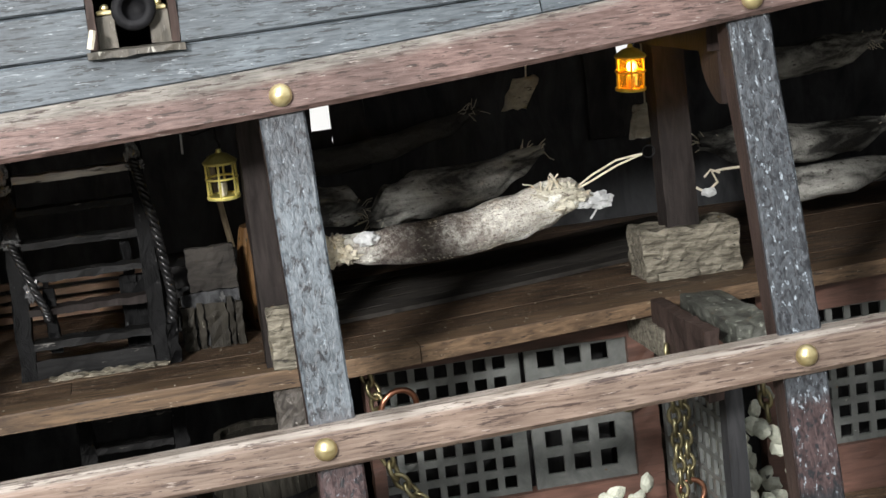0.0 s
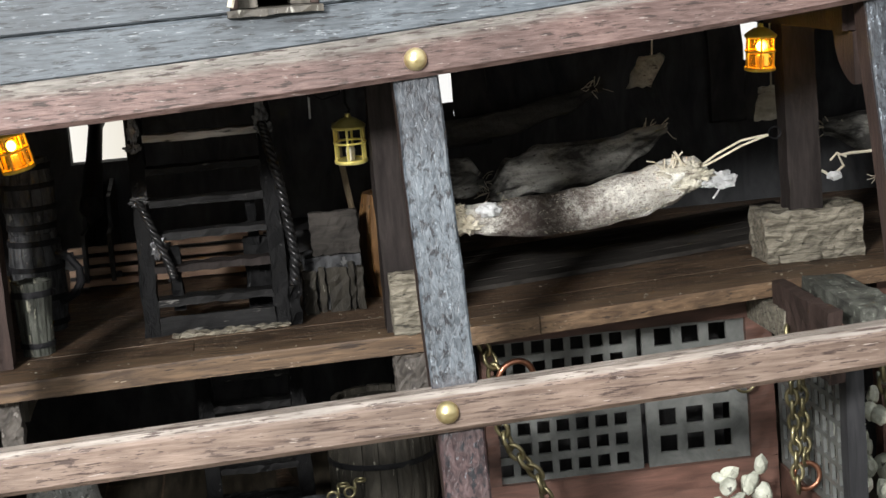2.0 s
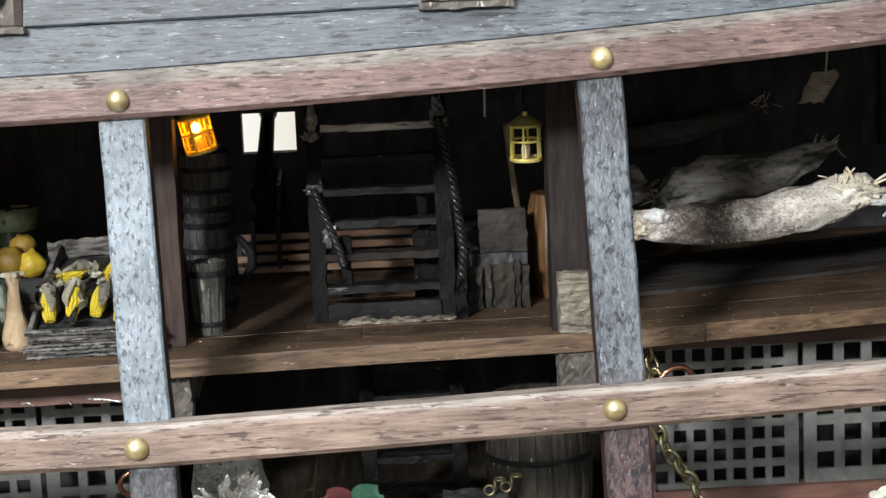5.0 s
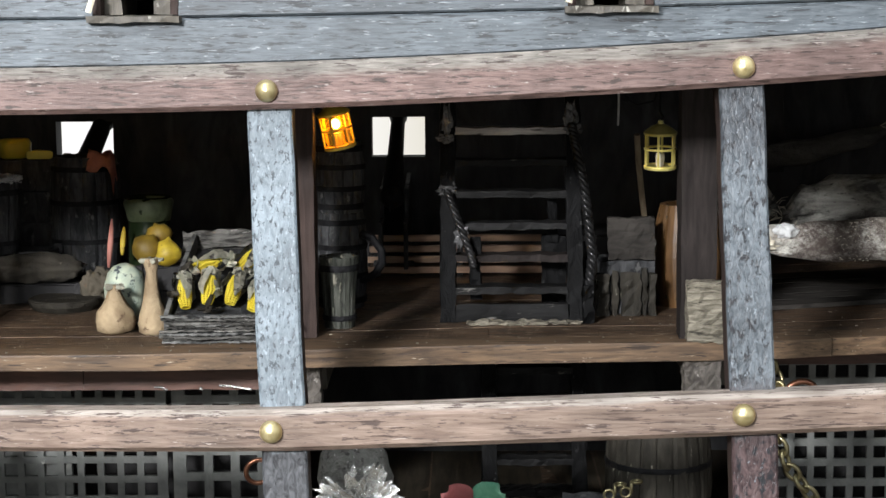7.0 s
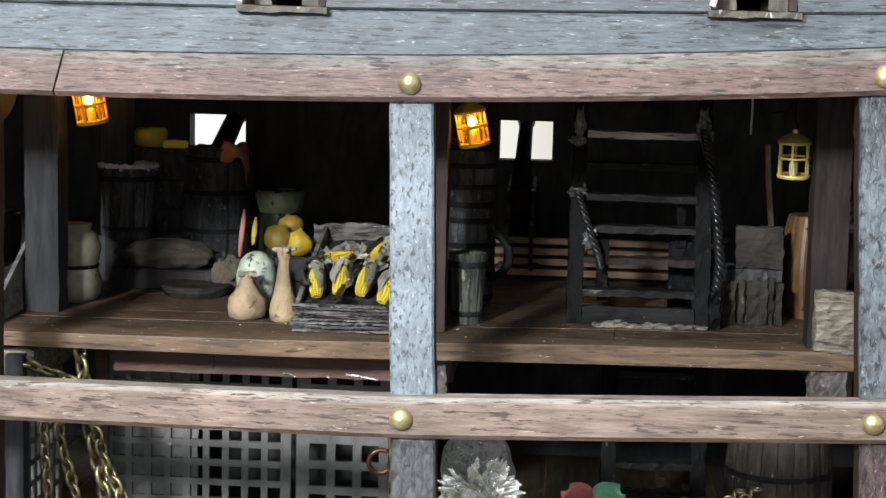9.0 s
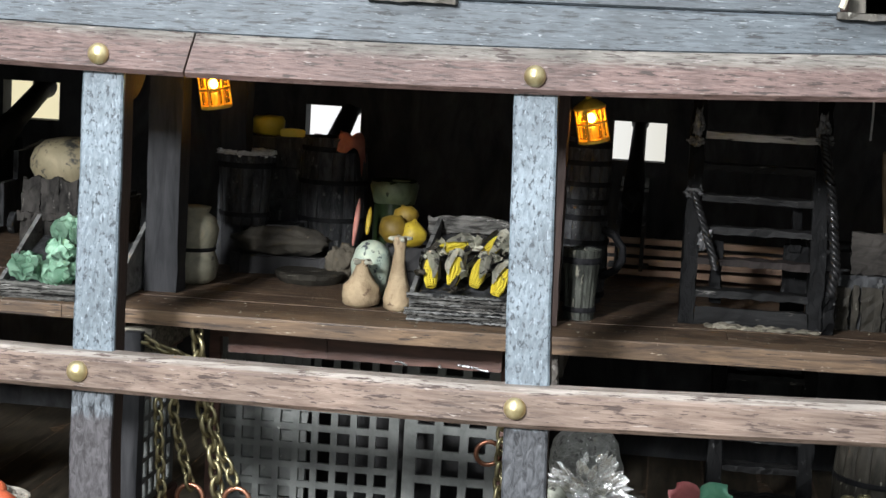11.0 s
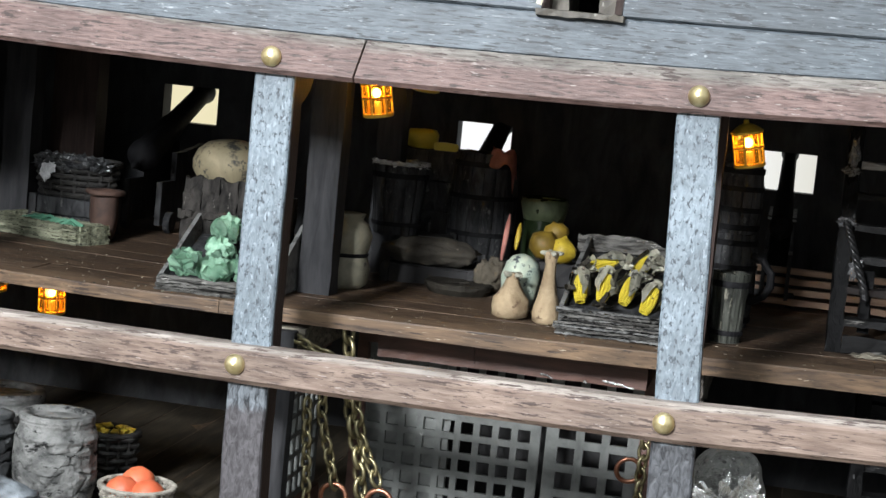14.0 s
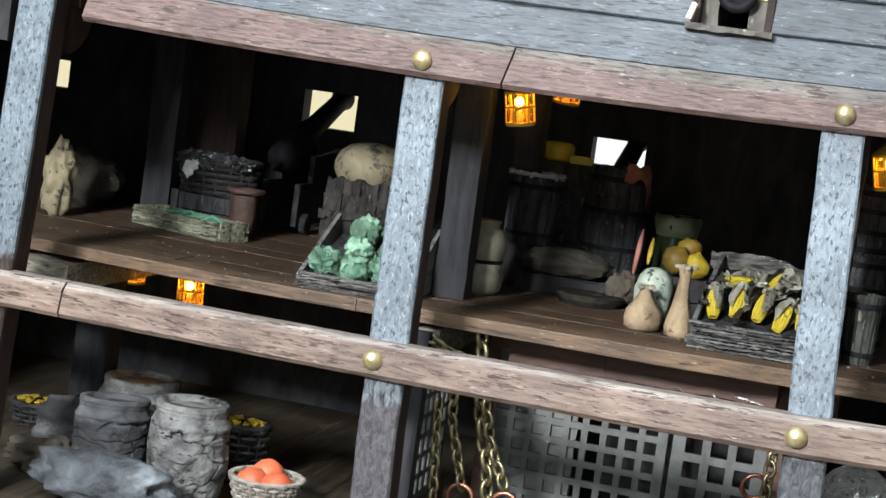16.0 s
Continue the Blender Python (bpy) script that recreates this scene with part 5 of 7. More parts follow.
chunky = thing("upright_crate", (5.25, 5.4, DECK), "dark weathered crate of chunky upright boards", "crate")
for k, (a, b, c, e, hh) in enumerate(((-0.5, -0.3, -0.36, -0.26, 0.70), (-0.24, -0.14, -0.30, -0.2, 0.74), (-0.1, 0.22, -0.36, -0.24, 0.72), (0.25, 0.33, -0.30, -0.2, 0.78), (0.36, 0.47, -0.36, -0.25, 0.7), (-0.5, -0.4, 0.1, 0.3, 0.78), (0.38, 0.48, 0.1, 0.3, 0.78))):
    bm = bmesh.new()
    rough_box(bm, a, b, c, e, 0, hh, 7, 0.022, 140 + k)
    part("upright_board", bm, "old_wood", chunky)
bm = bmesh.new()
rough_box(bm, -0.46, 0.46, -0.18, 0.4, 0.02, 0.9, 8, 0.02, 150)
part("body", bm, "black_wood", chunky)
crate(5.3, 7.6, DECK, 0.8, 0.85, 1.1, "dark", "dark wooden crate in the shadow of the deck", 3, 0, 12, True)

# slatted rack near the far side
rack = thing("slatted_rack", (2.5, 9.3, DECK), "low rack of light brown slats on the deck", "rack")
for k in range(4):
    bm = bmesh.new()
    rough_box(bm, -1.8, 1.85, -0.04 + 0.1 * k, 0.1 + 0.1 * k, 0.09 + 0.185 * k, 0.21 + 0.185 * k, 12, 0.008, 400 + k)
    part("slat", bm, "slat", rack)
for sx in (-1.75, 0.0, 1.8):
    bm = bmesh.new()
    rough_box(bm, sx - 0.05, sx + 0.05, 0.12, 0.42, 0, 0.72, 5, 0.006, 410)
    part("support", bm, "dark", rack)


# ---- food on the gun deck ----
def leaf_sheet(bm, m, w, h, curl, seed, crinkle=1.0):
    """A crinkled, cupped leaf."""
    rows = []
    for i in range(8):
        v = i / 7
        row = []
        for j in range(7):
            u = j / 6 * 2 - 1
            wd = w * math.sin(math.pi * (0.12 + 0.8 * v)) ** 0.7
            p = Vector((u * wd, curl * (u * u + 0.6 * v * v), v * h))
            p += crinkle * 0.05 * w * Vector((0, noise.noise(p * 9 + Vector((seed, 0, 0))) * 3, noise.noise(p * 9 + Vector((0, seed, 0)))))
            row.append(bm.verts.new(m @ p))
        rows.append(row)
    for p, q in zip(rows, rows[1:]):
        for j in range(6):
            bm.faces.new((p[j], p[j + 1], q[j + 1], q[j]))


def corn_cob(x, y, z, rx, ry, seed, label="yellow corn cob in its dry husk"):
    root = thing("corn_cob", (x, y, z), label, "corn cob", "corn cobs in the crate")
    root.matrix_world = place(x, y, z, rx, ry, 0)
    bm = bmesh.new()
    for i in range(13):
        zz = -0.22 + 0.035 * i
        r = 0.096 * math.sin(math.pi * (0.16 + 0.76 * i / 13)) ** 0.6
        for k in range(11):
            a = 2 * math.pi * (k + 0.15 * math.sin(i + seed)) / 11
            bmesh.ops.create_icosphere(bm, subdivisions=1, radius=0.026, matrix=Matrix.Translation((r * math.cos(a), r * math.sin(a), zz)))
    lathe(bm, [(0.05, -0.22), (0.088, -0.1), (0.088, 0.1), (0.03, 0.2)], 8)
    part("cob", bm, "corn", root)
    for k in range(3):
        a = 2.1 * k + seed
        bm = bmesh.new()
        rows = []
        for i in range(5):
            t = i / 4
            rr = 0.14 + 0.05 * math.sin(3 * t) + 0.02 * math.sin(9 * t + seed)
            wd = 0.75 * (1 - 0.85 * t)
            rows.append([bm.verts.new((rr * math.cos(a + s * wd), rr * math.sin(a + s * wd), 0.28 - 0.42 * t + 0.02 * math.sin(7 * t + k))) for s in (-1, 0, 1)])
        for p, q in zip(rows, rows[1:]):
            for j in range(2):
                bm.faces.new((p[j], p[j + 1], q[j + 1], q[j]))
        bmesh.ops.solidify(bm, geom=bm.faces, thickness=0.018)
        part("husk_leaf", bm, "husk", root)
    bm = bmesh.new()
    blob(bm, (0, 0, 0.3), (0.10, 0.09, 0.08), 0.4, 3, 2, seed)
    part("stalk", bm, "husk", root)
    return root


corn_crate = thing("sloping_crate", (-1.0, 3.6, DECK), "grey split-wood display crate with a high back", "crate")
rng = random.Random(88)


def slab(bm, prof, x0, x1):
    """A solid with a (y, z) outline between two x."""
    a = [bm.verts.new((x0, y, z)) for y, z in prof]
    b = [bm.verts.new((x1, y, z)) for y, z in prof]
    bm.faces.new(a), bm.faces.new(b[::-1])
    for i in range(len(a)):
        j = (i + 1) % len(a)
        bm.faces.new((a[i], a[j], b[j], b[i]))


for k in range(10):
    bm = bmesh.new()
    vs = rough_box(bm, -1.0 + rng.uniform(-0.07, 0.04), 0.98 + rng.uniform(-0.05, 0.05), -0.78 + rng.uniform(0, 0.07), -0.66, 0.004 + 0.044 * k, 0.034 + 0.044 * k + rng.uniform(-0.006, 0.006), 40, 0.011, 500 + k)
    for v in vs:
        v.co.z += 0.03 * noise.noise(Vector((1.3 * v.co.x, 0.5 * k, 3)))
        v.co.z = max(0.0, v.co.z)
        v.co.y += 0.05 * noise.noise(Vector((2.2 * v.co.x, 1.7 * k, 8)))
    part("front_slat", bm, "split_ash" if k % 3 else "ash", corn_crate)
bm = bmesh.new()
box(bm, -0.96, 0.94, -0.62, -0.59, 0.0, 0.43)
part("front_backing", bm, "black_wood", corn_crate)
for k in range(4):
    bm = bmesh.new()
    vs = rough_box(bm, -1.18, 0.98, 2.55, 2.65, 0.05 + 0.32 * k, 0.35 + 0.32 * k, 22, 0.022, 510 + k)
    if k == 3:
        for v in vs:
            v.co.z += 0.1 * noise.noise(Vector((1.4 * v.co.x, 4, 1))) - 0.06 * (v.co.x > 0.2)
    part("back_slat", bm, "split_ash", corn_crate)
for s in (-1.0, 0.9):
    bm = bmesh.new()
    slab(bm, ((-0.6, 0.02), (2.6, 0.02), (2.6, 1.28), (1.2, 0.96), (0.3, 0.72), (-0.6, 0.44)), s, s + 0.07)
    part("side_board", bm, "ash", corn_crate)
bm = bmesh.new()
slab(bm, ((-0.58, 0.03), (2.5, 0.03), (2.5, 1.0), (0.62, 0.86), (0.2, 0.5), (-0.58, 0.3)), -0.9, 0.88)
part("filling", bm, "black_wood", corn_crate, "dark filling under the corn")
for cx, cz, ry, sd in ((-1.74, -3.36, -8, 1), (-1.36, -3.30, 6, 2), (-0.98, -3.31, 14, 3), (-0.62, -3.42, 20, 4), (-0.3, -3.35, 5, 5)):
    corn_cob(cx, 3.45, cz + 0.06, -28, ry, sd)
corn_cob(-1.45, 4.0, -2.92, -20, 72, 6, "yellow corn cob lying across the others")
corn_cob(-0.85, 4.1, -2.92, -20, 40, 7, "corn cob with a ragged grey husk")
rng = random.Random(61)
for k, (hx, hy, hz) in enumerate(((-1.78, 3.6, -3.02), (-1.05, 3.95, -2.92), (-0.72, 3.8, -3.05), (-1.34, 3.1, -3.5), (-0.5, 4.0, -2.88), (-1.62, 3.8, -3.0), (-0.92, 3.5, -3.22), (-1.2, 3.45, -3.24), (-0.38, 3.6, -3.15), (-1.86, 3.4, -3.3))):
    bm = bmesh.new()
    for q in range(4):
        m = Matrix.Rotation(rng.uniform(0, 6.3), 4, "Z") @ Matrix.Rotation(rng.uniform(-1.9, -0.5), 4, "X") @ Matrix.Rotation(rng.uniform(-1, 1), 4, "Y")
        leaf_sheet(bm, m, rng.uniform(0.05, 0.1), rng.uniform(0.14, 0.3), rng.uniform(-0.08, 0.08), 7 * k + q, 2.5)
    bmesh.ops.solidify(bm, geom=bm.faces, thickness=0.012)
    blob(bm, (0, 0, 0), (0.07, 0.06, 0.05), 1.0, 4, 2, k)
    ob = part("husk_scrap", bm, "husk" if k % 3 else "dark_sacking", None)
    ob.matrix_world = place(hx, hy, hz)
    tagged(ob, "ragged scrap of dry corn husk in the crate", "husk", "scraps of husk")


def gourd(x, y, z, prof, mat, label, seed, collar=True):
    root = thing("gourd", (x, y, z), label, "gourd", "gourds on the deck")
    bm = bmesh.new()
    lathe(bm, prof, 26, 0.012, seed)
    for v in bm.verts:
        k = 1 + 0.16 * noise.noise(v.co * 3.1 + Vector((seed, 0, 0))) + 0.07 * noise.noise(v.co * 8 + Vector((0, seed, 0)))
        v.co.x, v.co.y = v.co.x * k, v.co.y * k
    part("body", bm, mat, root, smooth=True)
    if collar:
        bm = bmesh.new()
        top = prof[-1][1]
        for k in range(4):
            a = 1.57 * k + seed
            blob(bm, (0.10 * math.cos(a), 0.10 * math.sin(a), top - 0.03), (0.11, 0.045, 0.04), 0.4, 3, 2, k, Matrix.Rotation(a, 4, "Z"))
        part("leaf_collar", bm, "husk", root, "grey dried leaf collar")
    return root


gourd(-2.91, 3.85, DECK, [(0.18, 0.0), (0.28, 0.05), (0.315, 0.18), (0.29, 0.33), (0.20, 0.46), (0.12, 0.58), (0.085, 0.70), (0.09, 0.76)], "gourd", "squat buff gourd with a short neck", 1)
gourd(-2.29, 3.7, DECK, [(0.17, 0.0), (0.235, 0.05), (0.245, 0.16), (0.215, 0.32), (0.15, 0.52), (0.10, 0.75), (0.085, 0.98), (0.12, 1.14), (0.10, 1.2)], "gourd", "tall buff gourd with a long neck", 2)
gourd(-2.88, 4.55, DECK, [(0.15, 0.0), (0.26, 0.1), (0.30, 0.35), (0.31, 0.62), (0.26, 0.85), (0.16, 0.96), (0.05, 1.0)], "melon", "pale green mottled gourd with dark spots", 8, False)
crate(-2.45, 5.9, DECK, 0.40, 0.35, 0.78, "dark", "small dark crate under yellow fruit", 2, 0, 14, True)
for k, (fx, fy, fz, r) in enumerate(((-2.7, 5.7, -2.92, 0.24), (-2.36, 5.66, -2.98, 0.22), (-2.56, 6.05, -2.72, 0.2))):
    bm = bmesh.new()
    lathe(bm, [(0.03, -r), (0.7 * r, -0.75 * r), (1.05 * r, -0.2 * r), (1.08 * r, 0.25 * r), (0.75 * r, 0.75 * r), (0.3 * r, 0.95 * r), (0.08 * r, 1.15 * r)], 14, 0.008, k)
    for v in bm.verts:
        v.co *= 1 + 0.22 * noise.noise(v.co * 7 + Vector((k, 0, 0)))
    bmesh.ops.rotate(bm, cent=(0, 0, 0), matrix=Matrix.Rotation(0.5 - 0.4 * k, 3, "Y"), verts=bm.verts)
    ob = part("yellow_squash", bm, "yellow" if k == 1 else "mustard", None, smooth=True)
    ob.matrix_world = place(fx, fy, fz)
    tagged(ob, "yellow pear-shaped squash on a small crate" if k == 1 else "dull mustard squash on a small crate", "squash", "yellow squashes")

jar = thing("glass_jar", (-3.05, 7.9, DECK), "green glass jar with a clouded rim", "jar")
bm = bmesh.new()
lathe(bm, [(0.30, 0), (0.37, 0.05), (0.38, 0.6), (0.37, 1.3), (0.41, 1.5), (0.42, 1.7), (0.39, 1.72), (0.36, 1.6), (0.33, 1.3), (0.34, 0.2), (0.0, 0.12)], 22)
part("glass_body", bm, "green_glass", jar, smooth=True)
bm = bmesh.new()
lathe(bm, [(0.385, 1.3), (0.425, 1.5), (0.44, 1.62), (0.42, 1.7), (0.38, 1.68), (0.36, 1.5), (0.36, 1.35)], 22, 0.02, 9)
part("clouded_rim", bm, "clouded", jar, "clouded grey-green rim", True)
bm = bmesh.new()
lathe(bm, [(0.0, 0.14), (0.32, 0.14), (0.32, 0.95), (0.0, 1.0)], 18, 0.01, 3)
part("contents", bm, "olive", jar, "dark green contents")
for px, pz, ph, mat, lab in ((-3.62, -3.42, 0.86, "red_cloth", "long red chilli standing against a dark barrel"), (-3.38, -3.2, 0.5, "yellow", "yellow pepper standing against a glass jar")):
    bm = bmesh.new()
    lathe(bm, [(0.02, 0), (0.035, 0.12 * ph), (0.048, 0.5 * ph), (0.04, 0.8 * ph), (0.012, ph)], 10, 0.006, 3)
    ob = part("pepper", bm, mat, None, smooth=True)
    ob.matrix_world = place(px, 7.0, pz, -14, 3, 0)
    tagged(ob, lab, "pepper")
bm = bmesh.new()
rough_box(bm, -3.85, -3.25, 6.68, 7.4, DECK, -3.45, 6, 0.015, 861)
tagged(part("dark_box", bm, "dark", None), "small dark box under the peppers", "box")


def sack(name, x, y, z, rx, ry, rz, mat, label, seed, amp=0.25, category="sack", turn=0):
    bm = bmesh.new()
    vs = blob(bm, (0, 0, rz * 0.9), (rx, ry, rz), amp, 2.2, 4, seed)
    for v in vs:
        v.co.z = max(v.co.z, 0.0)
    ob = part(name, bm, mat, None, smooth=True)
    ob.matrix_world = place(x, y, z, 0, 0, turn)
    return tagged(ob, label, category)


crate(-4.85, 6.85, DECK, 0.82, 0.32, 0.34, "dark", "low dark wooden crate under a sack", 1, 0, 13, True)
# sacking in a darker copy, for the shade that the sack lies in
sack("flour_sack", -4.85, 6.8, DECK + 0.345, 0.84, 0.36, 0.27, "dark_sacking", "brown sack on a low crate, its shade put into the colour", 1)
sack("small_sack", -3.72, 6.45, DECK, 0.24, 0.22, 0.34, "sacking", "small brown sack on the deck", 2, 0.5)
bm = bmesh.new()
lathe(bm, [(0.0, 0.0), (0.52, 0.0), (0.6, 0.1), (0.62, 0.17), (0.58, 0.2), (0.3, 0.19), (0.0, 0.19)], 26, 0.012, 5)
ob = part("wooden_platter", bm, "old_wood", None)
ob.matrix_world = place(-4.2, 6.1, DECK)
tagged(ob, "dark round wooden platter lying on the deck", "platter")
crate(-5.5, 7.9, DECK, 0.72, 0.45, 0.78, "black_wood", "low black crate under a black pot", 2, 0, 15, True)
tub(-5.73, 7.45, DECK + 0.79, 0.42, 0.52, 1.28, "black_wood", "black tarred bucket on a crate", 14, 16, "bucket", lid=(1.2, 0.4))
# matt white colour instead of metal stands in for the foil's bright glints
heap("silver_foil", (-5.73, 7.45, DECK + 2.06), "crumpled foil on a bucket's rim, its glints coloured white", "foil", "foil_scrap", "white_rag",
     [(0.46 * math.cos(0.6 * k), 0.44 * math.sin(0.6 * k), 0.02, 0.14, 0.07, 0.05, 0.6 * k + 1.57) for k in range(11)], 3, 1.2, 3.5)
barrel(-4.4, 9.0, DECK, 0.66, 2.36, "black_wood", "tall black barrel with a red cloth on it", 16, "barrels", 17)
bm = bmesh.new()
leaf_rows = []
for i in range(14):
    row = []
    for j in range(9):
        u, v = i / 13, j / 8 * 2 - 1
        px, py = -0.12 + 0.64 * u, -0.42 + 0.2 * v
        pz = 0.06 + 0.05 * math.sin(9 * u + 3 * v) + 0.07 * noise.noise(Vector((5 * u, 3 * v, 2))) - max(0, u - 0.6) * 1.15 - max(0, -v - 0.2) * 0.35
        row.append(bm.verts.new((px - max(0, u - 0.7) * 0.5, py, pz)))
    leaf_rows.append(row)
for p, q in zip(leaf_rows, leaf_rows[1:]):
    for j in range(8):
        bm.faces.new((p[j], p[j + 1], q[j + 1], q[j]))
bmesh.ops.solidify(bm, geom=bm.faces, thickness=0.03)
ob = part("red_cloth", bm, "red_cloth", None, smooth=True)
ob.matrix_world = place(-4.12, 8.95, DECK + 2.38)
tagged(ob, "crumpled faded red cloth draped over a barrel", "cloth")
crate(-5.5, 9.3, DECK, 0.62, 0.5, 2.3, "black_wood", "tall black crate with cheese on it", 4, 0, 18, True)
bm = bmesh.new()
lathe(bm, [(0.2, 0), (0.3, 0.04), (0.31, 0.28), (0.27, 0.36), (0.0, 0.38)], 16, 0.012, 2)
ob = part("cheese", bm, "cheese", None, smooth=True)
ob.matrix_world = place(-5.72, 9.1, DECK + 2.31)
tagged(ob, "dark yellow wheel of cheese on a crate", "cheese")
bm = bmesh.new()
a = [bm.verts.new(p) for p in ((-0.25, -0.15, 0), (0.25, -0.1, 0), (-0.1, 0.22, 0))]
b = [bm.verts.new((v.co.x, v.co.y, 0.15)) for v in a]
bm.faces.new(a), bm.faces.new(b[::-1])
for i in range(3):
    bm.faces.new((a[i], a[(i + 1) % 3], b[(i + 1) % 3], b[i]))
bmesh.ops.bevel(bm, geom=bm.edges[:], offset=0.02, segments=2, affect="EDGES")
ob = part("cheese_wedge", bm, "cheese", None)
ob.matrix_world = place(-5.2, 9.0, DECK + 2.31)
tagged(ob, "dark yellow wedge of cheese on a crate", "cheese")

jug = thing("jug", (-6.05, 5.05, DECK), "beige stoneware jug with a dark band", "jug")
bm = bmesh.new()
lathe(bm, [(0.3, 0), (0.42, 0.1), (0.45, 0.35), (0.39, 0.56), (0.36, 0.6), (0.40, 0.66), (0.45, 0.92), (0.37, 1.13), (0.26, 1.2), (0.3, 1.3), (0.2, 1.32)], 20, 0.006, 4)
part("body", bm, "jug_clay", jug, smooth=True)
bm = bmesh.new()
ring_of(bm, (0, 0, 0.6), 0.385, 0.035, seg=20)
part("band", bm, "iron", jug, "dark cord band")

# cabbages on a sloping tray before a crate with a pumpkin
cab_tray = thing("sloping_tray", (-7.5, 2.9, DECK), "grey split-wood tray with slanting sides", "tray")
for k in range(6):
    bm = bmesh.new()
    vs = rough_box(bm, -0.94 + 0.05 * (k % 2), 0.93 - 0.04 * (k % 3), -0.74 + 0.02 * k, -0.6 + 0.02 * k, 0.006 + 0.042 * k, 0.036 + 0.042 * k, 30, 0.011, 600 + k)
    for v in vs:
        v.co.z = max(0.0, v.co.z + 0.03 * noise.noise(Vector((1.7 * v.co.x, 0.7 * k, 6))))
    part("front_slat", bm, "split_ash", cab_tray)
for s in (-0.95, 0.88):
    bm = bmesh.new()
    pts = ((-0.62, 0.02), (1.3, 0.02), (1.3, 1.1), (1.2, 1.1), (-0.62, 0.2))
    a = [bm.verts.new((s, y, z)) for y, z in pts]
    b = [bm.verts.new((s + 0.07, y, z)) for y, z in pts]
    bm.faces.new(a), bm.faces.new(b[::-1])
    for i in range(5):
        bm.faces.new((a[i], a[(i + 1) % 5], b[(i + 1) % 5], b[i]))
    part("side_board", bm, "ash", cab_tray)
bm = bmesh.new()
a = [bm.verts.new(p) for p in ((-0.87, -0.58, 0.1), (0.87, -0.58, 0.1), (0.87, 1.25, 0.75), (-0.87, 1.25, 0.75))]
b = [bm.verts.new((v.co.x, v.co.y, 0.03)) for v in a]
bm.faces.new(a), bm.faces.new(b[::-1])
for i in range(4):
    bm.faces.new((a[i], a[(i + 1) % 4], b[(i + 1) % 4], b[i]))
part("filling", bm, "black_wood", cab_tray, "dark filling under the cabbages")


def cabbage(x, y, z, r, seed):
    root = thing("cabbage", (x, y, z), "pale green crinkled cabbage on a tray", "cabbage", "cabbages on the tray")
    rng = random.Random(seed)
    bm = bmesh.new()
    blob(bm, (0, 0, 0.75 * r), (0.72 * r, 0.72 * r, 0.72 * r), 0.45, 3.2, 3, seed)
    part("heart", bm, "cabbage", root)
    for k in range(9):
        a = 2.4 * k + rng.uniform(-0.4, 0.4)
        bm = bmesh.new()
        m = Matrix.Rotation(a, 4, "Z") @ Matrix.Translation((0, 0.6 * r, 0.02 * r)) @ Matrix.Rotation(rng.uniform(-0.5, 0.15), 4, "X") @ Matrix.Rotation(rng.uniform(-0.35, 0.35), 4, "Y")
        leaf_sheet(bm, m, rng.uniform(0.6, 0.85) * r, rng.uniform(1.0, 1.5) * r, rng.uniform(-0.45, -0.2) * r, 3.7 * seed + 1.9 * k, 3.0)
        bmesh.ops.solidify(bm, geom=bm.faces, thickness=0.012)
        part("leaf", bm, "cabbage", root)
    return root


for k, (cx, cy, cz) in enumerate(((-8.1, 2.72, 0.22), (-7.55, 2.5, 0.14), (-7.0, 2.6, 0.18), (-7.66, 3.0, 0.42), (-7.1, 3.1, 0.45), (-7.72, 3.5, 0.74), (-7.15, 3.55, 0.76))):
    cabbage(cx, cy, DECK + cz, 0.3, k + 3)
ragged = thing("ragged_crate", (-7.95, 4.9, DECK), "dark splintered crate with a jagged front", "crate")
for k in range(5):
    bm = bmesh.new()
    a = -0.8 + 0.32 * k
    vs = rough_box(bm, a, a + 0.305, -0.72, -0.64, 0, 1.7, 24, 0.014, 620 + k)
    for v in vs:
        if v.co.z > 1.2:
            v.co.z += 0.07 * (v.co.z - 1.2) / 0.5 * (noise.noise(Vector((5.5 * (v.co.x + 3), 2.2, 1))) + 0.35 * noise.noise(Vector((17 * v.co.x, 7, 1))))
    part("front_board", bm, "split_dark", ragged)
for s in (-0.86, 0.77):
    bm = bmesh.new()
    rough_box(bm, s, s + 0.07, -0.63, 0.6, 0, 1.4, 10, 0.014, 630)
    part("side_board", bm, "split_dark", ragged)
bm = bmesh.new()
rough_box(bm, -0.78, 0.76, -0.63, 0.6, 0.0, 1.46, 8, 0.012, 631)
part("packing", bm, "pitch", ragged, "dark packing under a pumpkin")
bm = bmesh.new()
rough_box(bm, -0.86, 0.8, -0.8, -0.725, 1.0, 1.12, 20, 0.03, 632)
part("batten", bm, "split_dark", ragged, "splintered batten across the front")
pump = thing("pumpkin", (-8.22, 5.0, DECK + 1.46), "buff pumpkin with black mould patches in a crate", "pumpkin")
bm = bmesh.new()
lathe(bm, [(0.05, 0.02), (0.36, 0.0), (0.56, 0.12), (0.66, 0.34), (0.67, 0.5), (0.6, 0.68), (0.42, 0.82), (0.2, 0.88), (0.0, 0.89)], 32, 0.012, 2, lobes=6, lobe=0.02)
part("body", bm, "pumpkin", pump, smooth=True)
tray = thing("split_wood_tray", (-12.3, 6.85, DECK), "grey-green split-wood tray set askew on the deck", "tray", "", -24)
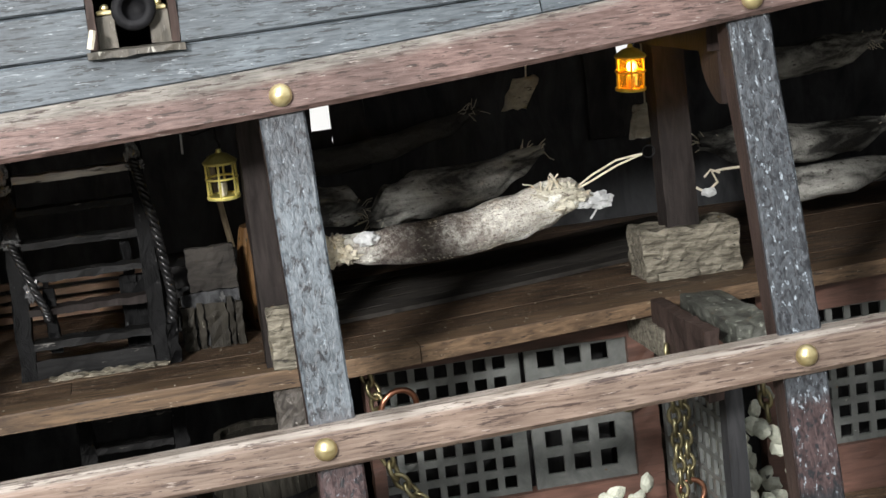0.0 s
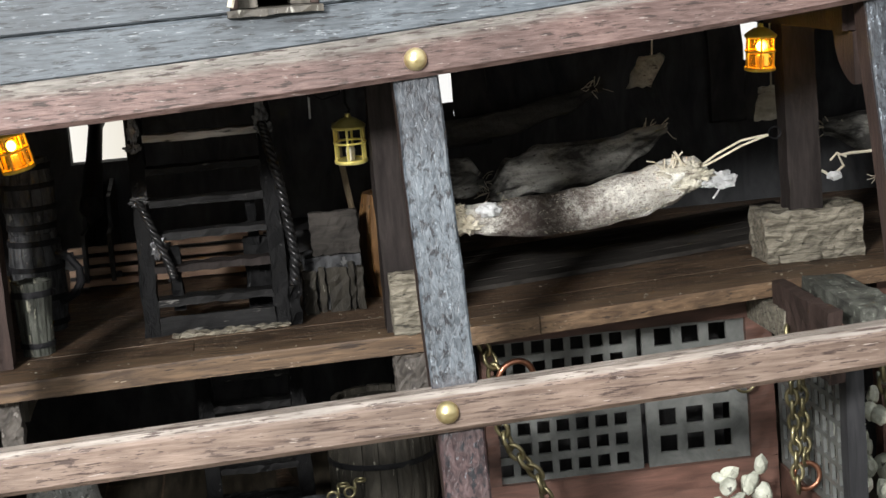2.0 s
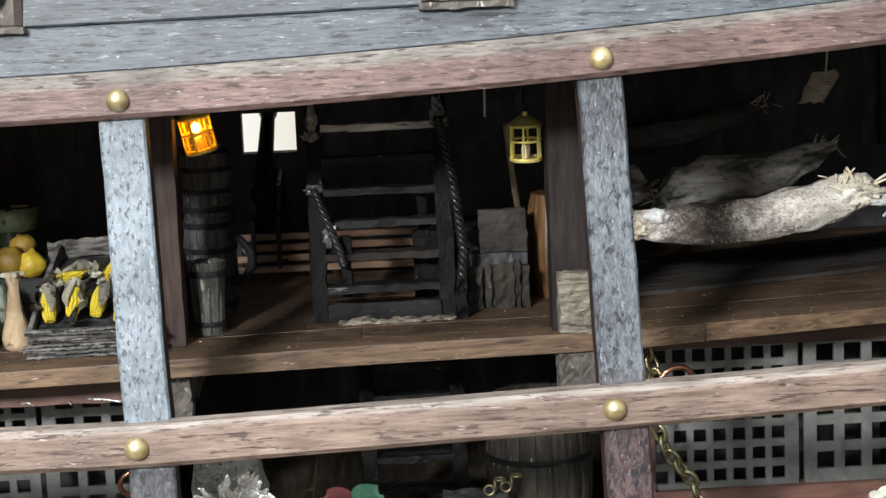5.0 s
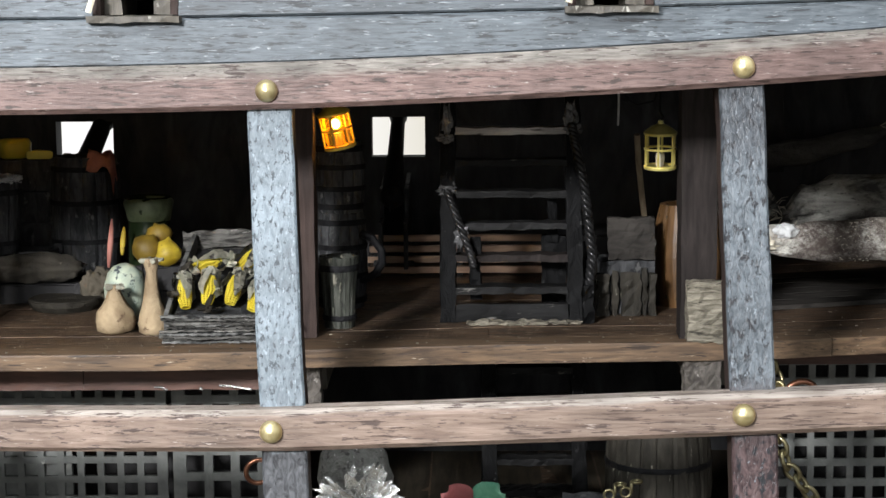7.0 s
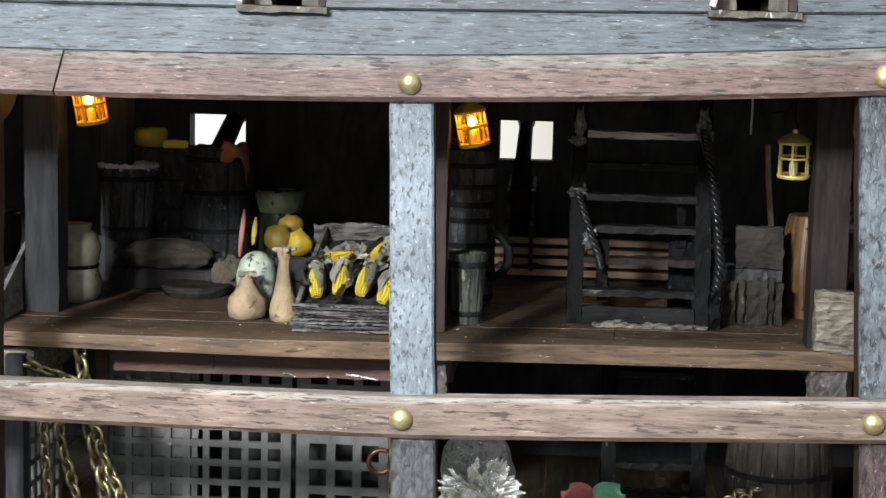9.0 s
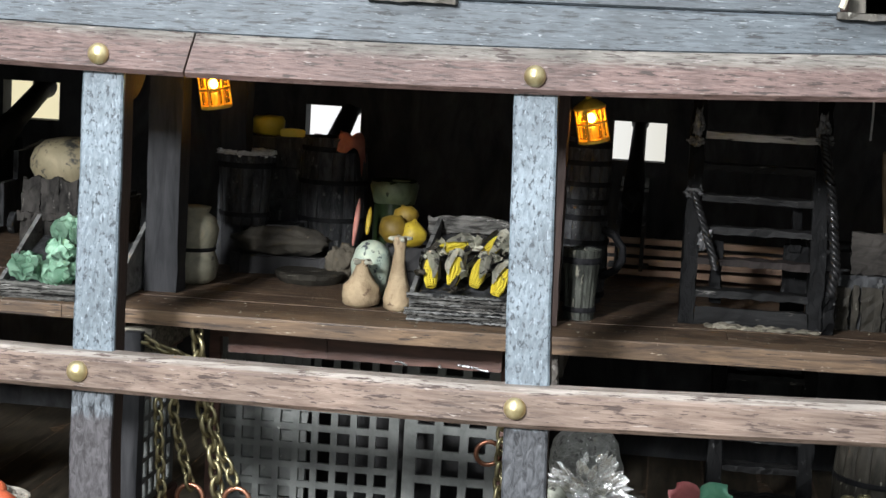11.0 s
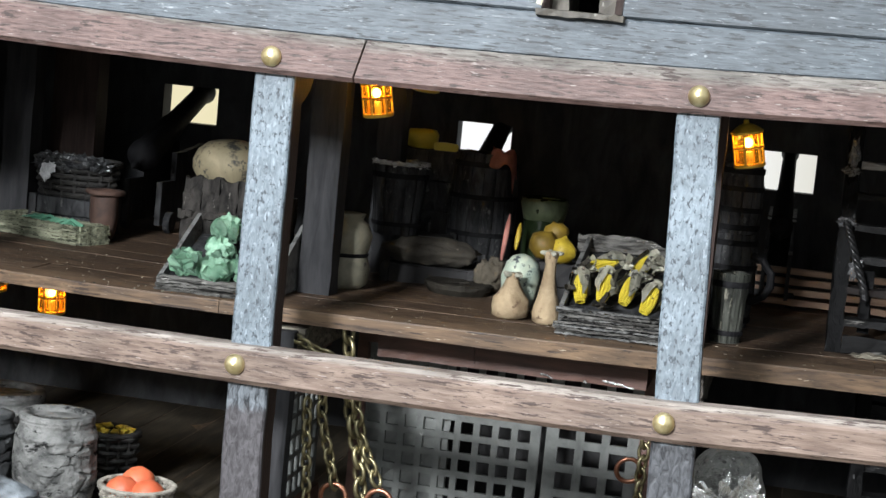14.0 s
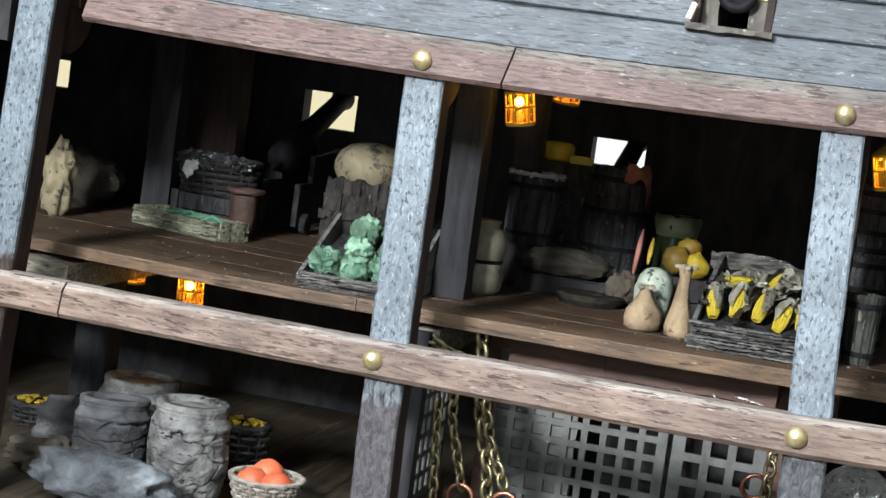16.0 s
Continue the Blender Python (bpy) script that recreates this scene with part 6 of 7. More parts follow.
for k in range(6):
    for y in (-0.42, 0.34):
        bm = bmesh.new()
        rough_box(bm, -1.2 + 0.015 * (k % 2), 1.2 - 0.02 * (k % 3), y, y + 0.08, 0.004 + 0.06 * k, 0.058 + 0.06 * k, 34, 0.016, 950 + k)
        part("slat", bm, "green_block", tray)
for sx in (-1.2, 1.13):
    bm = bmesh.new()
    rough_box(bm, sx, sx + 0.07, -0.33, 0.33, 0, 0.36, 6, 0.012, 960)
    part("end_board", bm, "green_block", tray)
bm = bmesh.new()
rough_box(bm, -1.12, 1.12, -0.33, 0.33, 0.01, 0.12, 8, 0.01, 961)
part("bottom", bm, "stave", tray)
beans = thing("green_beans", (-12.3, 6.85, DECK + 0.14), "dull green bean pods in a tray", "beans", "", -24)
for k in range(6):
    bm = bmesh.new()
    tube(bm, [(-0.7 + 0.2 * k, -0.1 + 0.03 * k, 0.12), (-0.5 + 0.2 * k, 0.1, 0.2 + 0.02 * (k % 3)), (-0.25 + 0.2 * k, 0.15, 0.14)], 0.05, 5)
    part("pod", bm, "green_leaf", beans)
crate(-12.28, 8.0, DECK, 0.72, 0.4, 0.69, "black_wood", "low dark crate under a wicker basket", 2, 0, 21, True)


def woven(name, x, y, z, r0, r1, H, mat, label, rows=7, uprights=18, seed=1, rim=0.06, rim_mat=None, squash=1.0):
    """A basket: uprights with rings woven in and out of them, and a plaited rim."""
    root = thing(name, (x, y, z), label, "basket")
    for k in range(uprights):
        a = 2 * math.pi * k / uprights
        bm = bmesh.new()
        tube(bm, [(r0 * math.cos(a), r0 * squash * math.sin(a), 0), (r1 * math.cos(a), r1 * squash * math.sin(a), H)], 0.03, 5)
        part("upright", bm, mat, root)
    for i in range(rows):
        t = (i + 0.5) / rows
        R = r0 + (r1 - r0) * t
        bm = bmesh.new()
        n = uprights * 4
        ring = []
        for k in range(n):
            a = 2 * math.pi * k / n
            rr = R + 0.035 * math.cos(uprights / 2 * a + math.pi * (i % 2))
            ring.append(Vector((rr * math.cos(a), rr * squash * math.sin(a), H * t)))
        ring.append(ring[0])
        tube(bm, ring, 0.4 * H / rows, 5)
        part("weave", bm, mat, root)
    bm = bmesh.new()
    ring = [(r1 * math.cos(a), r1 * squash * math.sin(a), H) for a in (2 * math.pi * k / 24 for k in range(25))]
    twisted_rope(bm, ring, rim, 22)
    part("rim", bm, rim_mat or mat, root)
    bm = bmesh.new()
    lathe(bm, [(0, 0.01), (r0, 0.01), (r0, 0.06), (0, 0.06)], 18)
    bmesh.ops.scale(bm, vec=(1, squash, 1), verts=bm.verts)
    part("bottom", bm, mat, root)
    return root


woven("wicker_basket", -12.28, 8.0, DECK + 0.7, 0.7, 0.84, 0.72, "wicker_dark", "dark wicker basket with glossy black rags on a crate", 6, 18, 2, squash=0.6)
heap("white_rags", (-12.2, 7.8, DECK + 1.40), "glossy black rags with painted white glints heaped in a basket", "rags", "rag", "torn_rag",
     [(-0.78 + 0.15 * k, -0.2 + 0.1 * math.sin(2.1 * k), 0.05 * math.cos(3 * k), 0.17, 0.14, 0.11, 0) for k in range(1, 10)], 3, 1.1, 3.5)
heap("pale_rag", (-12.7, 7.42, DECK + 1.15), "pale blue-grey rag hung over a basket's rim", "rag", "rag", "white_rag",
     [(0.0, 0.0, 0.04, 0.1, 0.05, 0.16, 0), (0.1, 0.0, 0.12, 0.1, 0.05, 0.1, 0)], 3, 0.6, 3.5)
clay_pot = thing("clay_pot", (-11.4, 7.3, DECK), "dull terracotta pot with a broad rim", "pot")
bm = bmesh.new()
lathe(bm, [(0.18, 0), (0.22, 0.1), (0.26, 0.45), (0.27, 0.8), (0.25, 0.9), (0.0, 0.88)], 20, 0.02, 4)
part("body", bm, "terracotta", clay_pot, smooth=True)
bm = bmesh.new()
lathe(bm, [(0.25, 0.86), (0.36, 0.88), (0.38, 0.93), (0.36, 0.97), (0.26, 0.96), (0.22, 0.9)], 22, 0.025, 6)
part("rim", bm, "terracotta", clay_pot, smooth=True)
sack("feed_sack", -14.8, 6.1, DECK, 0.3, 0.3, 0.74, "pumpkin", "buff mouldy sack standing on the deck", 6, 0.4)
sack("grain_sack", -15.5, 8.6, DECK, 0.8, 0.5, 0.62, "dark_sacking", "sooty brown sack slumped on the deck", 7, 0.4)
sack("loaf", -9.4, 8.3, DECK, 0.6, 0.35, 0.3, "sacking", "brown bundle in the shadow of the deck", 8, 0.3, "bundle")


# ---- hammocks ----
def hammock(pts, mat, label, seed, y_squash=0.8, tassels=True):
    """A rolled canvas hammock through (x, y, z, radius) stations."""
    root = thing("hammock", pts[0][:3], label, "hammock", "hammocks")
    o = Vector(pts[0][:3])
    bm = bmesh.new()
    fine = []
    for (x0, y0, z0, r0), (x1, y1, z1, r1) in zip(pts, pts[1:]):
        for i in range(8):
            t = i / 8
            s = t * t * (3 - 2 * t)
            fine.append((x0 + (x1 - x0) * t, y0 + (y1 - y0) * t, z0 + (z1 - z0) * s, r0 + (r1 - r0) * s))
    fine.append(pts[-1])
    rows = []
    for i, (x, y, z, r) in enumerate(fine):
        row = []
        for k in range(44):
            a = 2 * math.pi * k / 44
            rr = r * (1 + 0.16 * noise.noise(Vector((x * 1.5, 2 * math.cos(a), 2 * math.sin(a) + seed))) + 0.07 * noise.noise(Vector((x * 5, 6 * math.cos(a), 6 * math.sin(a)))))
            pull = max(0.0, 1 - min(x - pts[0][0], pts[-1][0] - x) / 0.9)
            rr *= 1 + 0.34 * pull * math.sin(6 * a + 2.5 * x + seed) + 0.15 * pull * noise.noise(Vector((x * 6, 4 * math.cos(a), 4 * math.sin(a))))
            row.append(bm.verts.new(Vector((x, y + y_squash * rr * math.cos(a), z + rr * math.sin(a))) - o))
        rows.append(row)
    for p, q in zip(rows, rows[1:]):
        for k in range(44):
            bm.faces.new((p[k], p[(k + 1) % 44], q[(k + 1) % 44], q[k]))
    bm.faces.new(rows[0]), bm.faces.new(rows[-1])
    part("canvas", bm, mat, root, smooth=True)
    if tassels:
        rng = random.Random(seed)
        for end, sgn in ((Vector(pts[0][:3]), -1), (Vector(pts[-1][:3]), 1)):
            bm = bmesh.new()
            for k in range(16):
                d = Vector((sgn * rng.uniform(0.05, 0.35), rng.uniform(-0.25, 0.25), rng.uniform(-0.3, 0.28)))
                b = end - o + Vector((sgn * rng.uniform(-0.5, 0.0), 0, 0))
                tube(bm, [b, b + 0.5 * d + Vector((0, 0, rng.uniform(-0.05, 0.05))), b + 0.8 * d], 0.009, 4)
            tagged(part("fraying", bm, "string", root, "frayed cream string"), kind="stuff")
    return root


front_ham = hammock([(7.25, 5.6, -2.78, 0.10), (7.55, 5.6, -2.80, 0.20), (8.0, 5.6, -2.83, 0.27), (8.7, 5.6, -2.84, 0.34), (9.5, 5.6, -2.80, 0.35), (10.3, 5.6, -2.68, 0.39), (10.9, 5.6, -2.52, 0.36), (11.35, 5.6, -2.40, 0.24), (11.6, 5.6, -2.40, 0.10)], "cloth", "stained white canvas hammock slung between pillars", 1, tassels=False)
canvas_at = [(7.25, -2.78, 0.10), (8.0, -2.83, 0.27), (8.7, -2.84, 0.34), (9.5, -2.80, 0.35), (10.3, -2.68, 0.39), (10.9, -2.52, 0.36), (11.5, -2.40, 0.2)]
rng = random.Random(41)
bm = bmesh.new()
for k in range(420):
    x = 8.6 + 2.8 * rng.random() ** 0.8
    zc, r = (float(np.interp(x, [c[0] for c in canvas_at], [c[q] for c in canvas_at])) for q in (1, 2))
    a = rng.uniform(2.6, 5.9)
    r *= 1.0 + 0.16 * noise.noise(Vector((x * 1.5, 2 * math.cos(a + math.pi / 2), 2 * math.sin(a + math.pi / 2) + 1)))
    m = Matrix.Translation((x - 7.25, 0.8 * r * math.sin(a), zc + 2.78 + r * math.cos(a))) @ Matrix.Rotation(-a, 4, "X") @ Matrix.Rotation(rng.uniform(-0.9, 0.9), 4, "Z") @ Matrix.Rotation(rng.uniform(-0.5, 0.5), 4, "Y")
    n = rng.uniform(0.008, 0.026)
    box(bm, -n, n, -0.004, 0.004, -0.01, 0.002, 0, m)
tagged(part("fuzz", bm, "pale_canvas", front_ham, "loose pale canvas fibres"), kind="stuff")
# crumpled pale end with its tie
bm = bmesh.new()
for k, (bx, bz, rx, rz) in enumerate(((3.72, 0.40, 0.3, 0.16), (4.0, 0.36, 0.24, 0.17), (4.06, 0.52, 0.13, 0.09), (4.26, 0.36, 0.15, 0.08), (3.75, 0.2, 0.34, 0.09))):
    blob(bm, (bx, -0.12, bz), (rx, 0.15, rz), 0.7, 2.4, 4, k + 3)
part("gathered_end", bm, "pale_canvas", front_ham, "gathered pale canvas end", True)
bm = bmesh.new()
for k, (bx, bz, rx, rz) in enumerate(((0.02, 0.02, 0.2, 0.2), (0.25, -0.08, 0.24, 0.14), (0.12, 0.16, 0.12, 0.1), (-0.02, -0.16, 0.12, 0.1))):
    blob(bm, (bx, -0.1, bz), (rx, 0.14, rz), 0.9, 2.8, 4, k + 13)
for k in range(14):
    a = rng.uniform(1.2, 5.0)
    b = Vector((0.05 * math.cos(a), -0.12, 0.05 * math.sin(a)))
    d = Vector((math.cos(a), rng.uniform(-0.4, 0.2), math.sin(a))) * rng.uniform(0.15, 0.3)
    tube(bm, [b, b + 0.6 * d, b + d + Vector((0, 0, rng.uniform(-0.05, 0.05)))], 0.02, 4)
tagged(part("frayed_end", bm, "string", front_ham, "frayed cream canvas end", True), kind="stuff")
bm = bmesh.new()
blob(bm, (0.62, -0.2, 0.14), (0.17, 0.1, 0.12), 0.5, 2, 4, 8)
part("bleached_patch", bm, "white_rag", front_ham, "bleached white scrap", True)
bm = bmesh.new()
for dz in (0.0, 0.09):
    tube(bm, [(4.1, 0, 0.4), (4.5, -0.1, 0.58 + dz), (4.9, -0.2, 0.78 + dz), (5.15, -0.4, 0.90 + 0.4 * dz), (5.3, -0.5, 0.96)], 0.02, 6)
for k in range(9):
    b = Vector((rng.uniform(3.5, 4.25), -0.2, 0.52))
    d = Vector((rng.uniform(-0.35, 0.15), -0.1, rng.uniform(0.16, 0.3)))
    tube(bm, [b, b + 0.5 * d + Vector((0, 0, 0.05)), b + d], 0.014, 4)
part("sling", bm, "string", front_ham, "cream sling cord")
bm = bmesh.new()
ring_of(bm, (5.35, -0.62, 1.0), 0.1, 0.014, "y", 14, 5)
part("sling_ring", bm, "iron", front_ham, "small dark wire ring")
bm = bmesh.new()
blob(bm, (4.58, -0.1, 0.24), (0.22, 0.1, 0.13), 0.6, 2.5, 3, 4)
blob(bm, (4.32, -0.1, 0.20), (0.16, 0.1, 0.07), 0.6, 2.5, 3, 5)
tube(bm, [(4.55, -0.1, 0.14), (4.47, -0.1, 0.02), (4.40, -0.1, -0.06)], 0.02, 4)
part("knot", bm, "white_rag", front_ham, "white rag knot")
hammock([(8.3, 8.2, -2.75, 0.12), (8.7, 8.2, -2.55, 0.36), (9.3, 8.2, -2.42, 0.42), (10.0, 8.2, -2.4, 0.40), (10.6, 8.2, -2.3, 0.34), (11.1, 8.2, -2.1, 0.24), (11.6, 8.2, -1.92, 0.07)], "grey_canvas", "dim grey-brown canvas hammock behind the first", 5)
hammock([(7.0, 8.9, -2.6, 0.2), (7.5, 8.9, -2.5, 0.36), (8.0, 8.9, -2.55, 0.34), (8.35, 8.9, -2.65, 0.1)], "grey_canvas", "dim grey canvas bundle slung behind a frame", 8)
hammock([(7.0, 10.6, -1.85, 0.2), (8.0, 10.6, -1.9, 0.26), (9.0, 10.6, -1.8, 0.24), (10.2, 10.6, -1.55, 0.2), (11.0, 10.6, -1.3, 0.05)], "old_canvas", "dark canvas hammock deep under the beams", 9)
hammock([(14.6, 8.5, -2.2, 0.12), (15.4, 8.5, -2.35, 0.36), (16.6, 8.5, -2.48, 0.36), (17.6, 8.5, -2.45, 0.3), (18.4, 8.5, -2.3, 0.1)], "grey_canvas", "dim grey-brown canvas hammock in the next bay", 6)
hammock([(15.4, 8.0, -3.1, 0.1), (16.2, 8.0, -3.15, 0.3), (17.2, 8.0, -3.12, 0.32), (18.4, 8.0, -3.0, 0.1)], "grey_canvas", "dim grey canvas hammock slung low in the next bay", 10)
hammock([(15.6, 8.5, -1.0, 0.1), (16.3, 8.5, -0.95, 0.3), (17.3, 8.5, -0.85, 0.32), (18.3, 8.5, -0.7, 0.1)], "grey_canvas", "dim grey canvas hammock high under the beams", 7)
for x0, x1, z0 in ((7.1, 7.85, -1.0), (8.24, 8.9, -1.0), (7.86, 8.23, -1.42), (13.4, 14.1, -0.9), (14.46, 15.1, -0.9), (14.11, 14.45, -1.12)):
    bm = bmesh.new()
    rough_box(bm, x0, x1, 11.7, 11.85, -2.3, 0.1 if z0 > -1.05 else z0, 5, 0.03, int(x0 * 10))
    ob = part("canvas_screen", bm, "dark", None)
    tagged(ob, "dark canvas strip hung at a far gunport", "canvas", "canvas strips at the gunports")
for k, (x, y, z, w, h, slant) in enumerate(((11.08, 8.0, -1.12, 0.23, 0.55, 0.28), (13.2, 7.4, -1.85, 0.22, 0.6, 0.12))):
    bm = bmesh.new()
    rows = []
    for i in range(12):
        u = i / 11
        rows.append([bm.verts.new(((q / 6 - 0.5) * 2 * w + slant * u + 0.06 * noise.noise(Vector((3 * u, q, k))), 0.09 * noise.noise(Vector((2 * u, q * 0.8, 5 + k))), h * u + 0.06 * noise.noise(Vector((q * 1.1, k, u))))) for q in range(7)])
    for p, q in zip(rows, rows[1:]):
        for c in range(6):
            bm.faces.new((p[c], p[c + 1], q[c + 1], q[c]))
    bmesh.ops.solidify(bm, geom=bm.faces, thickness=0.03)
    tube(bm, [(slant, 0, h - 0.05), (slant + 0.03, 0.02, 0.5 * (h - z)), (slant + 0.05, 0.05, 0.5 - z)], 0.018, 4)
    ob = part("hanging_rag", bm, "pale_canvas", None, smooth=True)
    ob.matrix_world = place(x, y, z)
    tagged(ob, "ragged grey-brown canvas hanging from a beam", "rag", "hanging rags")
def mat_front(x):
    """The front edge of the deck's darker part, which runs askew."""
    return float(np.interp(x, (6.4, 7.37, 9.17, 11.3, 12.93, 14.5), (5.12, 5.4, 5.93, 6.63, 7.27, 7.9)))


# no real matting: an added thin layer that makes the deck darker here
matting = thing("deck_matting", (10.0, 7.5, DECK), "thin dark planks added over the darker part of the deck", "matting")
for k in range(6):
    bm = bmesh.new()
    vs = rough_box(bm, -3.5, 4.4, 0.56 * k, 0.56 * k + 0.535, 0.012, 0.085, 26, 0.006, 700 + k)
    for v in vs:
        v.co.y += mat_front(v.co.x + 10.0) - 7.5
    part("plank", bm, "dark_board", matting)
hook = thing("wire_hook", (13.35, 4.85, -2.5), "bent white wire hook tied to a pillar", "hook")
bm = bmesh.new()
tube(bm, [(0.0, 0.1, 0.02), (0.12, -0.05, -0.06), (0.3, -0.1, 0.1), (0.22, -0.1, 0.28), (0.4, -0.12, 0.3), (0.85, -0.1, 0.3)], 0.025, 5)
tube(bm, [(0.1, -0.05, 0.2), (0.2, -0.1, 0.32), (0.35, -0.12, 0.25)], 0.02, 5)
part("wire", bm, "string", hook)
bm = bmesh.new()
blob(bm, (0.15, -0.08, -0.05), (0.13, 0.06, 0.08), 0.5, 3, 2, 1)
part("knot", bm, "white_rag", hook)


# ---- cages in the hold ----
def perforated(bm, x0, x1, z0, z1, cx, cz, hx, hz, t=0.07):
    """A flat plate with square holes round the given centres."""
    xs, zs = [x0], [z0]
    for c in cx:
        xs += [c - hx, c + hx]
    for c in cz:
        zs += [c - hz, c + hz]
    xs.append(x1), zs.append(z1)
    vs = {}

    def v(i, j, s):
        if (i, j, s) not in vs:
            vs[i, j, s] = bm.verts.new((xs[i], t * s, zs[j]))
        return vs[i, j, s]

    def full(i, j):
        return 0 <= i < len(xs) - 1 and 0 <= j < len(zs) - 1 and not (i % 2 and j % 2)

    for i in range(len(xs) - 1):
        for j in range(len(zs) - 1):
            if not full(i, j):
                continue
            for s in (0, 1):
                bm.faces.new((v(i, j, s), v(i + 1, j, s), v(i + 1, j + 1, s), v(i, j + 1, s)))
            for di, dj, a, b in ((-1, 0, (i, j), (i, j + 1)), (1, 0, (i + 1, j), (i + 1, j + 1)), (0, -1, (i, j), (i + 1, j)), (0, 1, (i, j + 1), (i + 1, j + 1))):
                if not full(i + di, j + dj):
                    bm.faces.new((v(*a, 0), v(*b, 0), v(*b, 1), v(*a, 1)))


def run(a, step, n):
    return [a + step * k for k in range(n)]


def cage(x, y, w_fine, w_wide, z0, fine, wide, label, patch=False, jamb=0.3):
    """A cage front: a finely and a widely pierced plate in a red-brown wooden frame; x is the joint of the plates.
    fine and wide: first hole's offset, step across, lowest row, step up, rows."""
    root = thing("cage", (x, y, HOLD), label, "cage", "cages in the hold")
    z1 = 3.24
    off, dx, zr, dz, rows = fine
    n = int((w_fine - off) / dx) + 1
    bm = bmesh.new()
    perforated(bm, -w_fine, -0.04, z0, z1, run(-off - dx * (n - 1), dx, n), run(zr, dz, rows), 0.107, 0.107)
    fine_plate = part("fine_plate", bm, "plate", root, "grey metal plate with small square holes")
    if patch:
        bm = bmesh.new()
        rough_box(bm, -w_fine + 0.05, -1.62, 0.085, 0.14, z0 + 0.1, z1 - 0.1, 9, 0.02, 812)
        part("backing_sheet", bm, "plate", fine_plate, "bent grey sheet behind the holes")
    off, dx, zr, dz, rows = wide
    n = int((w_wide - off - 0.15) / dx) + 1
    bm = bmesh.new()
    perforated(bm, 0.05, w_wide, z0, z1, run(off, dx, n), run(zr, dz, rows), 0.145, 0.145)
    part("wide_plate", bm, "plate", root, "grey metal plate with large square holes")
    for nm, a, b, c, e in (("sill", -w_fine - 0.2, w_wide + jamb, 0.0, z0), ("lintel", -w_fine - 0.2, w_wide + jamb, z1, 3.69), ("jamb", w_wide + 0.002, w_wide + jamb, z0 + 0.003, z1 - 0.003), ("jamb", -w_fine - 0.2, -w_fine - 0.002, z0 + 0.003, z1 - 0.003)):
        bm = bmesh.new()
        rough_box(bm, a, b, -0.12, 0.25, c, e, 14, 0.01, 800)
        part(nm, bm, "bulkhead", root)
    bm = bmesh.new()
    box(bm, -w_fine, w_wide, 1.6, 1.7, 0, 3.69)
    part("back_board", bm, "dark", root)
    return root


cage(10.12, 5.0, 2.45, 1.78, 0.84, (0.38, 0.325, 1.05, 0.34, 7), (0.41, 0.46, 1.21, 0.455, 5), "pierced grey metal cage front in a red-brown frame", False, 0.44)
cage(-2.23, 4.55, 3.1, 1.62, 0.44, (0.32, 0.327, 0.63, 0.327, 8), (0.41, 0.435, 0.84, 0.43, 6), "pierced grey metal cage front with a bent sheet behind", True)
locker = thing("hanging_locker", (-2.7, 3.15, -4.76), "glossy dark red-brown locker hung under the gun deck", "locker")
for k, (a, b) in enumerate(((-2.2, -0.6), (-0.59, 2.2))):
    bm = bmesh.new()
    rough_box(bm, a, b, 0, 0.07, 0.0, 0.44, 10, 0.008, 880 + k)
    part("front_panel", bm, "bulkhead", locker)
bm = bmesh.new()
rough_box(bm, -2.2, 2.2, 0.075, 1.15, 0.0, 0.44, 12, 0.006, 883)
part("body", bm, "bulkhead", locker)
for a, b, c in ((0.5, 0.7, 0.03), (1.2, 1.24, 0.0), (1.5, 2.0, 0.05)):
    bm = bmesh.new()
    tube(bm, [(a, -0.01, 0.02 + c), ((a + b) / 2, -0.02, 0.05), (b, -0.01, 0.0)], 0.02, 5)
    part("glue_drop", bm, "foil", locker, "shiny dried drop of glue")
cage(16.6, 4.8, 2.3, 1.7, 0.84, (0.38, 0.325, 1.05, 0.34, 7), (0.41, 0.46, 1.21, 0.455, 5), "pierced grey metal cage front in a red-brown frame")


def side_grille(x, y0, y1, label, seed):
    root = thing("side_grille", (x, (y0 + y1) / 2, HOLD), label, "grille", "side grilles of the cages")
    w = (y1 - y0) / 2
    bm = bmesh.new()
    nx = int(2 * w / 0.34)
    perforated(bm, -w, w, 0.7, 3.1, run(-0.34 * (nx - 1) / 2, 0.34, nx), run(0.95, 0.34, 6), 0.11, 0.13, 0.06)
    bmesh.ops.rotate(bm, cent=(0, 0, 0), matrix=Matrix.Rotation(math.pi / 2, 3, "Z"), verts=bm.verts)
    part("pierced_plate", bm, "plate", root)
    for a, b in ((0.0, 0.69), (3.11, 3.68)):
        bm = bmesh.new()
        rough_box(bm, -0.1, 0.1, -w, w, a, b, 8, 0.008, seed)
        part("rail", bm, "bulkhead", root)
    bm = bmesh.new()
    rough_box(bm, -0.14, 0.14, -w - 0.3, -w - 0.002, 0, 3.68, 8, 0.008, seed + 1)
    part("post", bm, "grey_timber", root)
    return root


side_grille(12.45, 1.55, 4.85, "pierced metal grille along the side of a cage", 820)
side_grille(-6.08, 2.1, 4.4, "pierced metal grille along the side of a cage", 830)
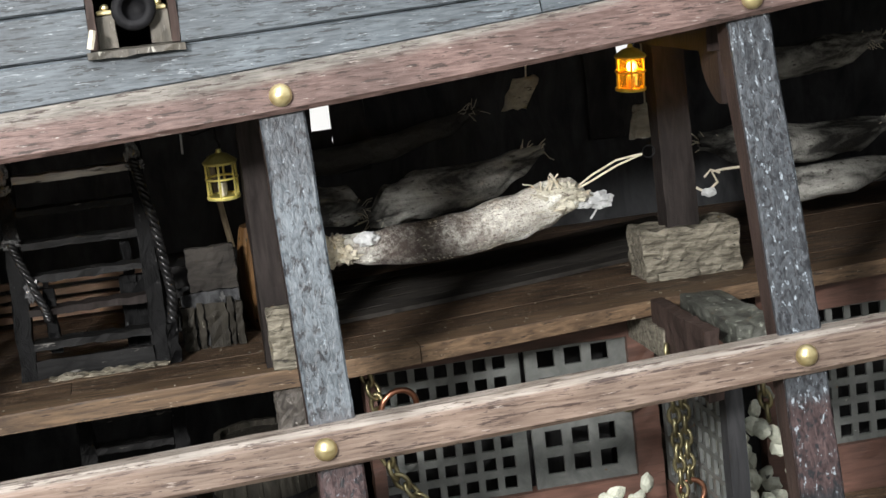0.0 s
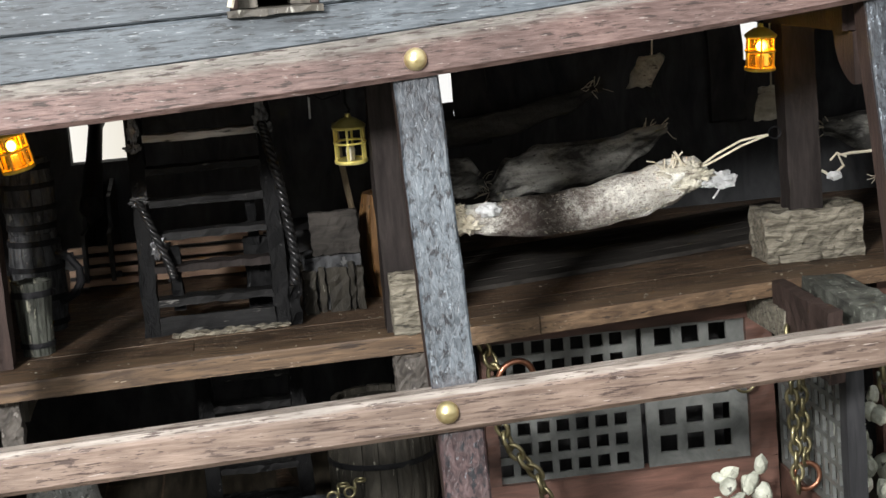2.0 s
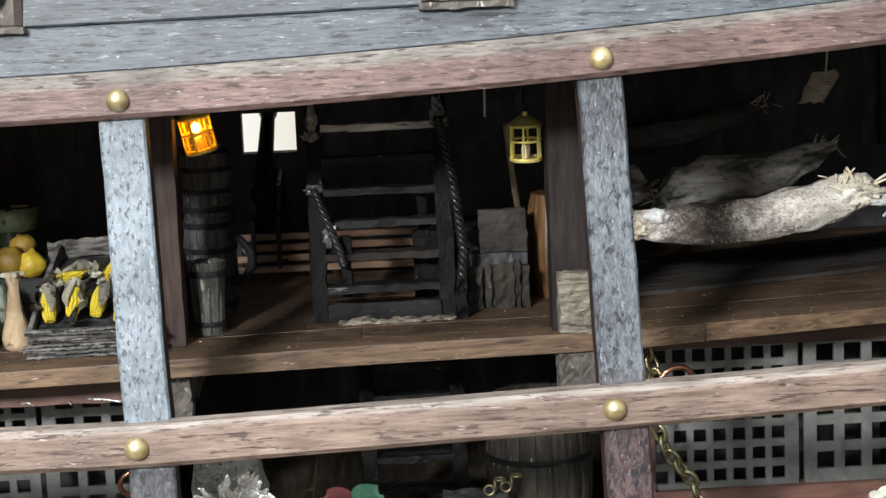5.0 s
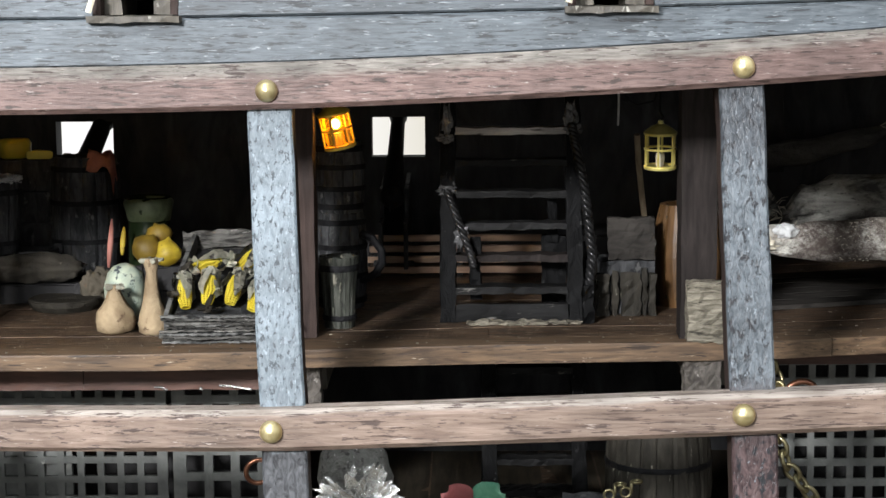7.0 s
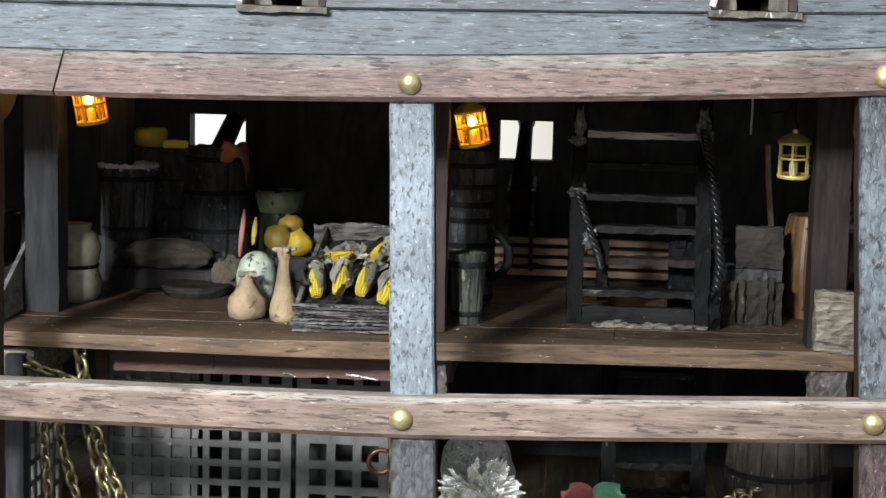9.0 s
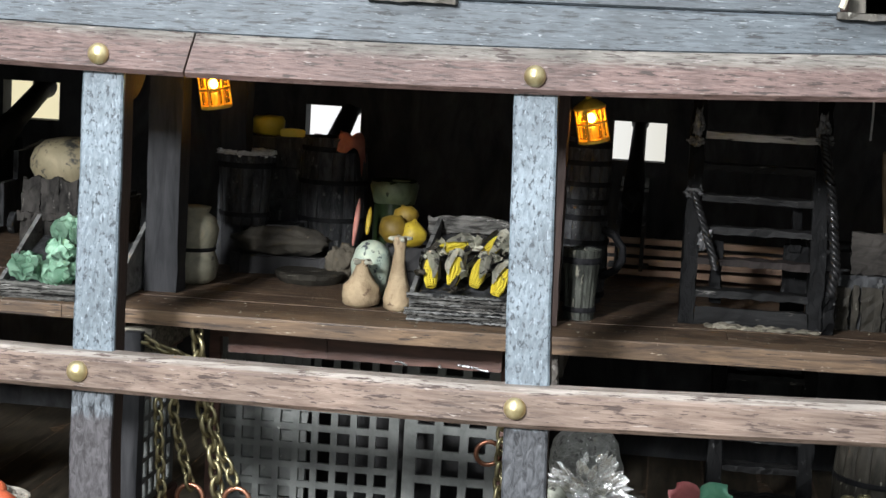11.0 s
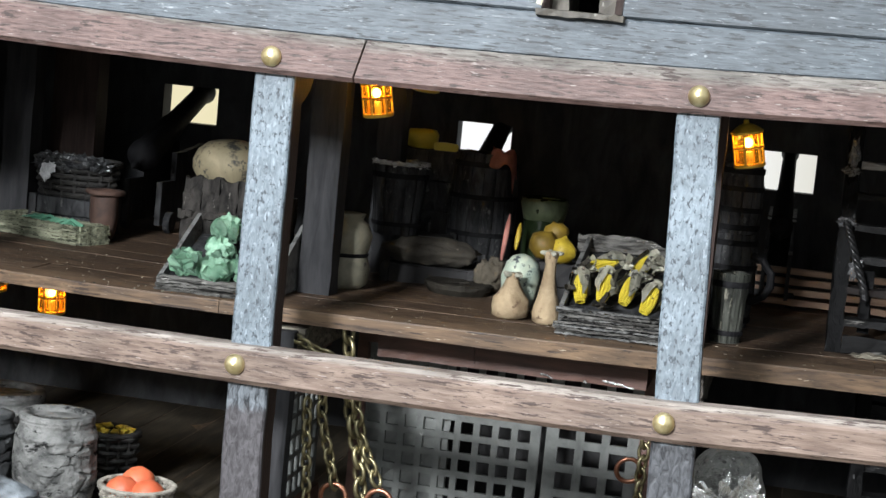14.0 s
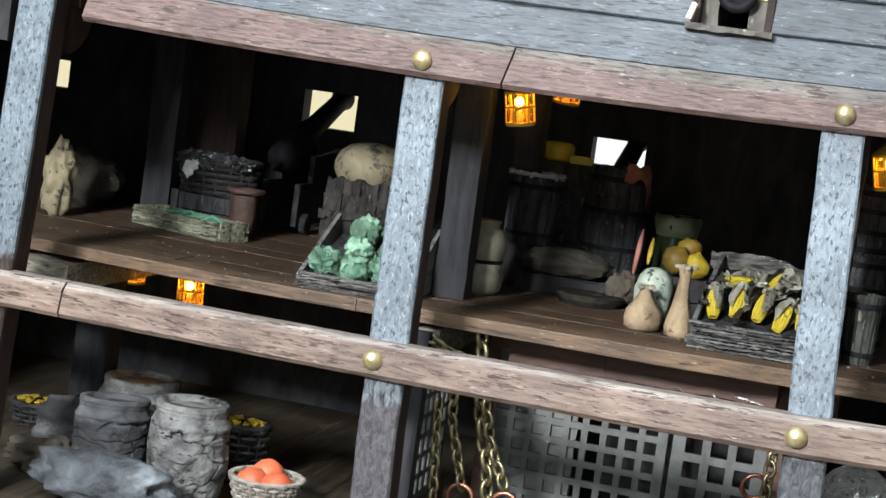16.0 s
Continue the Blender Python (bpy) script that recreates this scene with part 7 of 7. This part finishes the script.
for k in range(64):
    rng = random.Random(900 + k)
    bm = bmesh.new()
    blob(bm, (0, 0, 0), (0.17, 0.15, 0.09), 0.3, 1.8, 2, k)
    ob = part("pale_stone", bm, "pale_stone", None)
    far_side = k >= 20
    lx, ly = (rng.uniform(12.75, 13.9), rng.uniform(2.4, 4.3)) if far_side else (rng.uniform(10.9, 12.0), rng.uniform(2.9, 3.6))
    ob.matrix_world = place(lx, ly, HOLD + 0.16 + (0.047 * (k - 20) if far_side else 0.06 * k) % (2.1 if far_side else 1.0), 40 * k, 25 * k, 60 * k)
    tagged(ob, "pale greenish stone in a heap", "stone", "heap of pale stones")


def chain(pts, size, label, rings=0, seed=1):
    """A chain of oval links along a row of points."""
    pts = [Vector(p) for p in pts]
    root = thing("chain", pts[0], label, "chain", "brass chains")
    bm = bmesh.new()
    ring_of(bm, (0, 0, 0), size * 0.5, size * 0.13, "y", 12, 5, 0.62, 1.0)
    first = None
    lens = [(b - a).length for a, b in zip(pts, pts[1:])]
    total, step, s, k = sum(lens), size * 0.74, 0.0, 0
    while s < total:
        d, i = s, 0
        while i < len(lens) - 1 and d > lens[i]:
            d -= lens[i]
            i += 1
        p = pts[i].lerp(pts[i + 1], d / lens[i]) - pts[0]
        q = (pts[i + 1] - pts[i]).to_track_quat("Z", "Y").to_matrix().to_4x4()
        m = Matrix.Translation(U * p) @ q @ Matrix.Rotation(math.pi / 2 * (k % 2) + 0.5 + 0.2 * math.sin(k * seed), 4, "Z")
        if first is None:
            first = part("link", bm, "chain_brass", root, smooth=True)
            first.matrix_local = m
        else:
            again(first, root, m)
        s, k = s + step, k + 1
    if rings:
        bm = bmesh.new()
        ring_of(bm, pts[-1] - pts[0] - Vector((0, 0, 0.2)), 0.21, 0.042, "y", 18, 6)
        part("ring", bm, "copper", root, "dull copper ring", True)
    return root


chain([(11.93, 2.7, -4.6), (11.95, 2.7, -5.6), (11.98, 2.7, -7.1)], 0.27, "antique brass chain hanging before a cage", 0, 1)
chain([(12.12, 2.8, -4.6), (12.14, 2.8, -5.6), (12.15, 2.8, -6.7)], 0.27, "antique brass chain hanging before a cage", 1, 2)
chain([(13.3, 2.8, -4.5), (13.42, 2.8, -5.1), (13.5, 2.8, -5.9)], 0.3, "antique brass chain hanging beside a cage", 0, 3)
chain([(7.35, 4.0, -4.35), (7.55, 3.9, -4.9), (7.5, 3.9, -5.6), (7.7, 3.9, -6.2), (8.1, 3.9, -6.7), (8.3, 3.9, -7.3)], 0.31, "antique brass chain slung beside a frame", 0, 4)
chain([(-5.56, 2.25, -4.75), (-5.5, 2.25, -5.7), (-5.2, 2.25, -6.75)], 0.27, "antique brass chain hanging before a cage", 1, 5)
chain([(-5.72, 2.1, -5.5), (-5.68, 2.1, -6.1), (-5.6, 2.1, -7.05)], 0.25, "antique brass chain hanging before a cage", 1, 6)
chain([(-5.2, 2.3, -4.3), (-5.14, 2.3, -4.8), (-5.05, 2.3, -5.6), (-4.85, 2.3, -6.3), (-4.72, 2.3, -7.2)], 0.34, "heavy antique brass chain hanging before a cage", 0, 7)
chain([(-5.02, 2.25, -5.0), (-4.95, 2.25, -5.5), (-4.8, 2.25, -6.0), (-4.45, 2.25, -6.75)], 0.28, "antique brass chain hanging before a cage", 1, 8)
chain([(-5.95, 1.9, -4.42), (-5.72, 1.85, -4.5), (-5.45, 1.95, -4.62), (-5.25, 2.0, -4.7)], 0.26, "short antique brass chain over a beam end", 0, 9)
chain([(-0.42, 3.4, -5.2), (-0.45, 3.4, -5.9), (-0.47, 3.4, -6.9)], 0.27, "antique brass chain hanging behind a frame", 0, 10)
for x, y, z, r, thin, mat, lab in ((-0.66, 3.5, -6.15, 0.2, 0.04, "copper", "dull copper ring on a cage front"), (11.78, 4.6, -5.78, 0.18, 0.026, "chain_brass", "thin brass ring on a cage front"), (7.88, 3.9, -5.12, 0.3, 0.05, "copper", "dull copper ring on a chain")):
    bm = bmesh.new()
    ring_of(bm, (0, 0, 0), r, thin, "y", 22, 6)
    ob = part("metal_ring", bm, mat, None, smooth=True)
    ob.matrix_world = place(x, y, z, 10, 0, 12)
    tagged(ob, lab, "ring")


# ---- hold ----
bm = bmesh.new()
lathe(bm, [(0.3, 0.0), (0.52, 0.06)] + [(0.60 - 0.02 * math.sin(0.9 * q), 0.12 * q) for q in range(3, 19)] + [(0.57, 2.32), (0.53, 2.5), (0.44, 2.64), (0.3, 2.73), (0.1, 2.77)], 44)
for v in bm.verts:
    w = v.co * 2.4
    fold = noise.noise(w) + 0.6 * noise.noise(w * 2.3) + 0.5 * abs(noise.noise(w * 4.5))
    v.co.x *= 0.93 + 0.09 * fold
    v.co.y *= 1 + 0.09 * fold
felt = thing("felt_sack", (0.95, 2.0, HOLD), "grainy grey sack with crumpled foil stuck to it", "sack")
part("body", bm, "grey_sack", felt, smooth=True)
bm = bmesh.new()
blob(bm, (0.08, -0.52, 1.85), (0.42, 0.17, 0.42), 1.1, 4.0, 5, 3)
part("foil_patch", bm, "foil", felt, "crumpled silver foil")
for k, (sx, sz) in enumerate(((0.55, -6.2), (0.68, -6.42), (1.3, -6.3))):
    bm = bmesh.new()
    blob(bm, (0, 0, 0), (0.17, 0.12, 0.14), 0.6, 2.2, 3, k + 40)
    ob = part("pebble", bm, "pale_stone", None, smooth=True)
    ob.matrix_world = place(sx, 1.36, sz)
    tagged(ob, "pale green pebble stuck to a grey sack", "pebble", "pebbles on the grey sack")
sack("sooty_parcel", 1.75, 2.2, HOLD, 0.4, 0.4, 0.9, "dark_sacking", "small dark bundle beside a grey sack", 12, 0.12, "bundle")
plant = thing("potted_plant", (2.7, 2.9, HOLD), "small plant with one red and one green leaf", "plant")
bm = bmesh.new()
lathe(bm, [(0.3, 0), (0.38, 0.1), (0.45, 0.9), (0.5, 1.0), (0.42, 1.0), (0.4, 0.9), (0.0, 0.85)], 18)
part("pot", bm, "terracotta", plant)
for dx, mat, tilt, h, lab in ((-0.32, "red_leaf", 50, 1.45, "dull red leaf"), (0.3, "green_leaf", -55, 1.5, "dull green leaf")):
    bm = bmesh.new()
    m = Matrix.Translation((0.0, -0.05, h)) @ Matrix.Rotation(math.radians(-tilt), 4, "Y") @ Matrix.Rotation(0.7, 4, "X")
    leaf_sheet(bm, m, 0.24, 0.62, 0.08, 3)
    bmesh.ops.solidify(bm, geom=bm.faces, thickness=0.02)
    part("leaf", bm, mat, plant, lab, True)
bm = bmesh.new()
tube(bm, [(0, 0, 0.86), (0.02, 0, 1.2), (0, -0.05, 1.52)], 0.05, 6)
part("stem", bm, "green_leaf", plant)
fittings = thing("brass_fittings", (4.5, 3.2, -6.55), "tangle of small brass rings on a dark chest", "fittings")
for k in range(6):
    bm = bmesh.new()
    ring_of(bm, (0.32 + 0.09 * k, 0.05 * k, 0.08 + 0.07 * (k % 3)), 0.08, 0.022, "yxz"[k % 3], 12, 5)
    part("ring", bm, "chain_brass", fittings, smooth=True)
bm = bmesh.new()
rough_box(bm, 4.1, 5.1, 3.0, 3.6, HOLD, -6.55, 8, 0.02, 850)
tagged(part("dark_chest", bm, "black_wood", None), "dark wooden chest in the hold", "chest")
sack("sooty_boulder", -10.95, 1.15, HOLD, 1.22, 0.6, 0.48, "char", "large sooty grey sack with broad whitish patches", 13, 0.3)
sack("dusty_sack", -13.0, 4.2, HOLD, 0.75, 0.55, 0.55, "soot_ash", "dusty grey sack in the hold", 14, 0.3)
sack("dust_mound", -12.7, 2.6, HOLD, 0.7, 0.5, 0.3, "sacking", "dusty brown heap on the hold floor", 15, 0.5, "heap")
woven("dark_basket", -9.82, 4.45, HOLD, 0.36, 0.46, 1.06, "wicker_dark", "dark wicker basket with yellow scraps", 8, 14, 3)
woven("dark_basket", -14.45, 5.6, HOLD, 0.42, 0.52, 0.46, "wicker_dark", "low dark wicker basket with yellow scraps", 5, 14, 5)
for hx, hy, hz in ((-9.82, 4.45, 1.07), (-14.45, 5.6, 0.46)):
    heap("yellow_scraps", (hx, hy, HOLD + hz), "yellow scraps heaped in a basket", "scraps", "scrap", "yellow",
         [(0.3 * math.cos(2.3 * k), 0.3 * math.sin(2.3 * k), 0.02 * (k % 3), 0.13, 0.08, 0.05, k) for k in range(9)], 2)
woven("fruit_basket", -8.76, 3.0, HOLD, 0.46, 0.62, 0.56, "wicker", "bleached wicker basket full of oranges", 8, 26, 4, 0.045)
for k, (ox, oy, oz) in enumerate(((-8.96, 2.85, 0.45), (-8.52, 2.87, 0.43), (-8.82, 3.2, 0.55), (-8.78, 3.0, 0.24))):
    bm = bmesh.new()
    blob(bm, (0, 0, 0), (0.29, 0.29, 0.27), 0.08, 2, 3, k)
    ob = part("orange_fruit", bm, "orange", None, smooth=True)
    ob.matrix_world = place(ox, oy, HOLD + oz)
    tagged(ob, "bright orange fruit in a wicker basket", "orange", "oranges in the basket")

# boards laid on the hold's floor
for k in range(30):
    bm = bmesh.new()
    rough_box(bm, -0.52, 0.52, 0.2, FAR - 0.05, 0.004, 0.04, 8, 0.006, 1000 + k)
    ob = part("board", bm, "hold_board", bpy.data.objects["floor_hold"])
    ob.matrix_world = place(-17 + 1.08 * k, 0, HOLD - 0.035)

# splinters and dust on the deck
bm = bmesh.new()
rng = random.Random(77)
for k in range(260):
    x = rng.uniform(-14, 14)
    y = edge_y(x) + 0.08 + 3.2 * rng.random() ** 2
    r = rng.uniform(0.004, 0.013)
    m = Matrix.Translation((x, y, DECK + 0.012)) @ Matrix.Rotation(rng.uniform(0, 3), 4, "Z")
    box(bm, -r * rng.uniform(1, 3), r, -r, r, -0.004, r * 0.7, 0, m)
tagged(part("sawdust", bm, "block", None), "grey wood splinters scattered on the deck", "sawdust", kind="stuff")
